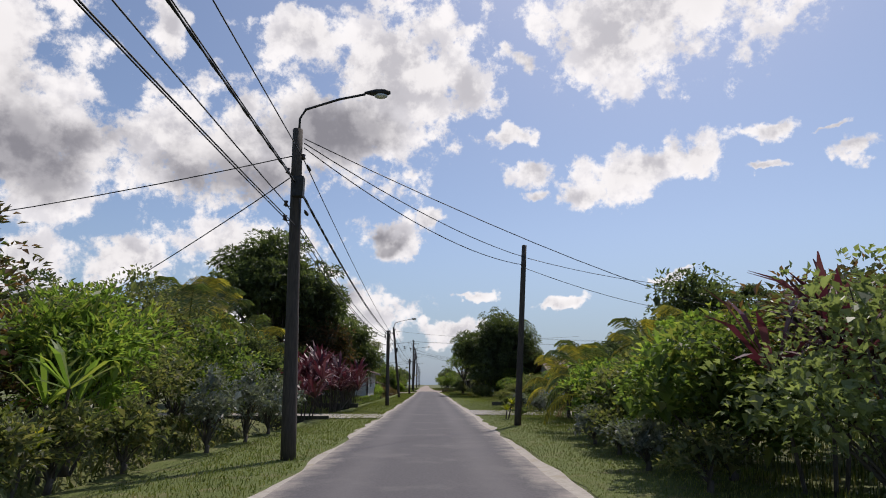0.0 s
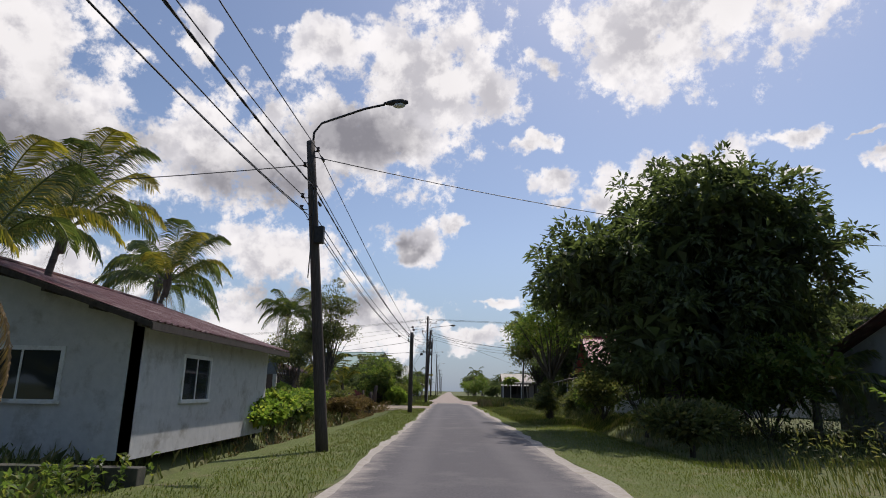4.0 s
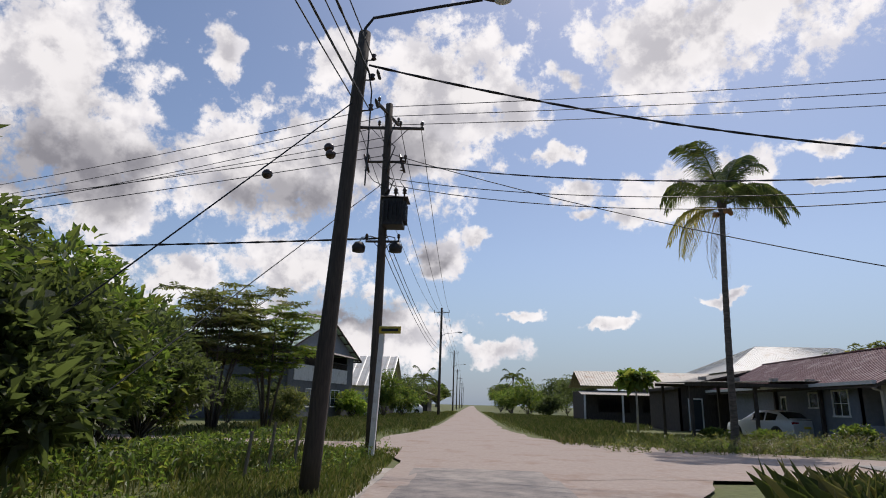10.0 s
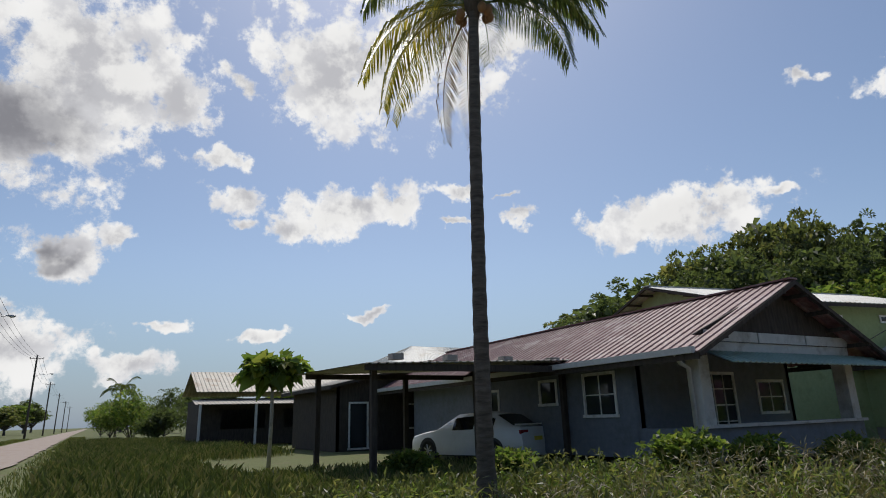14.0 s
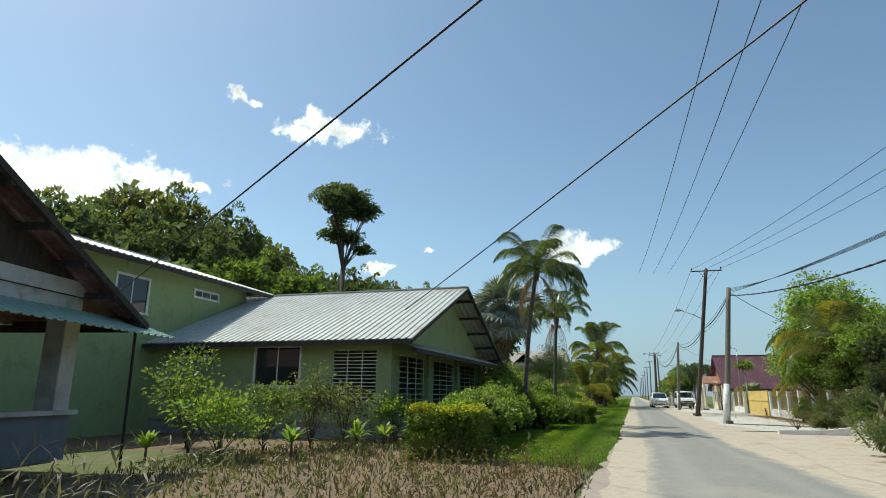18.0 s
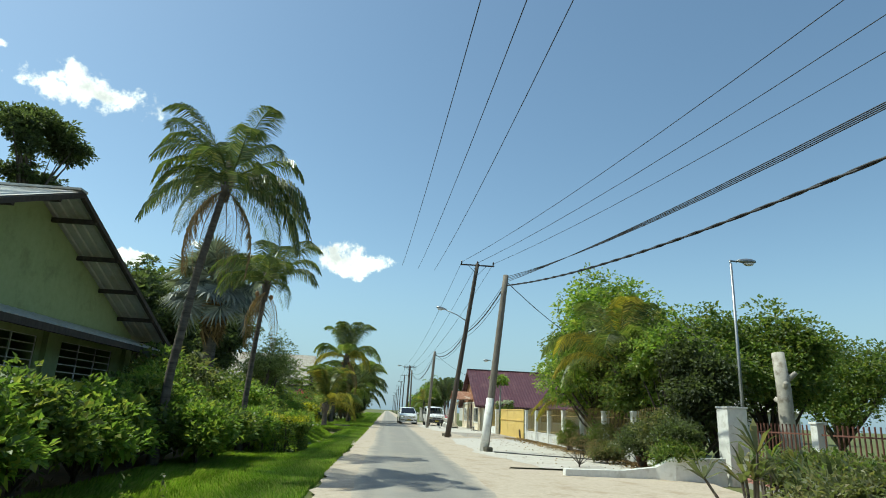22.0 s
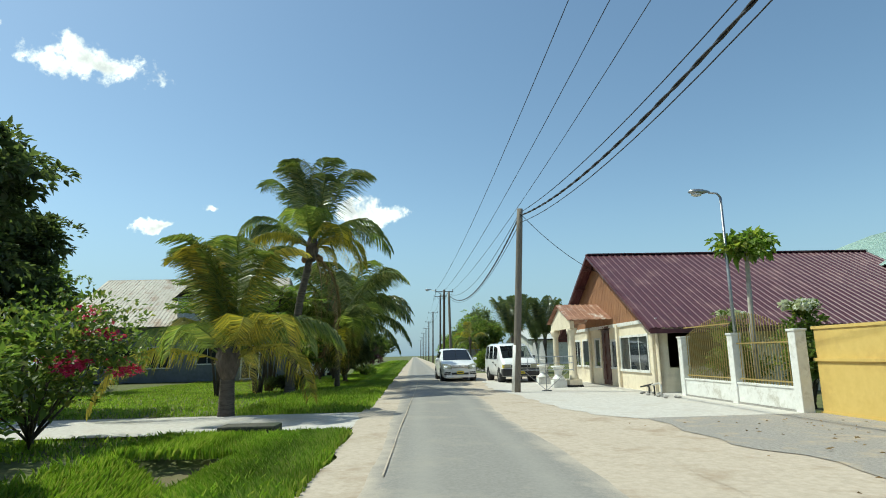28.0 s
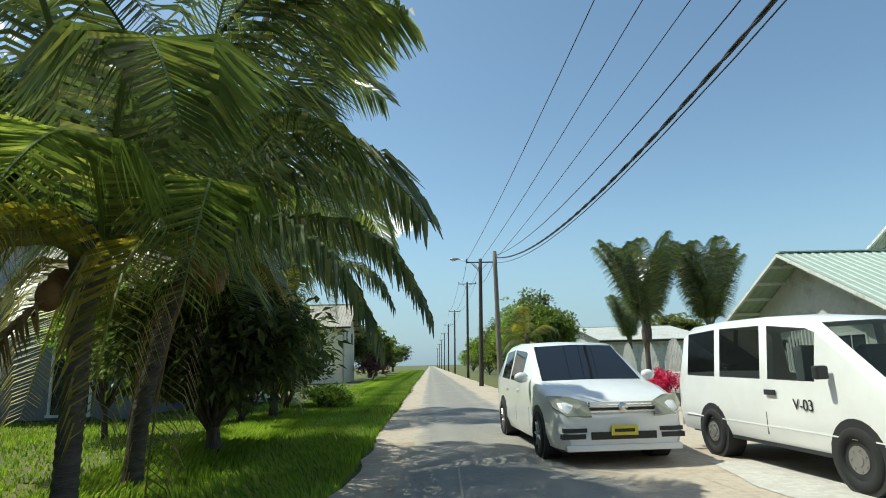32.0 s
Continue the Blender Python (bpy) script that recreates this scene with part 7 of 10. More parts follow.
def wheel(t, x, y, r, w, rim):
    bm = bmesh.new()
    n = 28
    prof = [(r * 0.62, -w / 2), (r * 0.9, -w / 2), (r * 0.985, -w / 2 + 0.025), (r, 0), (r * 0.985, w / 2 - 0.025), (r * 0.9, w / 2), (r * 0.62, w / 2)]
    rings = [[bm.verts.new((q * math.cos(2 * math.pi * k / n), s, q * math.sin(2 * math.pi * k / n))) for k in range(n)] for q, s in prof]
    for r0, r1 in zip(rings, rings[1:] + rings[:1]):
        for k in range(n):
            bm.faces.new((r0[k], r0[(k + 1) % n], r1[(k + 1) % n], r1[k]))
    wo = part("wheel", bm, M_TYRE, t, "black tyre", smooth=True)
    wo.location = (x, y, r)
    sg_ = 1 if y > 0 else -1
    bm = bmesh.new()
    tube(bm, [(0, sg_ * w * 0.2, 0), (0, sg_ * w * 0.3, 0)], r * 0.63, 24)
    tube(bm, [(0, sg_ * w * 0.3, 0), (0, sg_ * w * 0.46, 0)], r * 0.2, 10)
    if rim is M_STEELRIM:
        tube(bm, [(0, sg_ * w * 0.3, 0), (0, sg_ * w * 0.42, 0)], r * 0.42, 20)
    for k in range(7):
        a = 2 * math.pi * k / 7
        if rim is M_STEELRIM:
            tube(bm, [(r * 0.32 * math.cos(a), sg_ * w * 0.4, r * 0.32 * math.sin(a)), (r * 0.32 * math.cos(a), sg_ * w * 0.47, r * 0.32 * math.sin(a))], r * 0.05, 6)
            continue
        tube(bm, [(r * 0.15 * math.cos(a), sg_ * w * 0.42, r * 0.15 * math.sin(a)), (r * 0.6 * math.cos(a), sg_ * w * 0.36, r * 0.6 * math.sin(a))], r * 0.075, 5)
    part("rim", bm, rim, wo, smooth=False)
    return wo


def car(name, m, label, paint, st, w, wheels, wr, glass_from, glass_to, side_cols, rim, front="mpv", lower=0.2, cat="car"):
    """A car facing -x from its nose at x=0. st: stations (x, belt z, top z, width factor, roof width factor)."""
    t = thing(name, m, label, cat)
    cols = []
    for x, zb, zt, f, rf in st:
        hw = w / 2 * f
        flat = zt - zb < 0.12
        rows = [(hw * 0.93, lower), (hw, lower + 0.16), (hw, zb * 0.62), (hw * 0.985, zb - 0.02)]
        if flat:
            rows += [(hw * 0.955, zb + (zt - zb) * 0.4), (hw * 0.84, zt - 0.012), (0.0, zt)]
        else:
            rows += [(hw * rf * 1.04, zt - 0.13), (hw * rf * 0.9, zt - 0.025), (0.0, zt)]
        cols.append([(x, y, z) for y, z in rows])
    groups = {"body": [], "windscreen": [], "rear_window": []}
    for i in range(len(cols) - 1):
        for s in (1, -1):
            for k in range(6):
                a, b, c, d = cols[i][k], cols[i + 1][k], cols[i + 1][k + 1], cols[i][k + 1]
                q = [(p[0], p[1] * s, p[2]) for p in (a, b, c, d)]
                key = "body"
                if i == glass_from and k == 5:
                    key = "windscreen"
                elif i == glass_to and k == 5:
                    key = "rear_window"
                elif k == 3 and i in side_cols:
                    key = "side_window_%d_%d" % (i, s)
                groups.setdefault(key, []).append(q)
    for s, i in ((1, 0), (-1, -1)):
        c = cols[i]
        for k in range(6):
            groups["body"].append([(c[k][0], c[k][1], c[k][2]), (c[k + 1][0], c[k + 1][1], c[k + 1][2]), (c[k + 1][0], -c[k + 1][1], c[k + 1][2]), (c[k][0], -c[k][1], c[k][2])])
    for key, qs in groups.items():
        if not qs:
            continue
        bm = bmesh.new()
        for q in qs:
            vs = [bm.verts.new(p) for p in q]
            try:
                bm.faces.new(vs)
            except ValueError:
                pass
        bmesh.ops.remove_doubles(bm, verts=bm.verts[:], dist=0.0015)
        if key == "body":
            bmesh.ops.recalc_face_normals(bm, faces=bm.faces)
            part("body", bm, paint, t, smooth=True)
        else:
            nm = "side_window" if key.startswith("side") else key
            me = bm_mesh(nm, bm, M_CARGLASS, True)
            part(nm, me, parent=t, label="dark tinted glass")
    body = [o for o in t.children if o.name.startswith("body")][0]
    mod_es = body.modifiers.new("edge", "EDGE_SPLIT")
    mod_es.split_angle = radians(48)
    for wx in wheels:
        for s in (1, -1):
            wheel(t, wx, s * (w / 2 - 0.075), wr, 0.2, rim)
            bm = bmesh.new()
            tube(bm, [(wx, s * (w / 2 - 0.25), wr + 0.02), (wx, s * (w / 2 + 0.003), wr + 0.02)], wr * 1.17, 24)
            part("wheel_arch", bm, M_TRIM, t)
    part("underside", boxbm(st[0][0] + 0.2, st[-1][0] - 0.2, -w / 2 + 0.12, w / 2 - 0.12, lower - 0.03, lower + 0.05), M_TRIM, t)
    return t


IPS = [(0.0, 0.60, 0.66, 0.80, 1), (0.10, 0.70, 0.76, 0.90, 1), (0.35, 0.80, 0.87, 0.97, 1), (0.75, 0.90, 0.97, 1.0, 1), (1.15, 0.97, 1.04, 1.0, 1), (2.05, 1.02, 1.57, 1.0, 0.80), (2.15, 1.02, 1.60, 1.0, 0.80), (2.95, 1.04, 1.65, 1.0, 0.80), (3.05, 1.04, 1.65, 1.0, 0.80), (3.85, 1.06, 1.62, 0.99, 0.79), (4.0, 1.06, 1.61, 0.99, 0.79), (4.35, 1.07, 1.54, 0.97, 0.77), (4.62, 1.02, 1.12, 0.93, 1), (4.66, 0.6, 0.64, 0.9, 1)]
cpos = sb(83.33, -2.3)
mpv = car("white_mpv", pose(cpos.x, cpos.y, 0.04, 0, 0, math.degrees(B_ROT) + 3), "white people carrier with tinted windows on the road", M_CARWHITE, IPS, 1.76, (0.92, 3.74), 0.32, 4, 11, (5, 6, 8, 10), M_RIM)
for s in (1, -1):
    bm = bmesh.new()
    vs = [bm.verts.new(p) for p in ((-0.015, s * 0.40, 0.60), (0.03, s * 0.70, 0.60), (0.20, s * 0.84, 0.71), (0.40, s * 0.87, 0.84), (0.25, s * 0.62, 0.83), (0.09, s * 0.42, 0.765))]
    bm.faces.new(vs)
    ex = bmesh.ops.extrude_face_region(bm, geom=bm.faces[:])
    for v in [g_ for g_ in ex["geom"] if isinstance(g_, bmesh.types.BMVert)]:
        v.co += Vector((-0.03, s * 0.012, 0.022))
    part("headlamp", bm, M_LAMP, mpv, "clear swept-back headlamp")
    part("fog_vent", boxbm(-0.012, 0.12, s * 0.62 - 0.15, s * 0.62 + 0.15, 0.42, 0.47), M_TRIM, mpv)
    part("fog_vent", boxbm(-0.012, 0.12, s * 0.64 - 0.15, s * 0.64 + 0.15, 0.34, 0.40), M_TRIM, mpv)
    bm = bmesh.new()
    bmesh.ops.create_uvsphere(bm, u_segments=10, v_segments=7, radius=0.1)
    for v in bm.verts:
        v.co = Vector((1.45 + v.co.x * 0.7, s * 0.98 + v.co.y * 1.1, 1.08 + v.co.z * 0.8))
    part("mirror", bm, M_CARWHITE, mpv, smooth=True)
for k in range(4):
    part("grille_bar", boxbm(-0.03, 0.06, -0.42, 0.42, 0.66 + k * 0.034, 0.682 + k * 0.034), M_CHROME if k != 1 else M_TRIM, mpv)
bm = bmesh.new()
lathe(bm, [(0.055, 0), (0.06, 0.012), (0.02, 0.02)], 14)
bd_ = part("badge", bm, M_CHROME, mpv)
bd_.matrix_basis = pose(-0.035, 0, 0.72, 0, -90, 0)
part("lower_intake", boxbm(-0.02, 0.1, -0.42, 0.42, 0.33, 0.42), M_TRIM, mpv)
part("bumper_lip", boxbm(-0.035, 0.3, -0.74, 0.74, 0.19, 0.27, bevel=0.02), M_CARWHITE, mpv)
part("number_plate", boxbm(-0.05, -0.03, -0.17, 0.17, 0.38, 0.5), M_PLATE, mpv)
part("plate_bar", boxbm(-0.054, -0.05, -0.13, 0.13, 0.42, 0.46), M_DARKMETAL, mpv)

VANST = [(0.0, 0.72, 0.78, 0.88, 1), (0.08, 0.84, 0.90, 0.95, 1), (0.35, 0.95, 1.02, 0.99, 1), (0.55, 1.02, 1.10, 1.0, 1), (1.35, 1.05, 1.68, 1.0, 0.86), (1.48, 1.05, 1.73, 1.0, 0.86), (2.15, 1.06, 1.80, 1.0, 0.87), (2.3, 1.06, 1.81, 1.0, 0.87), (3.2, 1.07, 1.82, 1.0, 0.87), (3.33, 1.07, 1.82, 1.0, 0.87), (4.1, 1.08, 1.79, 0.99, 0.86), (4.28, 1.08, 1.74, 0.98, 0.85), (4.42, 1.0, 1.1, 0.96, 1), (4.44, 0.5, 0.55, 0.94, 1)]
vp = sb(80.65, -4.86)
van = car("white_van", pose(vp.x, vp.y, 0.04, 0, 0, math.degrees(B_ROT) + 4), "white delivery van parked on the forecourt", M_CARWHITE, VANST, 1.68, (0.85, 3.45), 0.31, 3, 11, (4, 5, 7, 9), M_STEELRIM, lower=0.28, cat="van")
part("bumper", boxbm(-0.1, 0.35, -0.84, 0.84, 0.3, 0.62, bevel=0.04), M_TRIM, van, "dark grey plastic bumper")
for s in (1, -1):
    part("headlamp", boxbm(-0.05, 0.1, s * 0.62 - 0.15, s * 0.62 + 0.15, 0.66, 0.82, bevel=0.015), M_LAMP, van)
    part("indicator", boxbm(-0.03, 0.1, s * 0.81 - 0.05, s * 0.81 + 0.03, 0.66, 0.8), M_PLATE, van)
    part("mirror", boxbm(1.08, 1.16, s * 0.92 - 0.07, s * 0.92 + 0.07, 1.06, 1.2, bevel=0.025), M_TRIM, van)
part("grille", boxbm(-0.035, 0.1, -0.44, 0.44, 0.66, 0.78), M_TRIM, van)
part("number_plate", boxbm(-0.115, -0.1, -0.17, 0.17, 0.4, 0.51), M_PLATE, van)
part("plate_bar", boxbm(-0.12, -0.115, -0.13, 0.13, 0.44, 0.48), M_DARKMETAL, van)
part("door_handle", boxbm(2.0, 2.2, -0.86, -0.845, 0.86, 0.92), M_TRIM, van)
part("door_handle", boxbm(2.0, 2.2, 0.845, 0.86, 0.86, 0.92), M_TRIM, van)
M_VANGLASS = plain("clear_van_glass", (0.05, 0.06, 0.06), 0.05)
vt_ = M_VANGLASS.node_tree
vo_ = [n for n in vt_.nodes if n.type == "OUTPUT_MATERIAL"][0]
vb_ = [n for n in vt_.nodes if n.type == "BSDF_PRINCIPLED"][0]
vx_, vc_ = vt_.nodes.new("ShaderNodeMixShader"), vt_.nodes.new("ShaderNodeBsdfTransparent")
vx_.inputs[0].default_value = 0.82
vc_.inputs[0].default_value = (0.75, 0.8, 0.78, 1)
vt_.links.new(vb_.outputs[0], vx_.inputs[1])
vt_.links.new(vc_.outputs[0], vx_.inputs[2])
vt_.links.new(vx_.outputs[0], vo_.inputs[0])
M_SEATCLOTH = plain("dark_seat_cloth", (0.14, 0.15, 0.16), 0.9)
for s in (1, -1):
    part("seat", boxbm(1.75, 1.92, s * 0.4 - 0.24, s * 0.4 + 0.24, 0.6, 1.42, bevel=0.06), M_SEATCLOTH, van)
part("dashboard", boxbm(0.75, 1.15, -0.74, 0.74, 0.8, 1.04, bevel=0.05), M_TRIM, van)
part("load_floor", boxbm(0.6, 4.2, -0.78, 0.78, 0.55, 0.6), M_SEATCLOTH, van)
for o in van.children:
    if o.name.startswith(("side_window", "windscreen")):
        o.data.materials.clear()
        o.data.materials.append(M_VANGLASS)
M_SEAM = plain("dark_panel_gap", (0.09, 0.09, 0.09), 0.8)
for s in (1, -1):
    for x in (1.02, 2.22, 3.27):
        part("door_gap", boxbm(x, x + 0.012, s * 0.839 - 0.004, s * 0.839 + 0.004, 0.4 if x > 1.1 else 0.66, 0.66), M_SEAM, van)
    part("side_crease", boxbm(0.4, 4.2, s * 0.838 - 0.006, s * 0.838 + 0.006, 0.49, 0.505), M_CARWHITE, van)
    part("sill_strip", boxbm(1.25, 3.05, s * 0.80 - 0.012, s * 0.80 + 0.012, 0.27, 0.31), M_TRIM, van)
    for x in (1.5, 2.5, 3.45):
        part("door_gap", boxbm(x, x + 0.01, s * 0.878 - 0.004, s * 0.878 + 0.004, 0.38, 0.64), M_SEAM, mpv)
    for x in (2.28, 3.2):
        part("door_handle", boxbm(x, x + 0.17, s * 0.876 - 0.012, s * 0.876 + 0.012, 0.84, 0.875, bevel=0.006), M_CARWHITE, mpv)
tx = bpy.data.curves.new("lettering", "FONT")
tx.body, tx.size, tx.extrude, tx.align_x = "V-03", 0.17, 0.002, "CENTER"
lt = new("lettering", tx)
lt.data.materials.append(M_DARKMETAL)
lt.parent = van
lt.matrix_basis = Matrix.Translation((1.55, 0.846, 0.72)) @ pose(0, 0, 0, 90, 0, 180)

SEDAN = [(0.0, 0.62, 0.66, 0.85, 1), (0.15, 0.74, 0.79, 0.93, 1), (0.6, 0.82, 0.88, 0.99, 1), (1.2, 0.9, 0.96, 1.0, 1), (1.9, 0.95, 1.38, 1.0, 0.76), (2.0, 0.95, 1.42, 1.0, 0.76), (2.75, 0.97, 1.47, 1.0, 0.76), (2.85, 0.97, 1.47, 1.0, 0.76), (3.5, 0.99, 1.38, 0.99, 0.75), (4.15, 1.0, 1.06, 0.96, 1), (4.45, 0.96, 1.0, 0.92, 1), (4.5, 0.6, 0.64, 0.9, 1)]
sed = car("white_sedan", pose(12.9, 142.6, 0.02, 0, 0, -72), "white saloon car parked under the carport", M_CARWHITE, SEDAN, 1.75, (0.85, 3.5), 0.32, 3, 8, (4, 5, 7), M_RIM)
for s in (1, -1):
    part("tail_lamp", boxbm(4.3, 4.47, s * 0.62 - 0.18, s * 0.62 + 0.18, 0.8, 0.92, bevel=0.01), M_TAIL, sed)
part("number_plate", boxbm(4.5, 4.515, -0.2, 0.2, 0.62, 0.73), M_PLATE, sed)
part("spoiler", boxbm(4.2, 4.42, -0.7, 0.7, 1.05, 1.09), M_CARWHITE, sed)
sed2 = car("silver_sedan", pose(11.75, 41.6, -0.02, 0, 0, 184), "silver saloon car parked in a driveway", M_CARSILVER, SEDAN, 1.75, (0.85, 3.5), 0.32, 3, 8, (4, 5, 7), M_RIM)
hb = car("white_hatchback", pose(-11.5, 181.0, 0.0, 0, 0, 35), "small white hatchback parked on the grass", M_CARWHITE, SEDAN[:9] + [(4.0, 0.95, 1.0, 0.95, 1), (4.05, 0.6, 0.64, 0.92, 1)], 1.7, (0.8, 3.2), 0.31, 3, 8, (4, 5, 7), M_RIM)

# a hose lying on the forecourt
hs_pts = [sb(43.7, -3.9, 0.065), sb(43.2, -4.7, 0.065), sb(42.7, -5.6, 0.065), sb(42.2, -6.6, 0.065), sb(41.4, -7.5, 0.075)]
hs = new("hose", bm_mesh("hose", tubebm(hs_pts, 0.018, 6), M_CABLE, True))
tagged(hs, "thin black hose lying across the forecourt", "hose")

# ---- trees and shrubs ----
def blob_set(r, h, base, n, seed, flat=0.75):
    """Ellipsoids that make an uneven crown of radius r from height base to h."""
    q = np.random.default_rng(seed)
    mid, half = (base + h) / 2, (h - base) / 2
    out = [(0, 0, mid, r * 0.62, r * 0.62, half * 0.8)]
    for k in range(n):
        a = 2 * math.pi * k / n + q.uniform(-0.3, 0.3)
        d = r * q.uniform(0.45, 0.68)
        s = r * q.uniform(0.34, 0.5)
        out.append((d * math.cos(a), d * math.sin(a), mid + half * q.uniform(-0.45, 0.5), s, s, min(s * flat, half * 0.6)))
    out.append((q.uniform(-0.2, 0.2) * r, q.uniform(-0.2, 0.2) * r, h - half * 0.4, r * 0.42, r * 0.42, half * 0.4))
    return out


def crown_tree(name, x, y, r, h, base, mat, label, leaves=5000, leaf=(0.34, 0.13), tr=0.22, seed=1, n=7, category="tree", bark=None, droop=0.25, clump=14, spread=0.25, shell=0.6, group="", core=1.9):
    return tree(name, x, y, blob_set(r, h, base, n, seed), tr, max(0.5, base * 0.8), leaves, leaf, mat, label, bark, (0.1, 0.05), seed, category, droop, clump, spread, shell, group=group, core=core)


def bush(x, y, r, h, mat, label, leaves=1500, leaf=(0.16, 0.07), seed=1, name="shrub", category="shrub", n=5, spread=0.13, base=0.15, group="", clump=10, droop=0.0, tr=0.04, core=1.9):
    return tree(name, x, y, blob_set(r, h, base, n, seed), tr, 0.25, leaves, leaf, mat, label, M_BARK, (0, 0), seed, category, droop, clump, spread, 0.45, group=group, core=core)


def rosette(x, y, h, mat, label, n=26, seed=1, width=0.12, z=0.0, name="strap_leaf_plant", group="", stems=1, category="plant"):
    """A plant of long arching strap leaves on short stems."""
    r = np.random.default_rng(seed)
    t = thing(name, pose(x, y, z), label, category, group)
    co = []
    for s in range(stems):
        bx, by = (0, 0) if stems == 1 else r.normal(size=2) * 0.22 * h
        top = h * (0.35 if stems == 1 else r.uniform(0.35, 0.75))
        part("stem", tubebm([(bx * 0.5, by * 0.5, -0.05), (bx, by, top)], [0.03, 0.022], 5), M_BARK, t)
        m = n // stems
        a = r.uniform(0, 6.28, m)
        el = r.uniform(0.2, 1.25, m)
        ln = h * r.uniform(0.45, 0.75, m)
        d = np.stack([np.cos(a) * np.cos(el), np.sin(a) * np.cos(el), np.sin(el)], 1)
        sd = np.stack([-np.sin(a), np.cos(a), 0 * a], 1) * width * 0.5
        b0 = np.array([bx, by, top - 0.03]) + 0 * d
        m1 = b0 + d * (ln * 0.5)[:, None]
        m2 = m1 + (d * 0.75 - np.array([0, 0, 0.35])) * (ln * 0.4)[:, None]
        co.append(np.stack([b0 - sd * 0.4, b0 + sd * 0.4, m1 + sd, m1 - sd], 1))
        co.append(np.stack([m1 - sd, m1 + sd, m2 + sd * 0.15, m2 - sd * 0.15], 1))
    part("leaves", quads_mesh("leaves", np.concatenate(co), mat), parent=t)
    return t


def fan_palm(x, y, top, n, fan, mat, label, trunk=0.25, seed=1, dry=0, name="fan_palm", stalk=1.0):
    """A palm with round pleated fan leaves on stalks."""
    r = np.random.default_rng(seed)
    t = thing(name, pose(x, y, 0), label, "palm tree")
    bm = bmesh.new()
    palm_trunk(bm, [(0, 0, -0.1), (0.05, 0, top * 0.5), (0.0, 0.05, top)], trunk, trunk * 0.7)
    part("trunk", bm, M_PALMBARK, t, smooth=True)
    seg = 26
    an = np.linspace(-2.2, 2.2, seg)
    co = []
    for k in range(seg - 1):
        a, b = an[k], an[k + 1]
        mm = (a + b) / 2
        f = fan * (0.8 + 0.2 * math.cos(mm * 0.6))
        z0 = 0.03 if k % 2 else -0.03
        co.append([(0, 0, 0), (0.55 * f * math.cos(a), 0.55 * f * math.sin(a), z0), (f * math.cos(mm), f * math.sin(mm), -0.22 * f), (0.55 * f * math.cos(b), 0.55 * f * math.sin(b), -z0)])
    fm = quads_mesh("fan", np.array(co), mat)
    fd = quads_mesh("dead_fan", np.array(co) * np.array([1, 0.6, 1.8]), L_DRY)
    for k in range(n):
        el = 82 - 118 * (k / n) ** 0.9 + r.uniform(-8, 8)
        reach = stalk * r.uniform(0.75, 1.2)
        az_ = k * 137.5
        m = Matrix.Translation((0, 0, top)) @ pose(0, 0, 0, 0, 0, az_) @ pose(0, 0, 0, 0, -el, 0)
        bm = bmesh.new()
        tube(bm, [(0.05, 0, 0), (reach * 0.5, 0, 0.06), (reach, 0, 0.0)], [0.04, 0.03, 0.02], 5)
        st_ = part("stalk", bm, mat, t)
        st_.matrix_basis = m
        f = part("fan", fm, parent=st_)
        f.matrix_basis = pose(reach, 0, 0, r.uniform(-35, 35), r.uniform(0, 45), r.uniform(-15, 15)) @ Matrix.Diagonal((*([r.uniform(0.85, 1.1)] * 3), 1))
    for k in range(dry):
        m = Matrix.Translation((0, 0, top - 0.3 - 0.12 * (k % 9))) @ pose(0, 0, 0, 0, 0, k * 51.0) @ pose(0, 0, 0, 0, r.uniform(62, 84), 0)
        f = part("dead_fan", fd, parent=t, label="grey-brown hanging dead fan")
        f.matrix_basis = m @ pose(0.5, 0, 0)
    return t


# street A, left side
for k, (x, y, r, h, mat, lf) in enumerate((
        (-6.6, 7.0, 1.7, 3.4, L_MID, (0.13, 0.06)), (-8.6, 10.5, 2.4, 4.6, L_RUST, (0.2, 0.08)), (-6.0, 10.4, 1.3, 3.0, L_LIGHT, (0.2, 0.05)),
        (-7.2, 14.0, 2.0, 3.9, L_OLIVE, (0.13, 0.06)), (-6.0, 16.8, 1.5, 3.1, L_MID, (0.14, 0.06)), (-8.6, 18.5, 2.2, 4.2, L_OLIVE, (0.15, 0.07)),
        (-6.1, 20.6, 1.5, 2.9, L_DARK, (0.18, 0.08)), (-9.5, 23.0, 2.1, 3.9, L_MID, (0.16, 0.07)), (-12.5, 13.0, 2.8, 4.8, L_DARK, (0.2, 0.09)), (-12.0, 19.0, 2.6, 4.6, L_DARK, (0.2, 0.09)), (-11.0, 30.5, 2.6, 4.4, L_DARK, (0.2, 0.09)), (-13.5, 36.0, 3.2, 5.4, L_DARK, (0.22, 0.1)), (-8.2, 38.5, 2.0, 3.6, L_DARK, (0.2, 0.09)), (-14.5, 26.0, 3.0, 5.6, L_MID, (0.22, 0.1)), (-8.4, 50.2, 1.6, 2.7, L_DARK, (0.18, 0.08)), (-7.6, 53.4, 1.2, 1.7, L_OLIVE, (0.15, 0.07)))):
    bush(x, y, r, h, mat, "tall dense roadside shrub with mixed green leaves", 2600, lf, 20 + k, n=7, spread=0.2, group="roadside shrubs", tr=0.07)
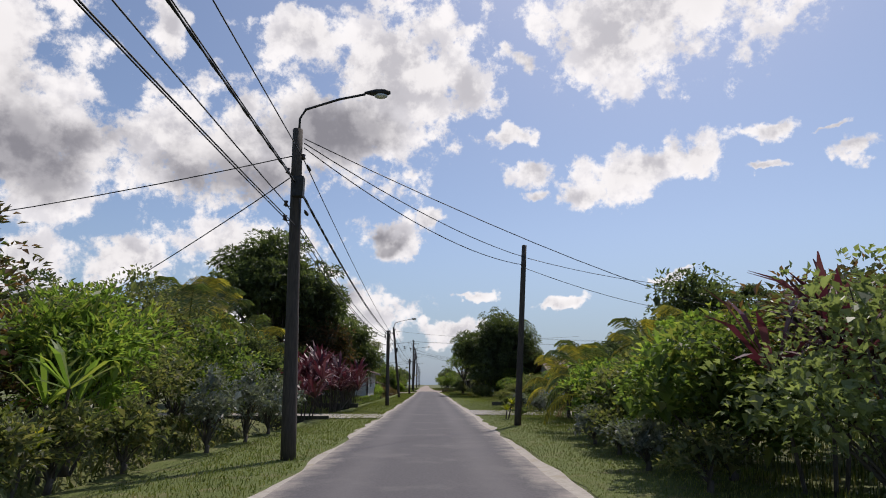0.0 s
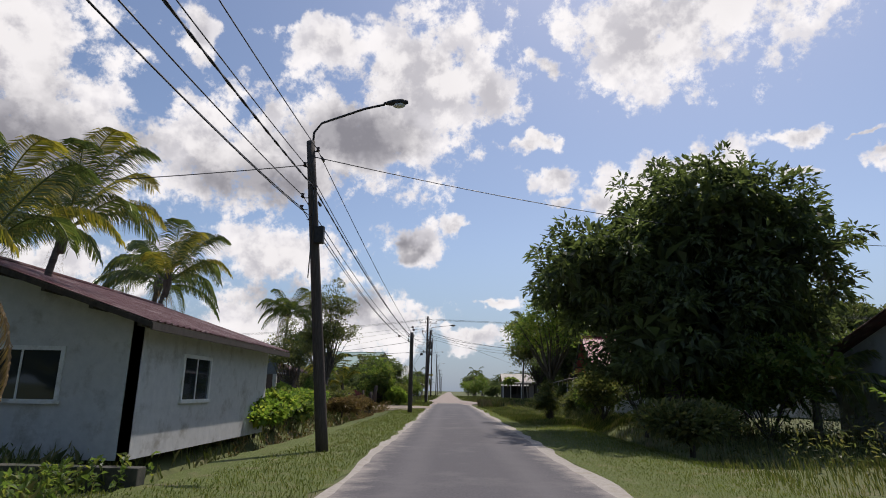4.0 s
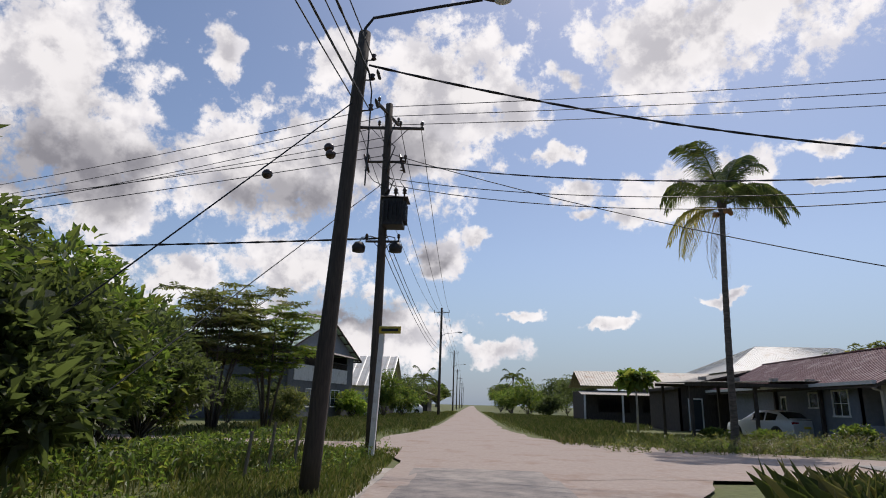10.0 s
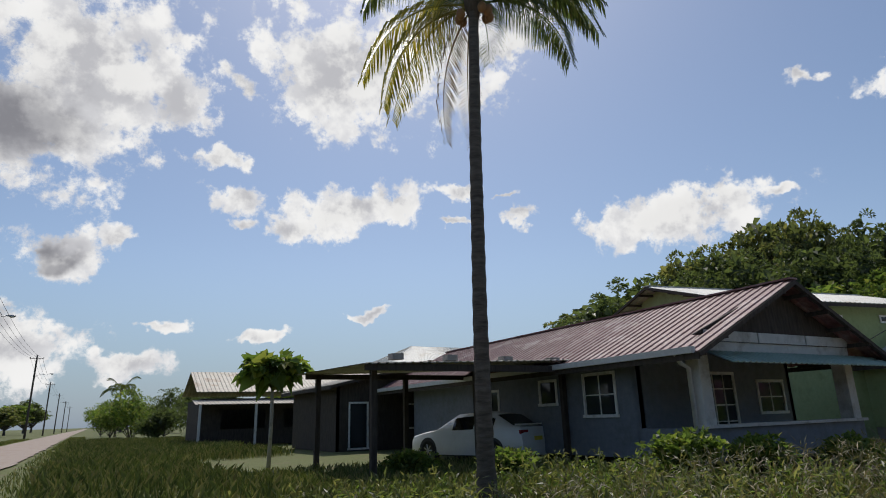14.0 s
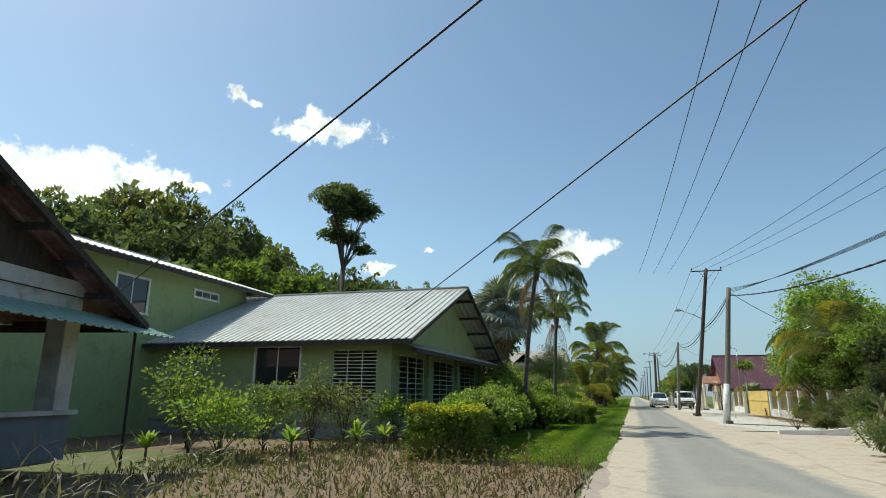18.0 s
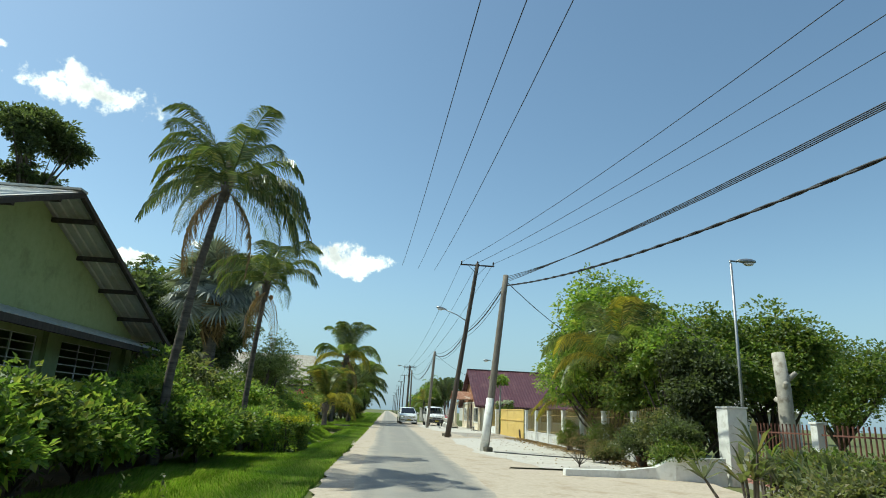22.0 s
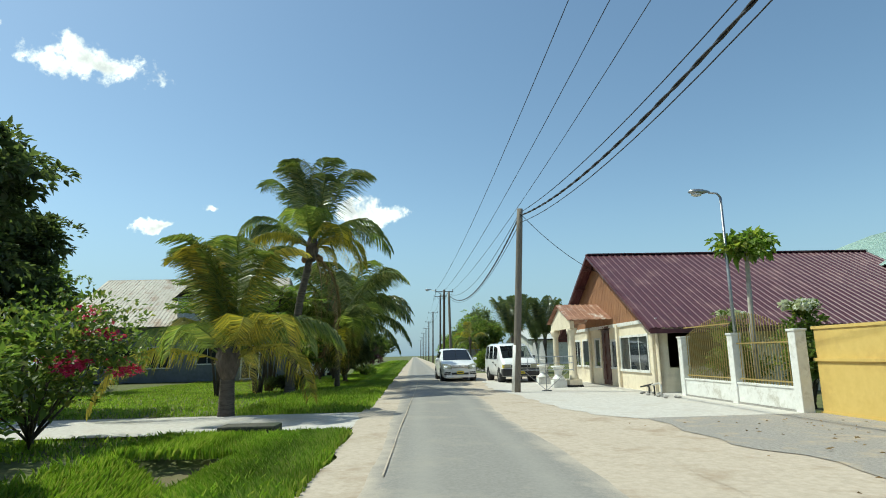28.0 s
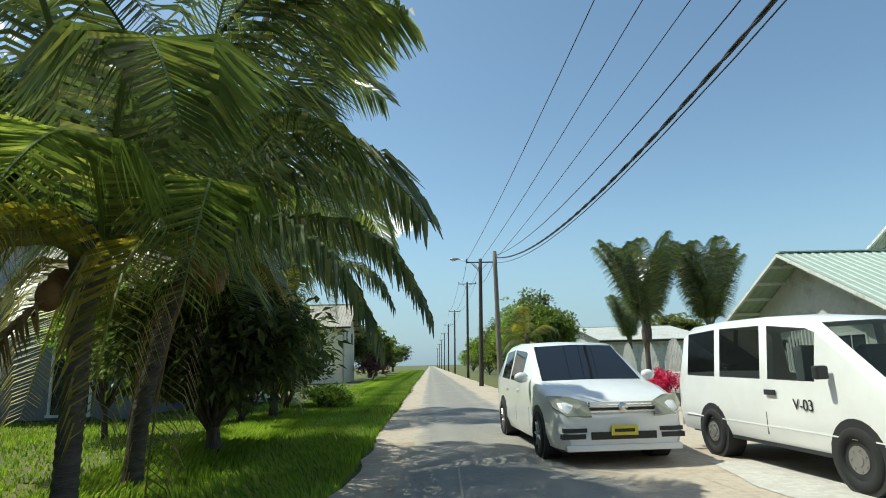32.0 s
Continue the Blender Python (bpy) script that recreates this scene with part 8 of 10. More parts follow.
for k, (x, y, h) in enumerate(((-4.6, 6.6, 0.9), (-4.9, 8.2, 1.0), (-4.7, 9.7, 1.1), (-4.5, 12.6, 1.7), (-4.4, 14.8, 1.8), (-4.5, 17.2, 1.6), (-4.4, 18.8, 1.5))):
    bush(x, y, 0.6, h, L_SILVER if k > 2 else L_OLIVE, "small greyish shrub at the ditch", 700, (0.11, 0.045), 60 + k, spread=0.1, group="small shrubs")
rosette(-5.6, 9.2, 1.9, L_LIGHT, "bright yellow-green strap-leaved plant", 60, 3, 0.09, stems=4)
rosette(-5.1, 7.6, 1.0, L_YELLOW, "low yellow-leaved garden plant", 40, 4, 0.12, stems=3)
for k, (x, y, h) in enumerate(((-5.0, 24.0, 2.3), (-4.9, 29.9, 2.6), (-5.6, 31.2, 3.0), (-5.2, 32.6, 2.7), (-6.2, 33.6, 3.2), (-5.1, 34.8, 2.5), (-5.8, 36.0, 2.6), (-6.9, 31.0, 3.0), (-5.0, 37.3, 1.9), (-5.3, 38.6, 2.2), (-6.1, 39.5, 2.7), (-5.2, 40.2, 2.2), (-5.5, 41.6, 1.9))):
    rosette(x, y, h, L_RED, "dark red cordyline with long drooping leaves", 110, 80 + k, 0.13, stems=6, group="red cordylines", name="cordyline")
crown_tree("mango_tree", -10.9, 43.5, 5.1, 12.1, 3.6, L_DARK, "huge dark mango tree with an open branching crown", 20000, (0.34, 0.12), 0.5, 2, 12, droop=0.35, clump=36, spread=0.36, shell=0.66, core=2.0)
crown_tree("fruit_tree", -6.9, 47.2, 2.6, 6.4, 1.2, L_DARK, "dark fruit tree with drooping leaves", 5500, (0.34, 0.11), 0.2, 5, 7, droop=0.5)
crown_tree("fruit_tree", -7.8, 42.5, 2.6, 6.0, 1.0, L_RUST, "tree with dark rusty green leaves", 4200, (0.3, 0.11), 0.2, 6, 7, droop=0.4)
for k, (x, y, top, sc) in enumerate(((-8.6, 21.6, 2.6, 0.66), (-10.4, 23.4, 3.2, 0.72), (-9.8, 26.4, 3.0, 0.66), (-8.4, 27.6, 2.2, 0.6), (-11.5, 27.4, 3.6, 0.7), (-7.3, 56.0, 2.4, 0.52), (-8.5, 59.6, 3.2, 0.56), (-9.7, 63.2, 4.6, 0.6), (-11.2, 71.0, 4.8, 0.6))):
    palm("garden_palm", x, y, top, "clumped garden palm with arching fronds", 0.09, 0.07, (0.1 * k - 0.2, 0.1), 14, sc, ("coconut", "coconut", "yellow"), 1, 30 + k, steep=[0, 0, 1, 1, 2])
palm("coconut_palm", -13.8, 76.0, 5.6, "coconut palm behind low shrubs", 0.15, 0.1, (0.3, 0.2), 15, 0.72, ("coconut",), 1, 41)
palm("coconut_palm", -20.3, 119.6, 9.7, "tall coconut palm with ragged hanging fronds", 0.16, 0.11, (0.5, -0.2), 26, 0.95, ("coconut",), 3, 42, nuts=4)
palm("coconut_palm", -13.6, 101.6, 3.6, "half-grown coconut palm beside the yard", 0.15, 0.1, (0.0, 0.2), 12, 0.72, ("coconut", "yellow"), 1, 43, steep=[0, 0, 1, 1, 2])
for k, (x, y, r, h, b, mat) in enumerate(((-21.5, 121.0, 2.2, 4.4, 0.2, L_DARK), (-18.6, 122.6, 2.0, 3.8, 0.2, L_OLIVE), (-16.0, 123.8, 1.8, 3.6, 0.2, L_DARK), (-24.5, 118.0, 2.4, 4.6, 0.2, L_OLIVE), (-12.6, 121.5, 1.7, 3.4, 0.2, L_DARK))):
    crown_tree("yard_tree", x, y, r, h, b, mat, "dense dark yard tree behind the pool", 5200, (0.2, 0.09), 0.15, 720 + k, 9, spread=0.26, group="yard trees")
for k, (x, y, r, h, mat) in enumerate(((-9.6, 97.2, 1.2, 2.3, L_DARK), (-8.9, 95.6, 0.8, 1.6, L_OLIVE), (-10.8, 95.6, 1.3, 2.6, L_OLIVE), (-8.2, 97.0, 0.5, 1.1, L_RED))):
    bush(x, y, r, h, mat, "straggling shrub beside the yard entrance", 1900, (0.13, 0.055), 730 + k, spread=0.2, core=1.1, group="yard entrance shrubs")
for k, (x, y, top, sc) in enumerate(((-8.7, 94.6, 1.5, 0.42), (-9.9, 95.2, 2.3, 0.5))):
    palm("garden_palm", x, y, top, "clumped garden palm with upright fronds", 0.08, 0.06, (0.1, 0.1), 16, sc, ("coconut", "yellow", "coconut"), 1, 735 + k, steep=[0, 0, 1, 0, 1])
crown_tree("slender_tree", -9.6, 93.4, 2.0, 9.2, 2.6, L_OLIVE, "slender multi-stemmed tree with airy foliage", 6500, (0.17, 0.08), 0.17, 7, 11, clump=20, spread=0.2, shell=0.4, core=1.0)
crown_tree("slender_tree", -11.8, 92.0, 2.3, 6.0, 1.6, L_OLIVE, "small airy tree with thin stems", 4200, (0.16, 0.075), 0.12, 8, 9, clump=16, spread=0.2, shell=0.4, core=1.0)
for k, (x, y, r, h, mat) in enumerate(((-6.6, 69.5, 0.9, 0.9, L_LIGHT), (-6.8, 72.2, 1.0, 1.1, L_LIGHT), (-7.1, 74.9, 1.0, 1.15, L_MID), (-7.4, 77.6, 1.1, 1.2, L_LIGHT), (-7.8, 80.0, 1.0, 1.1, L_MID), (-8.4, 83.2, 1.0, 1.2, L_MID), (-8.8, 86.8, 0.9, 1.1, L_LIGHT), (-8.0, 90.2, 1.0, 1.1, L_OLIVE), (-6.4, 88.0, 1.1, 0.8, L_DRY), (-6.6, 84.0, 1.0, 0.7, L_DRY), (-9.8, 90.8, 1.1, 1.9, L_MID), (-11.5, 89.5, 0.9, 1.6, L_LIGHT))):
    bush(x, y, r, h, mat, "low leafy shrub growing behind the ditch", 1300, (0.17, 0.11), 110 + k, spread=0.14, group="ditch shrubs")
bush(-11.0, 100.5, 1.6, 3.6, L_MID, "bushy tree by the yard", 2200, (0.2, 0.08), 130, spread=0.2)
for k, (x, y, r, h, mat) in enumerate(((-7.6, 107.2, 1.9, 3.9, L_MID), (-8.4, 110.4, 2.2, 4.4, L_DARK), (-7.4, 112.6, 2.0, 4.4, L_DARK), (-9.0, 114.6, 2.0, 4.8, L_MID), (-6.0, 109.6, 1.2, 1.7, L_OLIVE), (-5.8, 106.6, 0.9, 1.3, L_LIGHT), (-6.4, 114.2, 1.2, 2.4, L_DARK), (-8.8, 116.9, 1.9, 4.2, L_DARK), (-9.8, 119.8, 2.0, 4.6, L_MID), (-10.4, 122.8, 1.8, 3.6, L_DARK), (-11.2, 126.2, 2.0, 4.3, L_DARK))):
    bush(x, y, r, h, mat, "large rounded bush of dense bright leaves", 3600, (0.24, 0.1), 140 + k, n=8, spread=0.22, group="junction bushes", tr=0.08)
crown_tree("papaw_like_tree", -16.5, 118.5, 2.2, 7.6, 5.0, L_DARK, "tall tree with a small dark crown", 1700, (0.32, 0.14), 0.16, 9, 6)
for k, (x, y, r, h, mat) in enumerate(((-11.5, 126.5, 1.6, 2.6, L_MID), (-14, 130, 2.2, 3.6, L_DARK), (-9.5, 163.0, 1.9, 4.2, L_MID), (-8.4, 167.5, 1.6, 3.0, L_MID), (-11.5, 158.5, 1.4, 2.2, L_LIGHT), (-10.5, 190, 3.0, 4.8, L_DARK), (-11, 200, 3.2, 5.2, L_MID), (-15, 186, 2.6, 4.4, L_DARK))):
    bush(x, y, r, h, mat, "leafy bush in front of the houses", 2400, (0.22, 0.09), 160 + k, n=7, spread=0.24, group="house bushes", tr=0.07)

# street A, right side
for k, (x, y, r, h, mat, lf) in enumerate((
        (5.0, 6.6, 1.6, 2.7, L_PALE, (0.11, 0.06)), (6.6, 8.6, 2.0, 3.2, L_RUST, (0.13, 0.06)), (4.4, 9.2, 1.4, 2.3, L_MID, (0.14, 0.08)), (5.4, 11.6, 1.7, 2.8, L_LIGHT, (0.16, 0.1)),
        (4.6, 13.4, 1.4, 2.1, L_OLIVE, (0.14, 0.08)), (6.4, 15.0, 1.9, 2.9, L_MID, (0.16, 0.08)), (5.0, 16.6, 1.4, 2.0, L_LIGHT, (0.15, 0.08)), (8.8, 12.0, 2.4, 3.6, L_DARK, (0.2, 0.1)))):
    bush(x, y, r, h, mat, "crowded garden hedge of mixed broad leaves", 2600, lf, 180 + k, n=7, spread=0.18, group="garden hedge", tr=0.06)
for k, (x, y) in enumerate(((3.6, 8.2), (3.5, 10.2), (3.7, 12.4), (3.8, 14.6))):
    bush(x, y, 0.6, 0.8, L_SILVER if k % 2 else L_OLIVE, "low dusty shrub at the hedge's foot", 600, (0.09, 0.05), 200 + k, spread=0.1, group="low shrubs")
rosette(5.2, 8.4, 2.9, L_RED, "tall cordyline with bronze red leaves", 50, 210, 0.11, stems=3, name="cordyline", group="red cordylines")
rosette(6.1, 7.6, 2.8, L_RED, "tall cordyline with bronze red leaves", 50, 211, 0.11, stems=3, name="cordyline", group="red cordylines")
for k, (x, y, top, sc, kinds) in enumerate(((6.2, 12.8, 1.3, 0.55, ("coconut", "yellow")), (5.0, 18.4, 0.9, 0.5, ("yellow", "coconut")), (6.0, 23.0, 1.2, 0.58, ("coconut", "yellow")), (5.6, 25.4, 0.9, 0.52, ("yellow", "yellow", "coconut")), (8.0, 22.0, 1.6, 0.62, ("coconut", "yellow")), (7.4, 26.4, 1.2, 0.6, ("coconut",)))):
    palm("areca_palm", x, y, top, "clumping garden palm with yellow-green feathery fronds", 0.08, 0.06, (0.05, 0), 16, sc, kinds, 1, 50 + k, steep=[0, 0, 1, 1, 2, 2])
for k, (x, y, r, h) in enumerate(((6.6, 20.4, 1.6, 2.0), (7.2, 24.6, 1.7, 2.1), (9.8, 24.0, 2.4, 3.6))):
    bush(x, y, r, h, L_DARK, "dark leafy bush among the palms", 2200, (0.2, 0.09), 220 + k, spread=0.2, group="garden hedge", tr=0.06)
crown_tree("garden_tree", 12.0, 27.5, 3.0, 6.6, 1.2, L_DARK, "dark rounded garden tree", 4200, (0.26, 0.1), 0.22, 12, 8)
rosette(2.95, 25.2, 0.8, L_YELLOW, "clump of variegated yellow-edged leaves", 40, 225, 0.07, name="variegated_plant", stems=2)
bush(3.7, 26.2, 0.32, 0.35, L_DARK, "small clipped dark green bush", 420, (0.07, 0.05), 226, spread=0.07)
for k, (x, y, r, h) in enumerate(((4.3, 34.6, 0.45, 0.55), (4.6, 38.2, 0.6, 0.9), (5.4, 37.4, 0.55, 0.8), (6.0, 35.6, 0.7, 0.8), (6.8, 33.4, 0.8, 0.9), (5.6, 32.2, 0.6, 0.7))):
    bush(x, y, r, h, (L_DARK, L_OLIVE, L_SILVER)[k % 3], "low shrub beside the parked car", 700, (0.11, 0.06), 230 + k, spread=0.11, group="low shrubs")
bush(9.6, 39.5, 0.8, 1.9, L_YELLOW, "croton bush with bright yellow leaves", 900, (0.16, 0.07), 240, spread=0.14)
crown_tree("mango_tree", 7.7, 72.4, 5.2, 10.2, 0.3, L_DARK, "massive dark mango tree overhanging the verge", 26000, (0.34, 0.11), 0.5, 13, 12, droop=0.5, clump=24, spread=0.3, shell=0.6, core=2.2)
crown_tree("mango_tree", 10.4, 75.4, 3.6, 9.0, 1.2, L_DARK, "dark mango tree growing under the larger one", 9000, (0.32, 0.11), 0.25, 15, 10, droop=0.4, spread=0.3)
crown_tree("mango_tree", 4.0, 80.4, 1.95, 6.3, 2.5, L_MID, "younger mango tree with open glossy foliage", 2600, (0.24, 0.075), 0.16, 14, 9, droop=0.1, clump=10, spread=0.2, shell=0.5, core=0.8)
bush(3.9, 80.0, 0.7, 1.9, L_OLIVE, "vines climbing over the trunk of the young tree", 1400, (0.12, 0.06), 141, spread=0.14)
for k, (x, y) in enumerate(((10.6, 70.0), (9.0, 72.4))):
    palm("coconut_palm", x, y, 1.6, "short coconut palm under the large tree", 0.14, 0.1, (0, 0), 12, 0.7, ("coconut",), 1, 60 + k, steep=[1, 2, 2, 3])
for k, (x, y, r, h) in enumerate(((8.5, 46, 1.6, 1.5), (11, 49, 2.4, 2.6), (14, 46, 2.4, 3.0), (10, 55, 2.4, 2.2), (14.5, 54, 3.0, 4.2), (19, 50, 3.4, 5.0), (7.5, 52, 1.6, 1.3), (8.5, 60, 2.0, 1.8), (23, 57, 4.0, 6.0), (5.4, 66.5, 1.0, 1.0), (8.4, 77.4, 2.0, 3.6), (6.4, 73.4, 2.4, 4.4), (6.6, 80.6, 1.3, 2.6), (9.0, 69.8, 2.2, 3.2))):
    bush(x, y, r, h, (L_OLIVE, L_MID, L_DARK)[k % 3], "wild bush in the overgrown plot", 2400, (0.2, 0.09), 250 + k, n=7, spread=0.24, group="wild bushes", tr=0.06)
rt = crown_tree("rusty_tree", 11.2, 105.0, 4.5, 8.6, 0.5, L_DARK, "dense dark tree with a rusty tinted top", 12000, (0.3, 0.13), 0.4, 16, 12, droop=0.3, clump=36, spread=0.34)
part("young_leaves", quads_mesh("young_leaves", crown_quads([(0, 0, 7.9, 2.8, 2.8, 0.9), (1.5, 0, 7.3, 2.2, 2.2, 0.9)], 1400, 0.3, 0.12, 161), L_RUST), parent=rt, label="flush of rusty red young leaves")
crown_tree("almond_tree", 7.9, 112.7, 3.3, 9.0, 2.6, L_OLIVE, "open tree with large upright paddle leaves", 5200, (0.34, 0.13), 0.2, 17, 12, droop=0.0, clump=10, spread=0.4, shell=0.4, core=1.1)
bush(9.6, 113.4, 2.6, 4.2, L_DARK, "dark tangled thicket under the trees", 3200, (0.24, 0.1), 171, n=8, spread=0.25, tr=0.08)
for k, (x, y, r, h) in enumerate(((7.0, 83.8, 1.3, 2.4), (7.6, 86.6, 1.1, 2.6), (6.8, 88.4, 0.9, 1.4))):
    bush(x, y, r, h, (L_MID, L_DARK, L_OLIVE)[k], "vine-covered bush by the shack", 2000, (0.15, 0.08), 265 + k, spread=0.16, group="shack bushes")
for k, (x, y) in enumerate(((8.2, 99.0), (9.0, 102.0), (8.4, 105.0), (9.4, 96.5))):
    bush(x, y, 1.2, 2.0, (L_DARK, L_MID)[k % 2], "dense bush along the yard's edge", 1800, (0.18, 0.08), 270 + k, spread=0.18, group="yard bushes")

# at the junction
palm("coconut_palm", 8.45, 132.1, 9.7, "tall coconut palm with drooping yellowing fronds", 0.14, 0.1, (0.5, 0.45), 27, 0.74, ("coconut",), 2, 4, nuts=8, steep=[0, 1, 2, 1, 0, 2, 3, 2], lift=14, low="coconut", aged=3)
t = thing("papaya_tree", pose(7.9, 144.0, 0), "slim papaya tree with a tuft of leaves", "papaya tree")
part("trunk", tubebm([(0, 0, -0.1), (0.03, 0, 1.5), (0, 0, 2.9)], [0.07, 0.06, 0.05], 8), M_PALEBARK, t, smooth=True)
part("crown", quads_mesh("crown", crown_quads([(0, 0, 3.0, 0.9, 0.9, 0.35)], 260, 0.42, 0.26, 3, 0.45, 8, 0.15, 0.5), L_MID), parent=t)
for k, (x, y, r, h) in enumerate(((10.9, 135.0, 0.6, 0.5), (12.6, 131.8, 0.75, 0.85), (14.2, 131.4, 0.6, 0.7), (9.6, 137.0, 0.6, 0.5), (16.4, 130.8, 0.5, 0.6))):
    bush(x, y, r, h, L_MID, "low shrub with pale round leaves by the palm", 650, (0.13, 0.1), 280 + k, spread=0.13, group="pale shrubs")
for k, (x, y, r, h) in enumerate(((6, 196, 3.2, 5.0), (10, 205, 3.6, 5.6), (4.5, 215, 2.6, 4.0), (14, 214, 4, 6.5), (3.5, 232, 3, 4.6), (8, 188, 1.8, 2.6))):
    bush(x, y, r, h, (L_MID, L_DARK)[k % 2], "bush beside the dirt road", 2200, (0.3, 0.12), 290 + k, n=7, spread=0.3, group="roadside bushes", tr=0.08)
palm("coconut_palm", 5.2, 222, 6.2, "distant coconut palm beside the dirt road", 0.15, 0.1, (0.2, 0), 14, 0.7, ("coconut",), 1, 71)
palm("coconut_palm", -10.5, 212, 5.2, "distant coconut palm beside the dirt road", 0.15, 0.1, (0.2, 0), 14, 0.75, ("coconut",), 1, 72)

# woodland behind the houses
wood = [crown_tree("forest_tree", *sb(60, 46)[:2], 6.5, 15.0, 3.0, L_MID, "tall broad tree of the wood behind the houses", 9000, (0.42, 0.2), 0.4, 300, 16, droop=0.2, clump=45, spread=0.42, core=2.6, group="woodland trees"),
        crown_tree("forest_tree", *sb(48, 52)[:2], 7.5, 17.0, 3.0, L_DARK, "tall dark tree of the wood behind the houses", 9000, (0.42, 0.2), 0.45, 301, 16, droop=0.2, clump=45, spread=0.42, core=2.6, group="woodland trees"),
        crown_tree("forest_tree", *sb(74, 50)[:2], 6.0, 13.0, 2.0, L_OLIVE, "leafy tree of the wood behind the houses", 9000, (0.4, 0.2), 0.4, 302, 16, droop=0.2, clump=45, spread=0.42, core=2.6, group="woodland trees")]


def plant_wood(i, u, v, s, zs=1.0, rot=0.0):
    p = sb(u, v)
    copy_thing(wood[i], pose(p.x, p.y, 0, 0, 0, rot) @ Matrix.Diagonal((s, s, s * zs, 1)))


wr = np.random.default_rng(77)
for k, (u, h) in enumerate(((20, 6.0), (25, 8.0), (30, 10.2), (35, 12.2), (40, 13.8), (45, 16.6), (50, 17.6), (55, 17.6), (60, 16.6), (65, 16.2), (71, 16.0), (77, 16.8), (84, 17.4), (92, 18.0))):
    for row, (v, f, rad) in enumerate(((30.5, 0.74, 4.6), (34.5, 1.0, 5.0), (42.0, 1.16, 6.0))):
        q = k * 3 + row
        if row == 0 and u < 42:
            continue
        hh = h * f * wr.uniform(0.82, 1.06)
        i = q % 3
        sx = min(rad, hh * 0.55) / (6.5, 7.5, 6.0)[i]
        plant_wood(i, u * (1 + 0.012 * (v - 34)) + wr.uniform(-1.8, 1.8), v + wr.uniform(-1.5, 1.5), sx, hh / (15.0, 17.0, 13.0)[i] / sx, wr.uniform(0, 360))
for i, u, v, s, zs in ((1, 104, 50, 0.9, 0.9), (0, 118, 40, 0.9, 0.9), (0, 87, 25, 0.55, 1.9), (1, 92, 30, 0.6, 1.6)):
    plant_wood(i, u, v, s, zs, u * 37.0)
# tall emergent tree with a flat open crown
ep = sb(73.4, 32.1)
tree("emergent_tree", ep.x, ep.y, [(0, 0, 23.8, 3.0, 3.0, 1.0), (-3.0, 1, 22.9, 2.0, 2.0, 0.8), (2.9, -1.0, 22.9, 2.0, 2.0, 0.8), (4.0, 0.5, 20.2, 1.3, 1.3, 0.55), (2.2, 1.5, 21.4, 1.2, 1.2, 0.5), (-3.2, -0.5, 20.9, 1.3, 1.3, 0.5), (0.3, 1, 24.8, 2.2, 2.2, 0.7), (0.5, -2.4, 22.6, 1.8, 1.8, 0.7), (1.4, 0.4, 19.2, 1.7, 1.7, 0.5), (-1.9, 0.8, 18.9, 1.5, 1.5, 0.45), (-4.2, 0.2, 21.7, 1.3, 1.3, 0.5), (3.1, -1.4, 18.3, 1.2, 1.2, 0.4)], 0.36, 15.5, 8600, (0.42, 0.2), L_DARK, "very tall tree with a flat open crown", seed=310, spread=0.34, shell=0.4, category="tree", core=1.0)
# trees along the right of street A far side and at the end of the roads
for k, (x, y, i, s, zs) in enumerate(((30, 70, 1, 0.7, 0.7), (36, 84, 0, 0.8, 0.7), (26, 48, 2, 0.7, 0.7), (34, 52, 1, 0.8, 0.75), (44, 60, 0, 0.9, 0.8), (28, 34, 0, 0.7, 0.7), (26, 100, 1, 0.7, 0.7),
                                      (-30, 50, 1, 0.8, 0.7), (-32, 110, 0, 0.6, 0.55), (-26, 122, 2, 0.6, 0.55), (-34, 128, 1, 0.7, 0.6), (-30, 140, 0, 0.6, 0.55), (-22, 40, 2, 0.6, 0.6), (-26, 24, 1, 0.7, 0.6), (-24, 8, 0, 0.7, 0.6), (22, 12, 1, 0.7, 0.6), (24, 20, 2, 0.7, 0.55),
                                      (20, 240, 1, 0.8, 0.6), (34, 236, 0, 0.9, 0.7), (12, 262, 2, 0.7, 0.6), (8, 300, 1, 0.8, 0.6), (-20, 235, 0, 0.7, 0.5), (-26, 250, 1, 0.8, 0.6), (-16, 280, 2, 0.8, 0.6), (-18, 320, 0, 0.9, 0.6), (9, 360, 0, 1.0, 0.7), (-20, 390, 1, 1.0, 0.7), (14, 430, 2, 1.2, 0.7), (-24, 470, 0, 1.2, 0.7), (-40, 210, 1, 0.8, 0.6), (-48, 190, 0, 0.9, 0.6), (50, 215, 2, 0.9, 0.8), (62, 205, 1, 0.9, 0.8))):
    copy_thing(wood[i], pose(x, y, 0, 0, 0, 53.0 * k) @ Matrix.Diagonal((s, s, s * zs, 1)))
fl = crown_tree("flat_crowned_tree", 36.0, 40.0, 2.8, 10.4, 7.6, L_DARK, "tall tree with a small flat crown", 1800, (0.4, 0.16), 0.2, 320, 7)

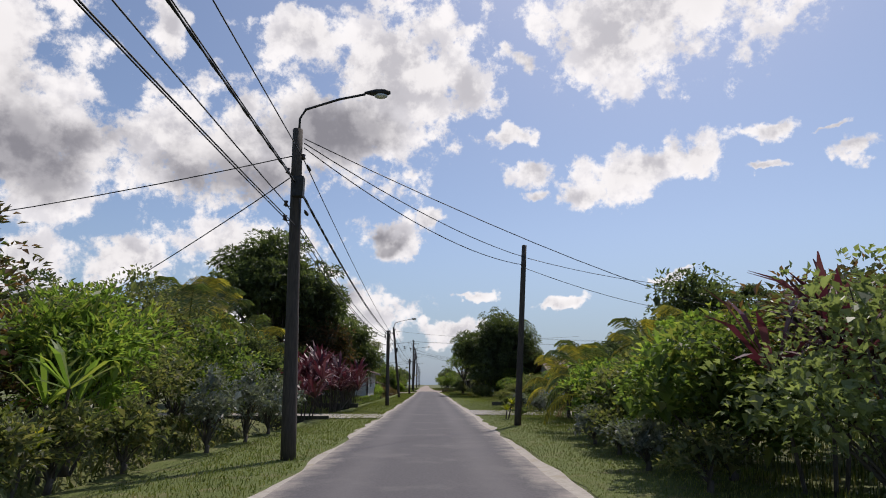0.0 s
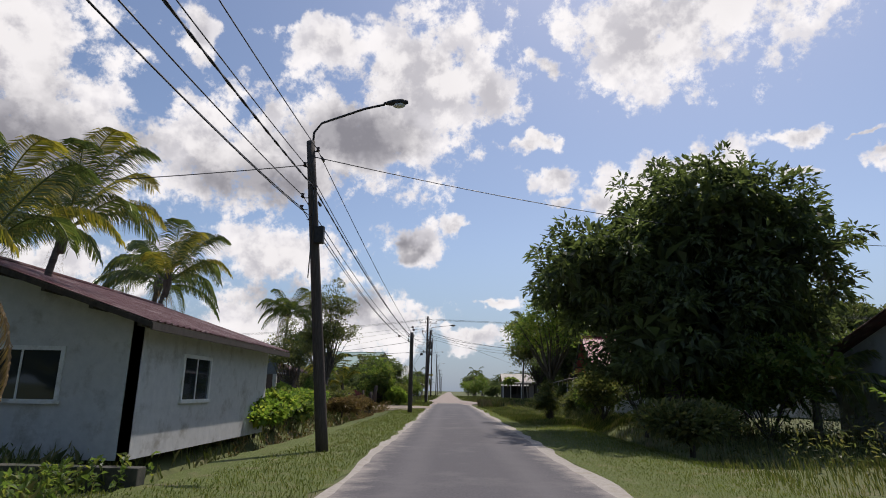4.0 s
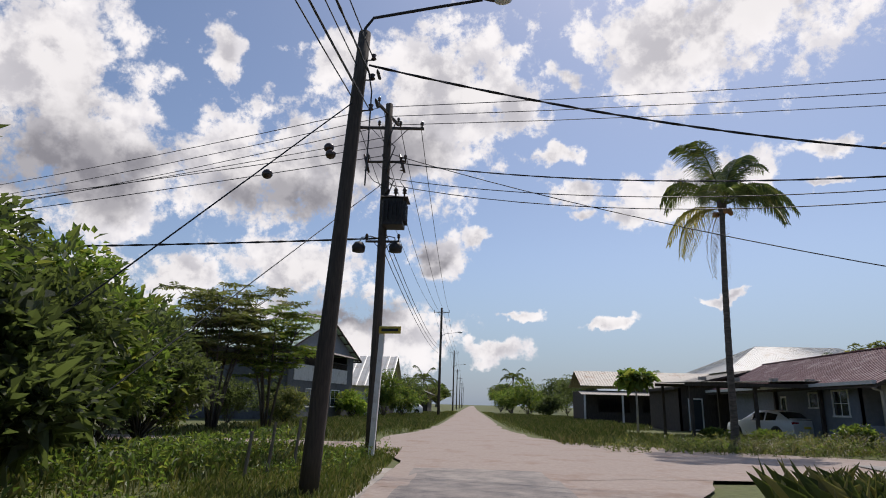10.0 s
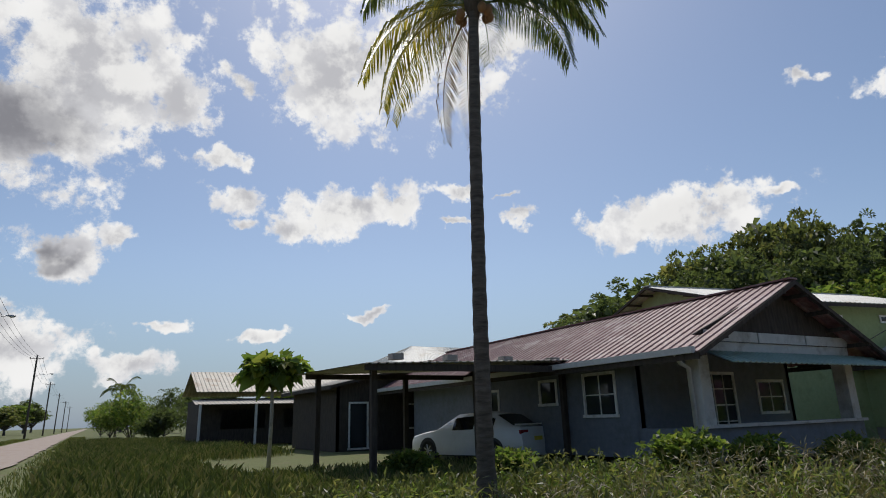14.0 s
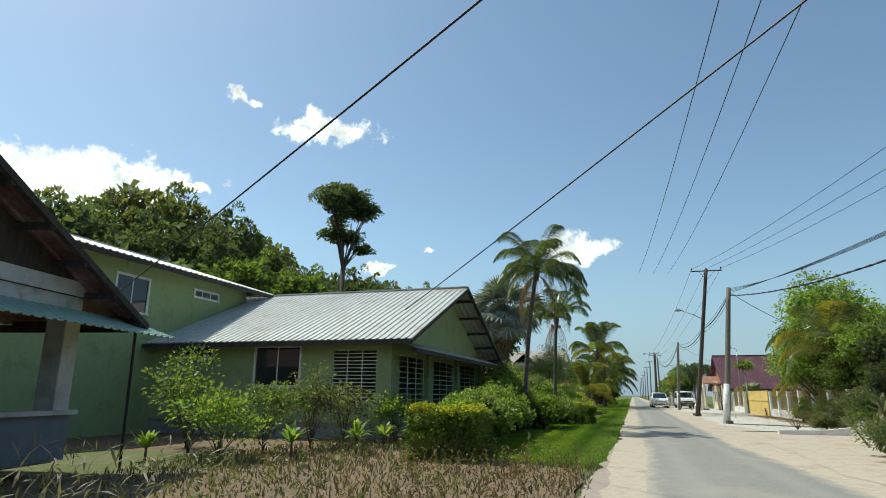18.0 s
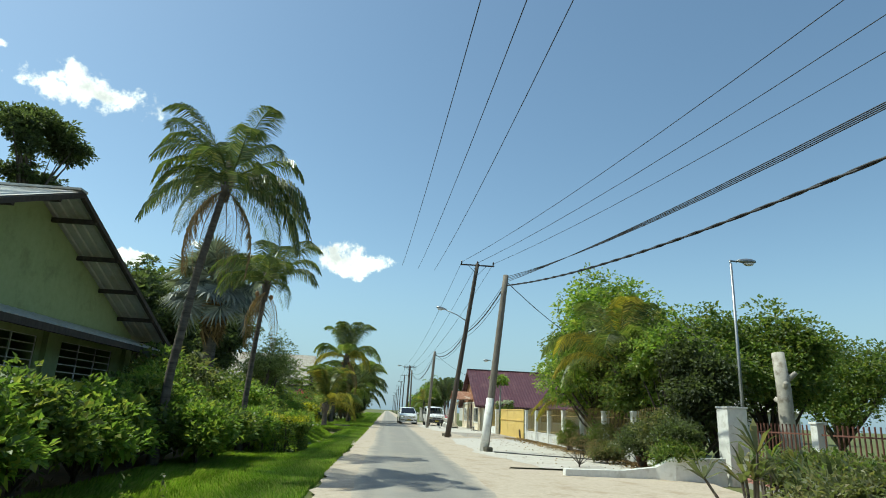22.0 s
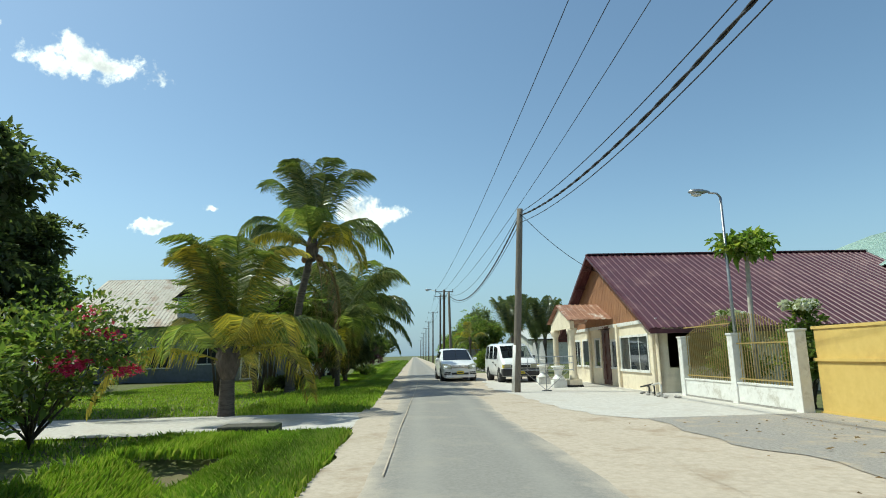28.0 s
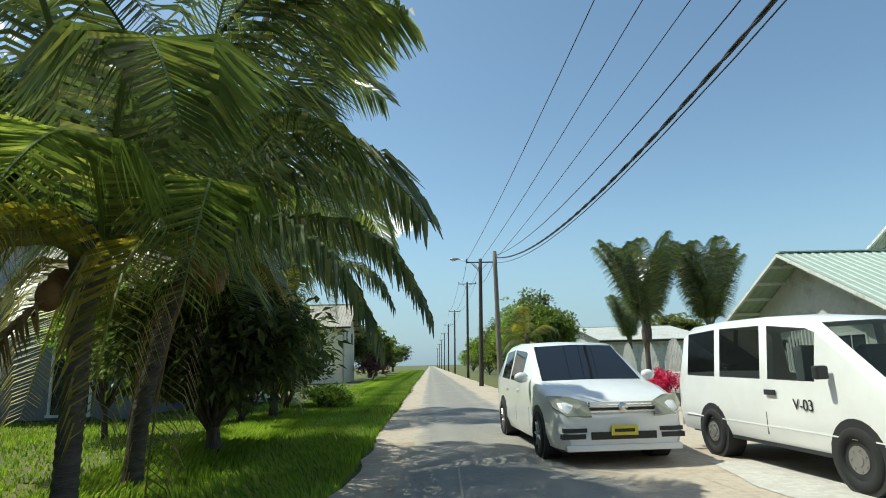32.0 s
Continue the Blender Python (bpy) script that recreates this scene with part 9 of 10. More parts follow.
# street B, left side
for k, (u, v, r, h) in enumerate(((25.4, 4.6, 0.7, 1.2), (26.0, 4.2, 0.8, 1.25), (27.1, 4.5, 0.9, 1.4), (28.5, 4.6, 0.9, 1.5), (30.0, 4.6, 0.95, 1.55), (31.6, 4.6, 0.9, 1.5), (33.0, 4.9, 1.0, 1.5), (34.6, 5.0, 1.1, 1.7), (36.2, 5.2, 1.2, 2.1), (35.2, 3.9, 0.9, 1.2), (36.8, 4.0, 0.9, 1.3))):
    p = sb(u, v)
    bush(p.x, p.y, r, h, (L_LIGHT, L_MID, L_LIGHT)[k % 3], "dense garden hedge with bright leaves", 2400, (0.13, 0.07), 330 + k, n=6, spread=0.12, group="front garden hedge", tr=0.05)
for k, (u, v, r, h, mat) in enumerate(((38.4, 6.0, 1.5, 2.7, L_MID), (40.2, 6.6, 1.7, 2.9, L_OLIVE), (42.5, 6.4, 1.6, 2.6, L_MID), (44.8, 5.2, 1.3, 2.0, L_LIGHT), (46.6, 6.4, 1.6, 2.4, L_MID), (39.4, 3.9, 0.8, 1.0, L_LIGHT), (41.2, 4.0, 0.9, 1.1, L_LIGHT), (43.2, 4.1, 1.0, 1.1, L_MID), (45.4, 3.6, 0.9, 1.0, L_LIGHT), (48.6, 5.0, 1.2, 1.6, L_MID), (50.8, 4.6, 1.0, 1.4, L_LIGHT), (52.6, 5.2, 1.2, 1.6, L_MID), (55.2, 5.0, 1.1, 1.6, L_MID), (57.4, 4.7, 1.0, 1.4, L_YELLOW), (59.6, 5.4, 1.2, 1.8, L_MID), (61.5, 6.6, 1.2, 1.9, L_MID))):
    p = sb(u, v)
    bush(p.x, p.y, r, h, mat, "garden shrub beside the roadside ditch", 2000, (0.14, 0.07), 350 + k, n=6, spread=0.14, group="roadside garden shrubs", tr=0.05)
p = sb(34.6, 4.55)
palm("manila_palm", p.x, p.y, 6.2, "tall slender palm with a compact drooping crown", 0.095, 0.075, (0.1, -0.6), 26, 0.54, ("coconut",), 7, 81, steep=[0, 1, 2, 2, 3, 3])
p = sb(39.2, 3.95)
palm("manila_palm", p.x, p.y, 4.75, "slender palm with orange fruit under its crown", 0.085, 0.065, (0.2, -0.2), 18, 0.46, ("coconut",), 4, 82, steep=[0, 1, 1, 2, 2], nuts=3)
p = sb(52.0, 8.8)
fan_palm(p.x, p.y, 6.7, 60, 1.25, L_SILVER, "large silvery fan palm with a skirt of dead leaves", 0.34, 84, 22, stalk=1.7)
p = sb(51.4, 5.7)
crown_tree("garden_tree", p.x, p.y, 1.4, 4.6, 1.5, L_PALE, "small garden tree with pale airy leaves", 4200, (0.13, 0.06), 0.09, 85, 11, spread=0.26, shell=0.4, core=1.1)
p = sb(54.0, 6.6)
crown_tree("garden_tree", p.x, p.y, 1.5, 3.4, 1.0, L_MID, "small garden tree draped with leaves", 2400, (0.2, 0.06), 0.1, 86, 7, spread=0.18, droop=0.6)
for k, (u, v, r, h, b) in enumerate(((70.0, 14.6, 3.6, 10.4, 0.6), (64.0, 17.5, 4.3, 10.4, 1.0), (63, 22, 5.0, 11, 1.4), (81.0, 19.5, 3.6, 9.0, 1.0))):
    p = sb(u, v)
    crown_tree("shade_tree", p.x, p.y, r, h, b, L_DARK, "dense dark shade tree behind the lawn", 14000, (0.3, 0.13), 0.4, 87 + k, 14, droop=0.3, clump=40, spread=0.34, core=2.4)
p = sb(63.5, 6.2)
bg = bush(p.x, p.y, 1.7, 2.4, L_MID, "bougainvillea bush with arching stems", 2600, (0.12, 0.06), 90, n=8, spread=0.22, name="bougainvillea", tr=0.05)
part("flowers", quads_mesh("flowers", crown_quads([(0.9, -0.4, 2.1, 0.3, 0.3, 0.2), (1.4, 0.2, 1.4, 0.25, 0.25, 0.2), (-0.3, -1.0, 1.8, 0.25, 0.25, 0.2), (0.6, -1.2, 1.2, 0.25, 0.25, 0.15), (-0.8, -0.8, 1.3, 0.2, 0.2, 0.15)], 420, 0.09, 0.08, 91, spread=0.09, core=1.0), L_PINK), parent=bg, label="sprays of bright pink bracts")
p = sb(68.2, 4.5)
palm("coconut_palm", p.x, p.y, 1.3, "young coconut palm with yellow lower fronds", 0.2, 0.15, (0.0, 0.0), 26, 0.78, ("bright", "yellow", "bright"), 0, 92, steep=[0, 0, 1, 0, 1, 0, 2], lift=30, low="yellow", spears=2)
p = sb(77.1, 4.8)
palm("coconut_palm", p.x, p.y, 5.5, "coconut palm with pale arching fronds", 0.18, 0.13, (-1.1, -0.75), 26, 0.86, ("bright", "coconut", "bright"), 2, 93, nuts=6, steep=[0, 0, 1, 1, 0, 2, 2], lift=24, low="yellow", spears=2)
for k, (u, v, top, bend, n) in enumerate(((81.4, 3.5, 2.5, (0.15, 0.0), 24), (83.2, 3.75, 2.9, (0.1, -0.55), 28), (92.0, 4.3, 3.9, (0.1, -0.3), 26))):
    p = sb(u, v)
    palm("coconut_palm", p.x, p.y, top, "coconut palm with long drooping glossy fronds", 0.115, 0.1, bend, n, 0.95, ("coconut", "bright", "coconut"), 1, 94 + k, nuts=3, steep=[0, 1, 0, 1, 2, 1, 2, 0, 3], aged=3)
p = sb(85.6, 3.6)
crown_tree("mango_tree", p.x, p.y, 1.6, 3.1, 0.6, L_DARK, "low dark broad-leaved tree under the palms", 5200, (0.24, 0.09), 0.13, 97, 9, droop=0.7, clump=12, spread=0.26, core=1.6)
p = sb(88.0, 6.6)
crown_tree("fruit_tree", p.x, p.y, 1.2, 3.4, 0.9, L_LIGHT, "young fruit tree with broad light green leaves", 1100, (0.3, 0.13), 0.06, 104, 7, clump=8, spread=0.25, core=0.9)
p = sb(101.5, 7.2)
copy_thing(hb, pose(p.x, p.y, 0.02, 0, 0, 165))


def tiered_tree(x, y, h, wide, label, seed, tiers=15, stems=4, mat=None):
    """Several thin stems that carry flat whorls of compound leaves in tiers."""
    r = np.random.default_rng(seed)
    t = thing("tiered_tree", pose(x, y, 0), label, "tree", "tiered trees")
    tops = []
    for k in range(stems):
        a = 6.28 * k / stems + r.uniform(-0.4, 0.4)
        tops.append(np.array([wide * 0.45 * math.cos(a), wide * 0.45 * math.sin(a), h * r.uniform(0.7, 0.92)]))
        part("stem", tubebm([(0.12 * math.cos(a), 0.12 * math.sin(a), -0.1), tuple(tops[-1] * np.array([0.35, 0.35, 0.35])), tuple(tops[-1])], [0.06, 0.045, 0.02], 7), M_BARK, t, smooth=True)
    co, bm = [], bmesh.new()
    for k in range(tiers):
        st_ = tops[k % stems]
        f = 0.42 + 0.58 * (k // stems + 1) / (tiers // stems + 1)
        a, d = r.uniform(0, 6.28), wide * r.uniform(0.15, 0.6)
        c = st_ * np.array([f, f, f]) + np.array([d * math.cos(a), d * math.sin(a), r.uniform(0.1, 0.5)])
        tube(bm, [tuple(st_ * f * 0.93), tuple(c)], [0.02, 0.008], 5)
        for q in range(9):
            b_ = 0.7 * q + r.uniform(-0.2, 0.2)
            along = np.array([math.cos(b_), math.sin(b_), r.uniform(-0.12, 0.22)])
            side = np.array([-along[1], along[0], 0.0])
            span = r.uniform(0.42, 0.72)
            tube(bm, [tuple(c), tuple(c + along * span)], [0.006, 0.003], 3)
            w_ = np.linspace(0.25, 1.0, 7)
            base = c + along * (w_ * span)[:, None]
            for sg in (1, -1):
                way = along * 0.55 + side * sg * 0.8 + unit_rows(7, r) * 0.2 - np.array([0, 0, 0.18])
                way /= np.linalg.norm(way, axis=1, keepdims=True)
                co.append(leaf_quads(base, way, 0.24, 0.085, r))
    part("branchwork", bm, M_BARK, t)
    part("leaves", quads_mesh("leaves", np.concatenate(co), mat or L_LIGHT), parent=t)
    return t


for k, (u, v, h, w_, n) in enumerate(((78.2, 6.3, 5.6, 2.2, 30), (80.6, 6.4, 5.4, 2.2, 30), (76.9, 7.4, 4.6, 2.0, 24))):
    p = sb(u, v)
    tiered_tree(p.x, p.y, h, w_, "many-stemmed small tree with tiers of compound leaves", 98 + k, n, 5, (L_MID, L_LIGHT, L_MID)[k])
for k, (x, y, h, w_, n) in enumerate(((-12.2, 133.5, 6.9, 3.0, 80), (-10.6, 135.6, 6.2, 2.6, 64), (-14.6, 134.6, 5.8, 2.6, 56))):
    tiered_tree(x, y, h, w_, "airy many-stemmed tree with feathery layered leaves", 110 + k, n, 7, (L_OLIVE, L_MID, L_OLIVE)[k])
for k, (x, y, r, h, mat) in enumerate(((-13.4, 138.0, 1.5, 2.4, L_DARK), (-11.4, 140.6, 1.3, 1.9, L_OLIVE), (-15.8, 137.2, 1.7, 2.8, L_DARK), (-16.0, 132.8, 1.0, 1.7, L_RED), (-12.6, 142.6, 1.4, 2.2, L_DARK))):
    bush(x, y, r, h, mat, "dense shrub in the yard of the two-storey house", 2400, (0.13, 0.06), 115 + k, spread=0.16, group="yard shrubs")
p = sb(79.2, 5.4)
bush(p.x, p.y, 0.8, 0.5, L_DARK, "low heap of garden trimmings under the trees", 900, (0.16, 0.06), 101, spread=0.16)
p = sb(79.8, 4.8)
tiered_tree(p.x, p.y, 2.5, 0.9, "slim sapling with broad light green leaves", 103, 9, 2, L_LIGHT)
for k, (u, v, r, h) in enumerate(((91.6, 5.0, 1.5, 3.7), (92.6, 6.0, 1.6, 3.8), (95.6, 4.8, 1.4, 3.2))):
    p = sb(u, v)
    bush(p.x, p.y, r, h, L_DARK, "dark broad-leaved tree under the palms", 2400, (0.22, 0.11), 370 + k, n=7, spread=0.2, tr=0.09, group="dark trees")
p = sb(94.5, 3.2)
bush(p.x, p.y, 0.9, 0.7, L_LIGHT, "low bright weedy shrub on the verge", 1200, (0.1, 0.06), 375, spread=0.14)
for k, (u, v, r, h) in enumerate(((150, 7.5, 3.6, 6.5), (140, 9.0, 3.0, 5.5), (165, 8, 3.5, 6.0), (190, 9, 4, 6), (220, 9, 4, 6))):
    p = sb(u, v)
    copy_thing(wood[k % 3], pose(p.x, p.y, 0, 0, 0, 70 * k) @ Matrix.Diagonal((r / 6.5, r / 6.5, h / 15, 1)))
p = sb(134, 5.6)
bush(p.x, p.y, 1.6, 2.6, L_RED, "purple-leaved bush beside the road", 1500, (0.16, 0.08), 378, spread=0.2)

# street B, right side
p = sb(46.6, -9.2)
crown_tree("vine_covered_tree", p.x, p.y, 3.0, 7.8, 0.6, L_LIGHT, "tall mass of bright green climbing vines", 15000, (0.19, 0.1), 0.2, 400, 15, spread=0.24, droop=0.4, shell=0.6, clump=10, core=1.7)
p = sb(49.4, -10.1)
crown_tree("vine_covered_tree", p.x, p.y, 2.6, 6.6, 0.6, L_MID, "tall mass of green climbing vines over the fence", 13000, (0.19, 0.1), 0.2, 401, 14, spread=0.24, droop=0.4, shell=0.6, clump=10, core=1.7)
for k, (u, v, r, h, mat) in enumerate(((42.6, -9.1, 1.7, 5.8, L_MID), (38.7, -9.0, 1.1, 4.2, L_DARK), (45.2, -9.3, 1.6, 6.4, L_OLIVE), (40.6, -10.6, 1.8, 5.2, L_MID))):
    p = sb(u, v)
    crown_tree("vine_covered_tree", p.x, p.y, r, h, 0.2, mat, "ragged tree swallowed by climbing vines at the fence", 7000, (0.15, 0.08), 0.12, 406 + k, 12, spread=0.2, droop=0.5, shell=0.55, clump=10, core=1.7)
p = sb(40.4, -9.2)
crown_tree("vine_covered_tree", p.x, p.y, 1.7, 5.0, 0.2, L_LIGHT, "vine-hung bush spilling over the fence", 4200, (0.14, 0.07), 0.14, 402, 8, spread=0.14, droop=0.5, shell=0.55)
p = sb(43.0, -8.75)
palm("areca_palm", p.x, p.y, 3.3, "feathery palm with yellow-green fronds over the fence", 0.1, 0.07, (0, 0.6), 18, 0.72, ("yellow", "coconut", "bright"), 0, 403, steep=[0, 1, 1, 2, 0])
p = sb(52.0, -10.0)
palm("areca_palm", p.x, p.y, 1.9, "broad palm with arching fronds behind the fence", 0.12, 0.08, (0, 0.2), 14, 0.72, ("coconut", "yellow"), 0, 404, steep=[0, 1, 1, 2])
p = sb(49.0, -11.0)
crown_tree("garden_tree", p.x, p.y, 2.2, 5.6, 1.0, L_MID, "leafy garden tree behind the fence", 4200, (0.2, 0.08), 0.2, 405, 8)
for k, (u, v, r, h, mat) in enumerate(((36.4, -7.2, 0.6, 0.9, L_MID), (42.6, -7.5, 0.45, 0.5, L_OLIVE), (40.8, -7.0, 0.5, 0.5, L_OLIVE), (26.6, -5.0, 1.0, 0.9, L_DARK), (27.8, -5.4, 1.0, 0.9, L_OLIVE), (25.4, -5.4, 1.0, 1.0, L_DARK), (28.8, -6.6, 0.9, 0.9, L_MID), (47.0, -7.6, 0.4, 0.7, L_MID), (45.0, -7.7, 0.45, 0.6, L_DARK), (33.2, -7.9, 0.7, 0.8, L_OLIVE), (31.8, -7.7, 0.9, 0.9, L_MID), (30.4, -7.2, 0.9, 0.9, L_OLIVE), (36.9, -7.4, 0.6, 1.4, L_DARK), (38.0, -7.6, 0.8, 1.6, L_OLIVE), (39.4, -7.5, 0.8, 1.3, L_DARK))):
    p = sb(u, v)
    bush(p.x, p.y, r, h, mat, "untidy low shrub in front of the wall", 2600, (0.085, 0.045), 410 + k, spread=0.14, group="roadside low shrubs", tr=0.03)
for k, (u, v, r, h) in enumerate(((28, -13, 2.4, 4.6), (33.6, -14.5, 2.6, 4.2), (26.6, -7.8, 2.1, 6.5), (36, -20, 4, 6.0), (46, -19, 3.4, 5.0), (20, -14, 2.6, 4.8), (41.5, -13.0, 2.4, 5.4))):
    p = sb(u, v)
    crown_tree("garden_tree", p.x, p.y, r, h, 1.0, (L_MID, L_DARK)[k % 2], "leafy tree behind the pink wall", 9000, (0.15, 0.085), 0.2, 430 + k, 8, group="garden trees")
for k in range(26):
    p = sb(27.2 + 0.23 * k, -5.4 - 0.07 * k - 0.75 * ((k * 7) % 4) / 3)
    rosette(p.x, p.y, 0.85 + 0.05 * (k % 5), (L_MID, L_OLIVE, L_DARK)[k % 3], "upright sword-leaved plant in a roadside bed", 40, 640 + k, 0.055, name="sword_plant", group="sword plants", stems=4)
p = sb(31.3, -5.9)
rosette(p.x, p.y, 1.35, L_OLIVE, "dark tufted plant on thin stems beside the drive", 72, 670, 0.09, stems=6, name="tufted_plant")
p = sb(38.9, -5.5)
bush(p.x, p.y, 0.8, 0.75, L_DRY, "thin grey dry bush on the sand", 420, (0.07, 0.018), 671, n=7, spread=0.28, core=0.8, tr=0.02)
p = sb(27.7, -6.6)
rosette(p.x, p.y, 2.6, L_LIGHT, "banana plant with broad green leaves", 12, 440, 0.55, stems=1, name="banana_plant")
p = sb(67.9, -8.55)
t = thing("papaya_tree", pose(p.x, p.y, 0), "slim papaya tree behind the railings", "papaya tree")
part("trunk", tubebm([(0, 0, -0.1), (0.05, 0, 1.8), (-0.05, 0, 3.8)], [0.08, 0.065, 0.05], 8), M_PALEBARK, t, smooth=True)
part("crown", quads_mesh("crown", crown_quads([(0, 0, 3.9, 0.62, 0.62, 0.28)], 260, 0.24, 0.13, 5, 0.5, 8, 0.14, 0.5), L_LIGHT), parent=t)
for k, (u, v) in enumerate(((69.4, -8.9), (66.4, -8.9))):
    p = sb(u, v)
    fr = bush(p.x, p.y, 0.7, 2.2, L_MID, "frangipani bush with white flowers", 800, (0.2, 0.07), 450 + k, spread=0.14)
    for q, (dx, dy) in enumerate(((0, 0), (0.3, 0.15), (-0.25, 0.2), (0.1, -0.3))):
        part("flower_head", quads_mesh("flower_head", crown_quads([(dx, dy, 2.25, 0.13, 0.13, 0.1)], 40, 0.09, 0.08, 455 + k + 9 * q, spread=0.05, core=1.0), L_WHITE), parent=fr, label="white flower head")
for k, (u, v, h) in enumerate(((95.0, -6.9, 3.4), (96.2, -7.4, 3.6), (95.6, -9.3, 3.2), (112, -12, 3.4))):
    p = sb(u, v)
    palm("foxtail_palm", p.x, p.y, h * 0.62, "small palm with a tuft of stiff upright feathery fronds", 0.1, 0.07, (0, 0), 20, 0.56, ("coconut",), 0, 460 + k, steep=[5], lift=20, spears=1)
p = sb(93.4, -6.6)
bush(p.x, p.y, 0.6, 1.0, L_PINK, "magenta bougainvillea bush by the fence", 700, (0.1, 0.07), 470, spread=0.12)
for k, (u, v, r, h) in enumerate(((112, -6.8, 2.0, 4.8), (117, -7.2, 2.4, 6.2), (123, -7.0, 2.4, 6.8), (130, -7.4, 2.6, 6.4), (140, -7.5, 2.8, 6.0), (154, -7.5, 3.0, 6.0), (106, -6.4, 0.9, 1.4), (170, -8, 3, 5.5), (190, -8, 3, 5.5))):
    p = sb(u, v)
    bush(p.x, p.y, r, h, (L_MID, L_DARK, L_LIGHT)[k % 3], "tall leafy roadside trees and bushes", 3200, (0.28, 0.12), 480 + k, n=8, spread=0.28, group="far roadside trees", tr=0.1)
p = sb(108.5, -5.2)
palm("areca_palm", p.x, p.y, 2.6, "small palm beside the far pole", 0.1, 0.08, (0, 0), 12, 0.5, ("coconut", "yellow"), 1, 495)
for k, (u, v, i, s) in enumerate(((84, -40, 1, 0.7), (96, -44, 0, 0.7), (60, -46, 2, 0.8), (40, -44, 1, 0.7), (120, -40, 0, 0.7), (150, -30, 2, 0.7))):
    p = sb(u, v)
    copy_thing(wood[i], pose(p.x, p.y, 0, 0, 0, 47.0 * k) @ Matrix.Diagonal((s, s, s * 0.8, 1)))
# garden of the grey and green houses
for k, (u, v, r, h, mat) in enumerate(((22.6, 9.8, 1.0, 2.0, L_MID), (21.8, 8.4, 0.7, 1.2, L_LIGHT), (23.6, 8.6, 0.9, 1.5, L_MID), (25.0, 8.2, 0.6, 1.9, L_OLIVE), (26.4, 8.0, 0.8, 1.6, L_OLIVE), (27.4, 7.0, 0.6, 1.2, L_LIGHT), (29.6, 5.6, 0.5, 0.6, L_MID), (24.0, 11.0, 0.9, 2.4, L_MID))):
    p = sb(u, v)
    bush(p.x, p.y, r, h, mat, "thin garden shrub on the dry soil", 620, (0.12, 0.06), 500 + k, spread=0.2, core=1.0, group="dry garden shrubs", tr=0.03)
for k, (u, v, h) in enumerate(((22.8, 7.4, 1.0), (24.2, 6.6, 1.1), (25.8, 6.6, 0.9), (21.2, 9.6, 0.8))):
    p = sb(u, v)
    rosette(p.x, p.y, h, L_LIGHT, "bromeliad with arching green leaves", 30, 510 + k, 0.09, name="bromeliad", group="bromeliads")


def clipped_hedge(u, v, du, dv, h, label, seed):
    """A box-clipped hedge with dark leafy sides and a golden top."""
    r = np.random.default_rng(seed)
    p = sb(u, v)
    t = thing("clipped_hedge", pose(p.x, p.y, 0, 0, 0, math.degrees(B_ROT)), label, "hedge")
    for k in range(7):
        x, y = r.uniform(0.15, du - 0.15), dv * (k + 0.5) / 7
        part("stem", tubebm([(x, y, -0.05), (x + 0.05, y, h * 0.45), (x, y + 0.04, h * 0.85)], [0.03, 0.022, 0.01], 6), M_BARK, t)
    n = 5200
    q = r.uniform(0, 1, (n, 3))
    face = r.integers(0, 4, n)
    q[face == 0, 0] *= 0.12
    q[face == 1, 0] = 1 - 0.12 * q[face == 1, 0]
    q[face == 2, 1] *= 0.08
    q[face == 3, 1] = 1 - 0.08 * q[face == 3, 1]
    base = q * np.array([du, dv, h]) + 0.05 * smooth_noise(q[:, 1] * 9, q[:, 2] * 7, 0.8, seed)[:, None]
    way = unit_rows(n, r) + (q - 0.5) * np.array([2.0, 1.2, 0.6])
    way /= np.linalg.norm(way, axis=1, keepdims=True)
    part("leaves", quads_mesh("leaves", leaf_quads(base, way, 0.09, 0.055, r), L_MID), parent=t)
    n = 2200
    q = r.uniform(0, 1, (n, 3))
    base = q * np.array([du, dv, 0.12]) + np.array([0, 0, h - 0.05]) + np.array([0, 0, 1.0]) * 0.05 * smooth_noise(q[:, 1] * 9, q[:, 0] * 7, 0.7, seed + 1)[:, None]
    way = unit_rows(n, r) * 0.8 + np.array([0, 0, 0.8])
    way /= np.linalg.norm(way, axis=1, keepdims=True)
    part("golden_top", quads_mesh("golden_top", leaf_quads(base, way, 0.09, 0.055, r), L_YELLOW), parent=t, label="golden yellow young leaves")
    return t


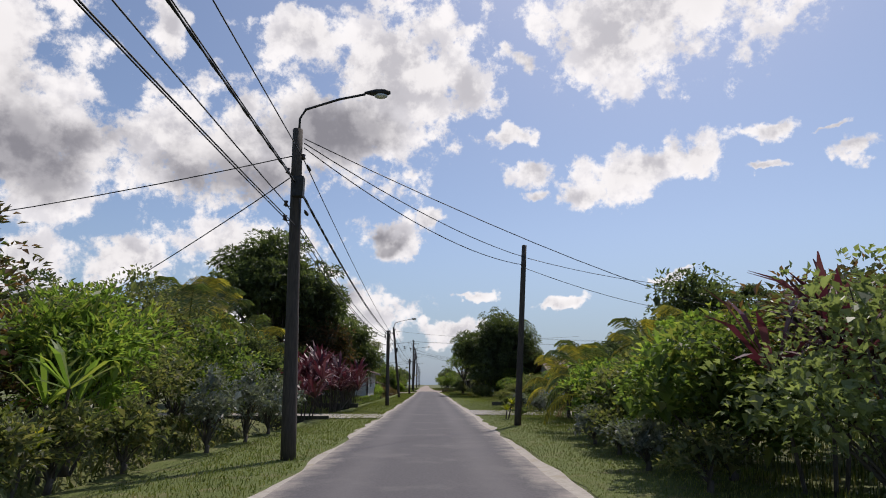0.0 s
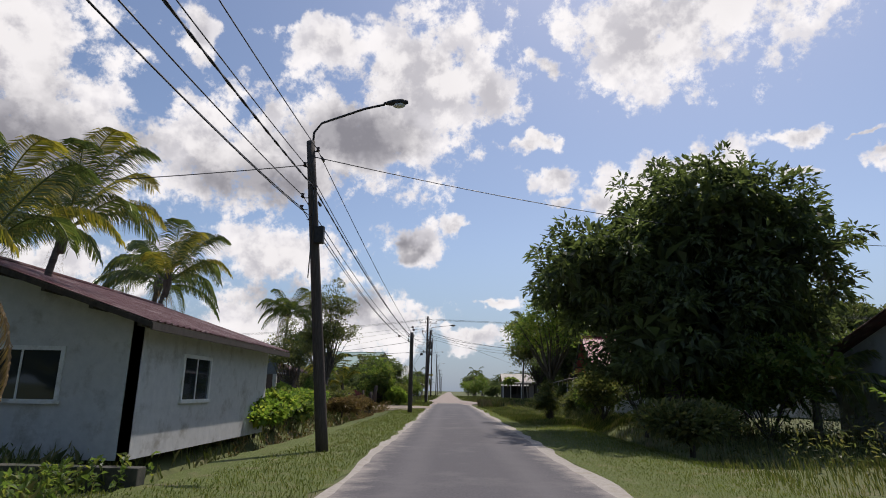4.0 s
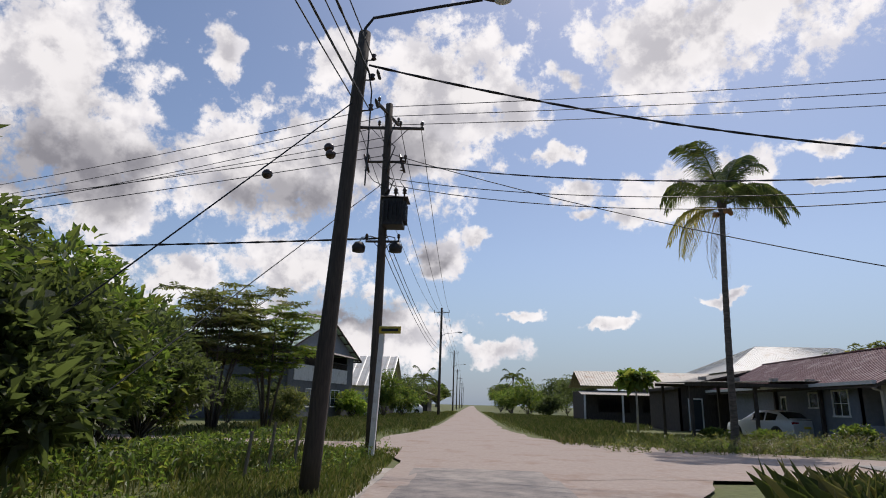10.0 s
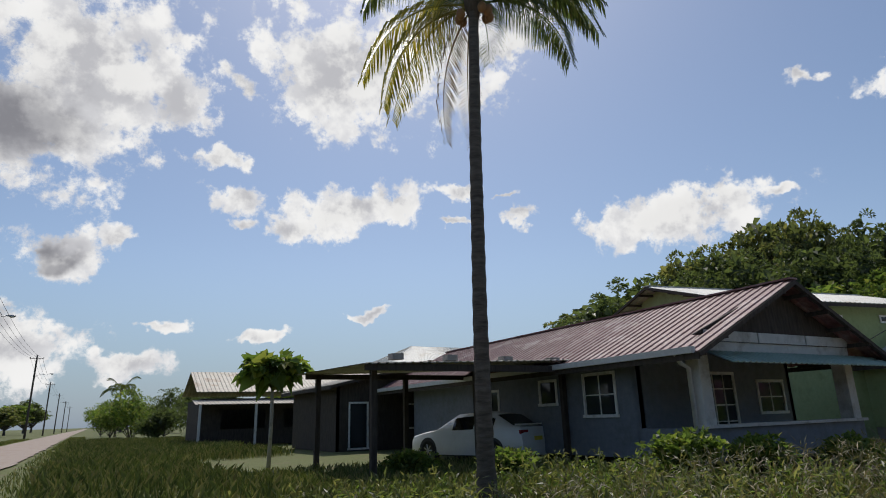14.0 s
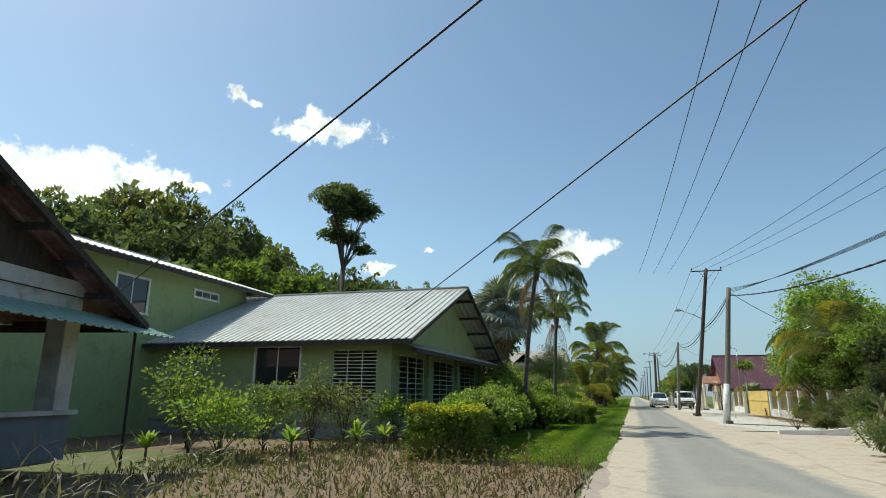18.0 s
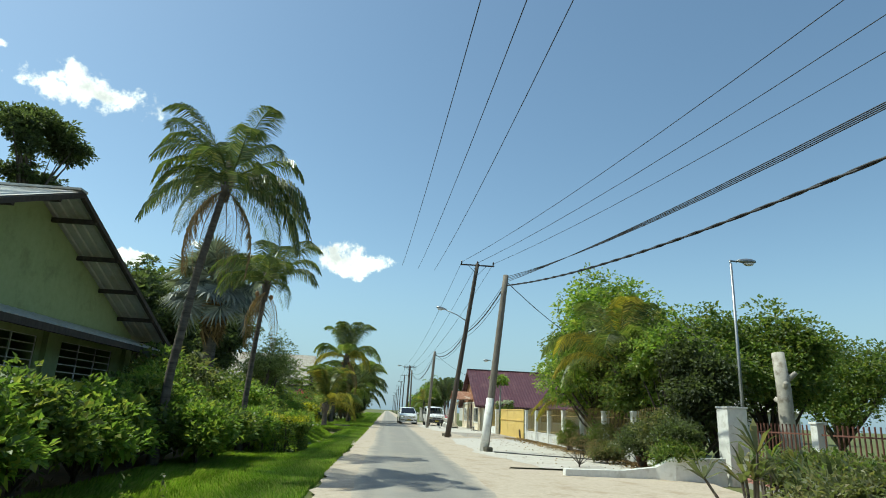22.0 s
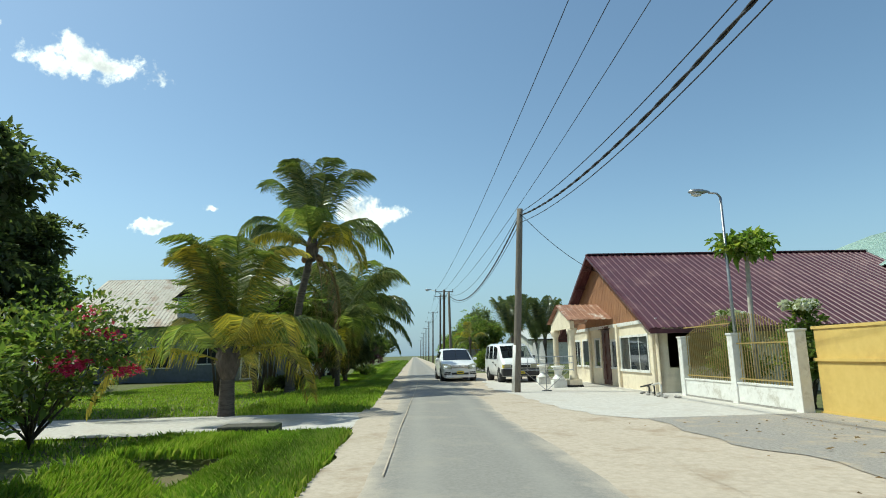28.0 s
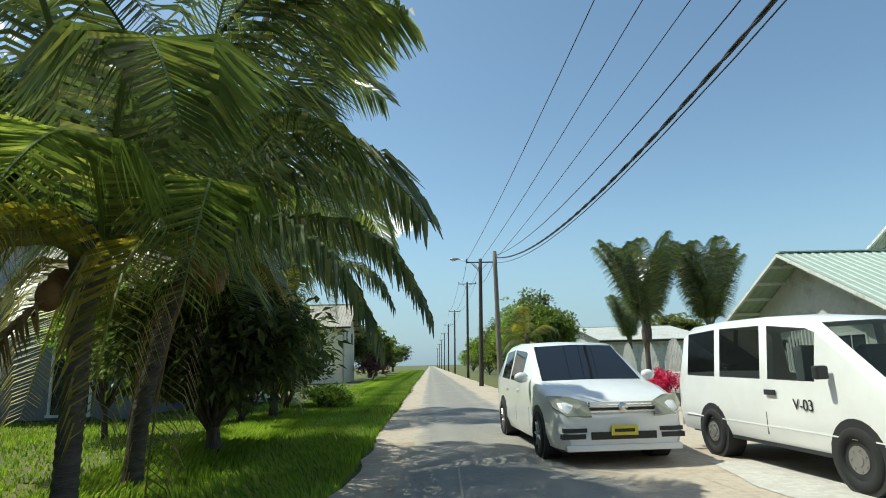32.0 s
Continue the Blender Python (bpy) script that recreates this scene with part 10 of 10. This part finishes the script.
clipped_hedge(23.3, 3.6, 1.4, 1.5, 0.98, "low box-clipped hedge with a golden yellow top", 599)
clipped_hedge(40.0, 2.3, 0.9, 2.6, 0.9, "box-clipped hedge with a golden yellow top", 600)
p = sb(38.9, 4.9)
rosette(p.x, p.y, 0.9, L_LIGHT, "bright green clump of strap leaves by the hedge", 90, 601, 0.05, stems=5)
for k, (u, v, s, mat) in enumerate(((43.5, -7.55, 1.0, M_TERRA), (42.8, -7.7, 1.0, M_YELLOWPOT), (47.3, -7.75, 0.9, M_CONCRETE), (39.6, -7.6, 0.9, M_TERRA))):
    p = sb(u, v)
    t = thing("potted_plant", pose(p.x, p.y, 0.05), "plant in a weathered pot in front of the fence", "potted plant", "potted plants")
    bm = bmesh.new()
    lathe(bm, [(0.13 * s, 0.0), (0.19 * s, 0.3 * s), (0.215 * s, 0.3 * s), (0.215 * s, 0.35 * s), (0.18 * s, 0.35 * s), (0.17 * s, 0.3 * s)], 18)
    part("pot", bm, mat, t, smooth=False)
    part("leaves", quads_mesh("leaves", crown_quads([(0, 0, 0.75, 0.28, 0.28, 0.42)], 420, 0.12, 0.035, 610 + k, -0.3, 8, 0.08, 0.3, core=1.0), (L_MID, L_OLIVE, L_LIGHT, L_MID)[k]), parent=t)

# ---- grass, weeds and soil ----
def scatter(n, x0, x1, y0, y1, seed, keep=None, frame_b=False):
    r = np.random.default_rng(seed)
    a, b = r.uniform(x0, x1, n), r.uniform(y0, y1, n)
    if frame_b:
        x, y = 0.9806 * a + 0.196 * b, -0.196 * a + 0.9806 * b + A_Y
    else:
        x, y = a + np.interp(b, [-60, 20, 79, 112, 145, 260], [0.0, -0.03, -0.3, -0.8, -1.5, -3.0]), b
    p = np.stack([x, y, ground_height(x, y)], 1)
    if keep is not None:
        p = p[keep(a, b)]
    return p


def grass(name, p, mat, h, w, seed, label, lean=0.4, cat="grass"):
    co = blade_field(p, h, w, np.random.default_rng(seed), lean)
    return tagged(new(name, quads_mesh(name, co, mat, per=5)), label, cat, kind="stuff")


M_TURF = surface("mown_turf", (0.075, 0.10, 0.02), (0.16, 0.19, 0.045), 0.95, 26.0, 0.8, 0.9, 0.04, stain=(0.19, 0.17, 0.075))
for ta, tb in ((-4, 24.6), (31.0, 93.6)):
    strip("verge_turf", a_mid, np.arange(ta, tb, 0.6), lambda s: -4.7, lambda s: -2.05, -0.018, M_TURF, "short mown turf between the lane and the ditch", "turf", 61, 0.15, cols=6)
for ta, tb in ((-4, 28.2), (33.8, 104.0)):
    strip("verge_turf", a_mid, np.arange(ta, tb, 0.6), lambda s: 2.0, lambda s: 4.6, -0.018, M_TURF, "short mown turf beside the lane", "turf", 62, 0.15, cols=6)
grass("verge_grass", scatter(70000, -5.2, -2.15, -4, 122, 1, lambda a, b: (b < 98) | (b > 105.5)), L_VERGE, 0.062, 0.013, 1, "short mown grass on the left verge")
grass("verge_grass", scatter(70000, 2.0, 5.5, -4, 112, 2), L_VERGE, 0.062, 0.013, 2, "short grass on the right verge")
grass("rough_grass", scatter(36000, -12, -5.0, -4, 122, 3, lambda a, b: ((b < 96) | (b > 105)) & ((b < 21) | (b > 28.8))), L_GRASS, 0.32, 0.018, 3, "rough grass beyond the ditch")
grass("rough_grass", scatter(36000, 5.0, 13, -4, 112, 4), L_GRASS, 0.3, 0.018, 4, "rough grass on the right plots")
grass("tall_grass", scatter(16000, 2.6, 8.5, 78, 112, 5), L_GRASS, 0.36, 0.018, 5, "uncut verge grass near the junction")
grass("tall_grass", scatter(14000, 3.6, 9.0, 104, 117, 6, lambda a, b: a > 3.4 + (b - 104) * 0.02), L_GRASS, 0.6, 0.018, 6, "tall seeding grass at the junction corner", 0.5)
grass("tall_grass", scatter(30000, 3.2, 12, 131, 190, 7, lambda a, b: (a < 7.5) | (b > 150)), L_GRASS, 0.36, 0.018, 7, "rough grass along the dirt road")
grass("tall_grass", scatter(34000, -12, -2.6, 118, 200, 8, lambda a, b: ((a < -4.4) | (b > 142)) & ((b < 126.4) | (b > 129.8))), L_GRASS, 0.28, 0.018, 8, "grass left of the dirt road")
weeds("weeds", scatter(900, 6.5, 16, 42, 72, 9), L_OLIVE, 1.2, (0.16, 0.05), 9, "tall weeds filling the overgrown plot")
weeds("weeds", scatter(700, 4.2, 8.5, 82, 112, 10), L_OLIVE, 0.7, (0.13, 0.05), 10, "tangled weeds at the edge of the verge")
weeds("weeds", scatter(700, -9.0, -4.4, 87, 93.6, 740), L_DRY, 0.6, (0.12, 0.035), 740, "tangled brown weeds beside the culvert")
weeds("weeds", scatter(420, 4.0, 13.0, 128, 134, 11), L_OLIVE, 0.5, (0.16, 0.045), 11, "knee-high weeds in front of the palm")
weeds("weeds", scatter(500, -8.0, -4.8, 66, 92, 12), L_DRY, 0.55, (0.12, 0.04), 12, "brown dry weeds along the ditch")
weeds("weeds", scatter(400, -8.0, -4.6, 4, 21, 13), L_OLIVE, 0.6, (0.12, 0.05), 13, "low weeds along the ditch")
weeds("weeds", scatter(900, -9.0, -4.6, 106, 125.5, 14), L_MID, 0.6, (0.14, 0.06), 14, "weeds around the poles")
weeds("weeds", scatter(500, -6.5, -4.7, 40, 60, 15), L_MID, 0.4, (0.12, 0.07), 15, "creeping weeds beside the ditch")

grass("verge_grass", scatter(9000, -4.6, -1.9, 110, 126.4, 44, lambda a, b: a < -2.0 - 0.03 * np.abs(b - 118)), L_GRASS, 0.14, 0.02, 44, "uncut grass round the junction poles")
weeds("weeds", scatter(160, -4.6, -2.5, 119, 126, 45), L_MID, 0.3, (0.1, 0.04), 45, "low weeds round the sign post")
weeds("weeds", scatter(420, 8.5, 19.0, 128.0, 131.0, 46), L_DRYGRASS, 0.75, (0.2, 0.02), 46, "pale dry seed stalks in front of the house")

# street B
soil = strip("dry_soil", None, np.arange(14, 41, 0.5), lambda s: 16.0, lambda s: float(np.interp(s, [14, 23, 25], [1.5, 1.5, 4.6])), 0.008, M_DRYSOIL, "dry reddish garden soil with leaf litter", "soil", 21, 0.2, cols=12, frame_b=True)
grass("dry_grass", scatter(12000, 12, 32, 1.3, 9, 20, lambda a, b: (a < 24) | (b > 5), frame_b=True), L_DRYGRASS, 0.12, 0.025, 20, "thin dry grass on the garden soil")
weeds("dry_weeds", scatter(220, 15, 24, 1.4, 5.0, 21, frame_b=True), L_DRY, 0.35, (0.09, 0.03), 21, "brown dry weeds along the road edge")
weeds("weeds", scatter(260, 14, 30, 2.5, 8.0, 22, frame_b=True), L_OLIVE, 0.4, (0.1, 0.04), 22, "sparse weeds in the dry garden")
grass("verge_grass", scatter(40000, 23.6, 44, 1.15, 4.6, 23, frame_b=True), L_GRASSB, 0.14, 0.02, 23, "bright green grass along the road")
grass("verge_grass", scatter(44000, 44, 64, 1.1, 4.2, 24, frame_b=True), L_GRASSB, 0.14, 0.02, 24, "bright green grass along the ditch")
grass("verge_grass", scatter(26000, 56, 80, 1.1, 4.5, 25, lambda a, b: (a < 64.3) | (a > 68.5) | (b < 0), frame_b=True), L_GRASSB, 0.15, 0.022, 25, "long grass at the lawn's edge")
grass("verge_grass", scatter(30000, 78, 108, 1.15, 4.6, 26, frame_b=True), L_GRASSB, 0.24, 0.03, 26, "long bright grass under the palms")
grass("lawn", scatter(50000, 62, 100, 4.2, 14, 27, lambda a, b: (a < 64.8) | (a > 68.8), frame_b=True), L_GRASSB, 0.08, 0.03, 27, "bright short lawn")
grass("lawn", scatter(16000, 44, 64, 6.0, 12, 28, frame_b=True), L_GRASSB, 0.1, 0.03, 28, "garden lawn behind the shrubs")
grass("verge_grass", scatter(16000, 108, 200, 1.3, 5.5, 29, frame_b=True), L_GRASSB, 0.3, 0.06, 29, "far verge grass")
strip("lawn_drive", None, np.arange(64.6, 68.4, 0.4), lambda s: 14.0, lambda s: 1.0, 0.020, M_PALESAND, "pale sandy drive across the lawn", "driveway", 31, 0.2, cols=14, frame_b=True)
p = sb(66.5, 2.9)
t = thing("culvert_mouth", pose(p.x, p.y, 0, 0, 0, math.degrees(B_ROT)), "dark mossy concrete culvert end in the grass", "culvert")
part("block", boxbm(-2.5, -1.9, -0.5, 0.5, -0.1, 0.2, bevel=0.03), M_MOSSY, t)
strip("footpath_soil", None, np.arange(38.5, 58, 0.5), lambda s: -7.7, lambda s: -8.2, 0.05, M_DRYSOIL, "brown damp soil along the fence", "soil", 33, 0.12, frame_b=True)
grass("rough_grass", scatter(16000, 6.5, 18, 128.2, 141, 40, lambda a, b: (b - 128) * 0.35 > 0.4), L_GRASS, 0.22, 0.018, 40, "rough grass in front of the carport")
weeds("weeds", scatter(500, 6.0, 17.0, 128.5, 134, 41), L_MID, 0.4, (0.1, 0.05), 41, "leafy weeds along the house front")
grass("verge_grass", scatter(26000, -4.6, 4.2, 129, 230, 42, lambda a, b: (np.abs(a) > np.interp(b, [129, 136, 145], [4.6, 3.2, 2.3]))), L_GRASS, 0.16, 0.02, 42, "grass along the edges of the dirt road")
grass("dry_grass", scatter(5000, 2.4, 6.5, 104, 114, 43, lambda a, b: a > 2.6), L_DRYGRASS, 0.55, 0.012, 43, "pale seeding grass stalks at the corner", 0.3)

# fallen leaves along the fence and on the sand
def litter(n, u0, u1, v0, v1, seed, size, label):
    r = np.random.default_rng(seed)
    a, b = r.uniform(u0, u1, n), v0 + (v1 - v0) * r.beta(1.0, 2.4, n)
    x, y = 0.9806 * a + 0.196 * b, -0.196 * a + 0.9806 * b + A_Y
    base = np.stack([x, y, np.full(n, 0.072)], 1)
    way = unit_rows(n, r) * np.array([1, 1, 0.12]) + np.array([0, 0, 0.1])
    way /= np.linalg.norm(way, axis=1, keepdims=True)
    return tagged(new("fallen_leaves", quads_mesh("fallen_leaves", leaf_quads(base, way, size, size * 0.5, r), L_DRY)), label, "leaf litter", kind="stuff")


litter(2600, 38.0, 58.0, -8.0, -6.6, 680, 0.1, "brown leaf litter swept against the white fence")
litter(420, 36.5, 64.0, -7.6, -3.2, 681, 0.08, "scattered dry leaves on the pale forecourt")
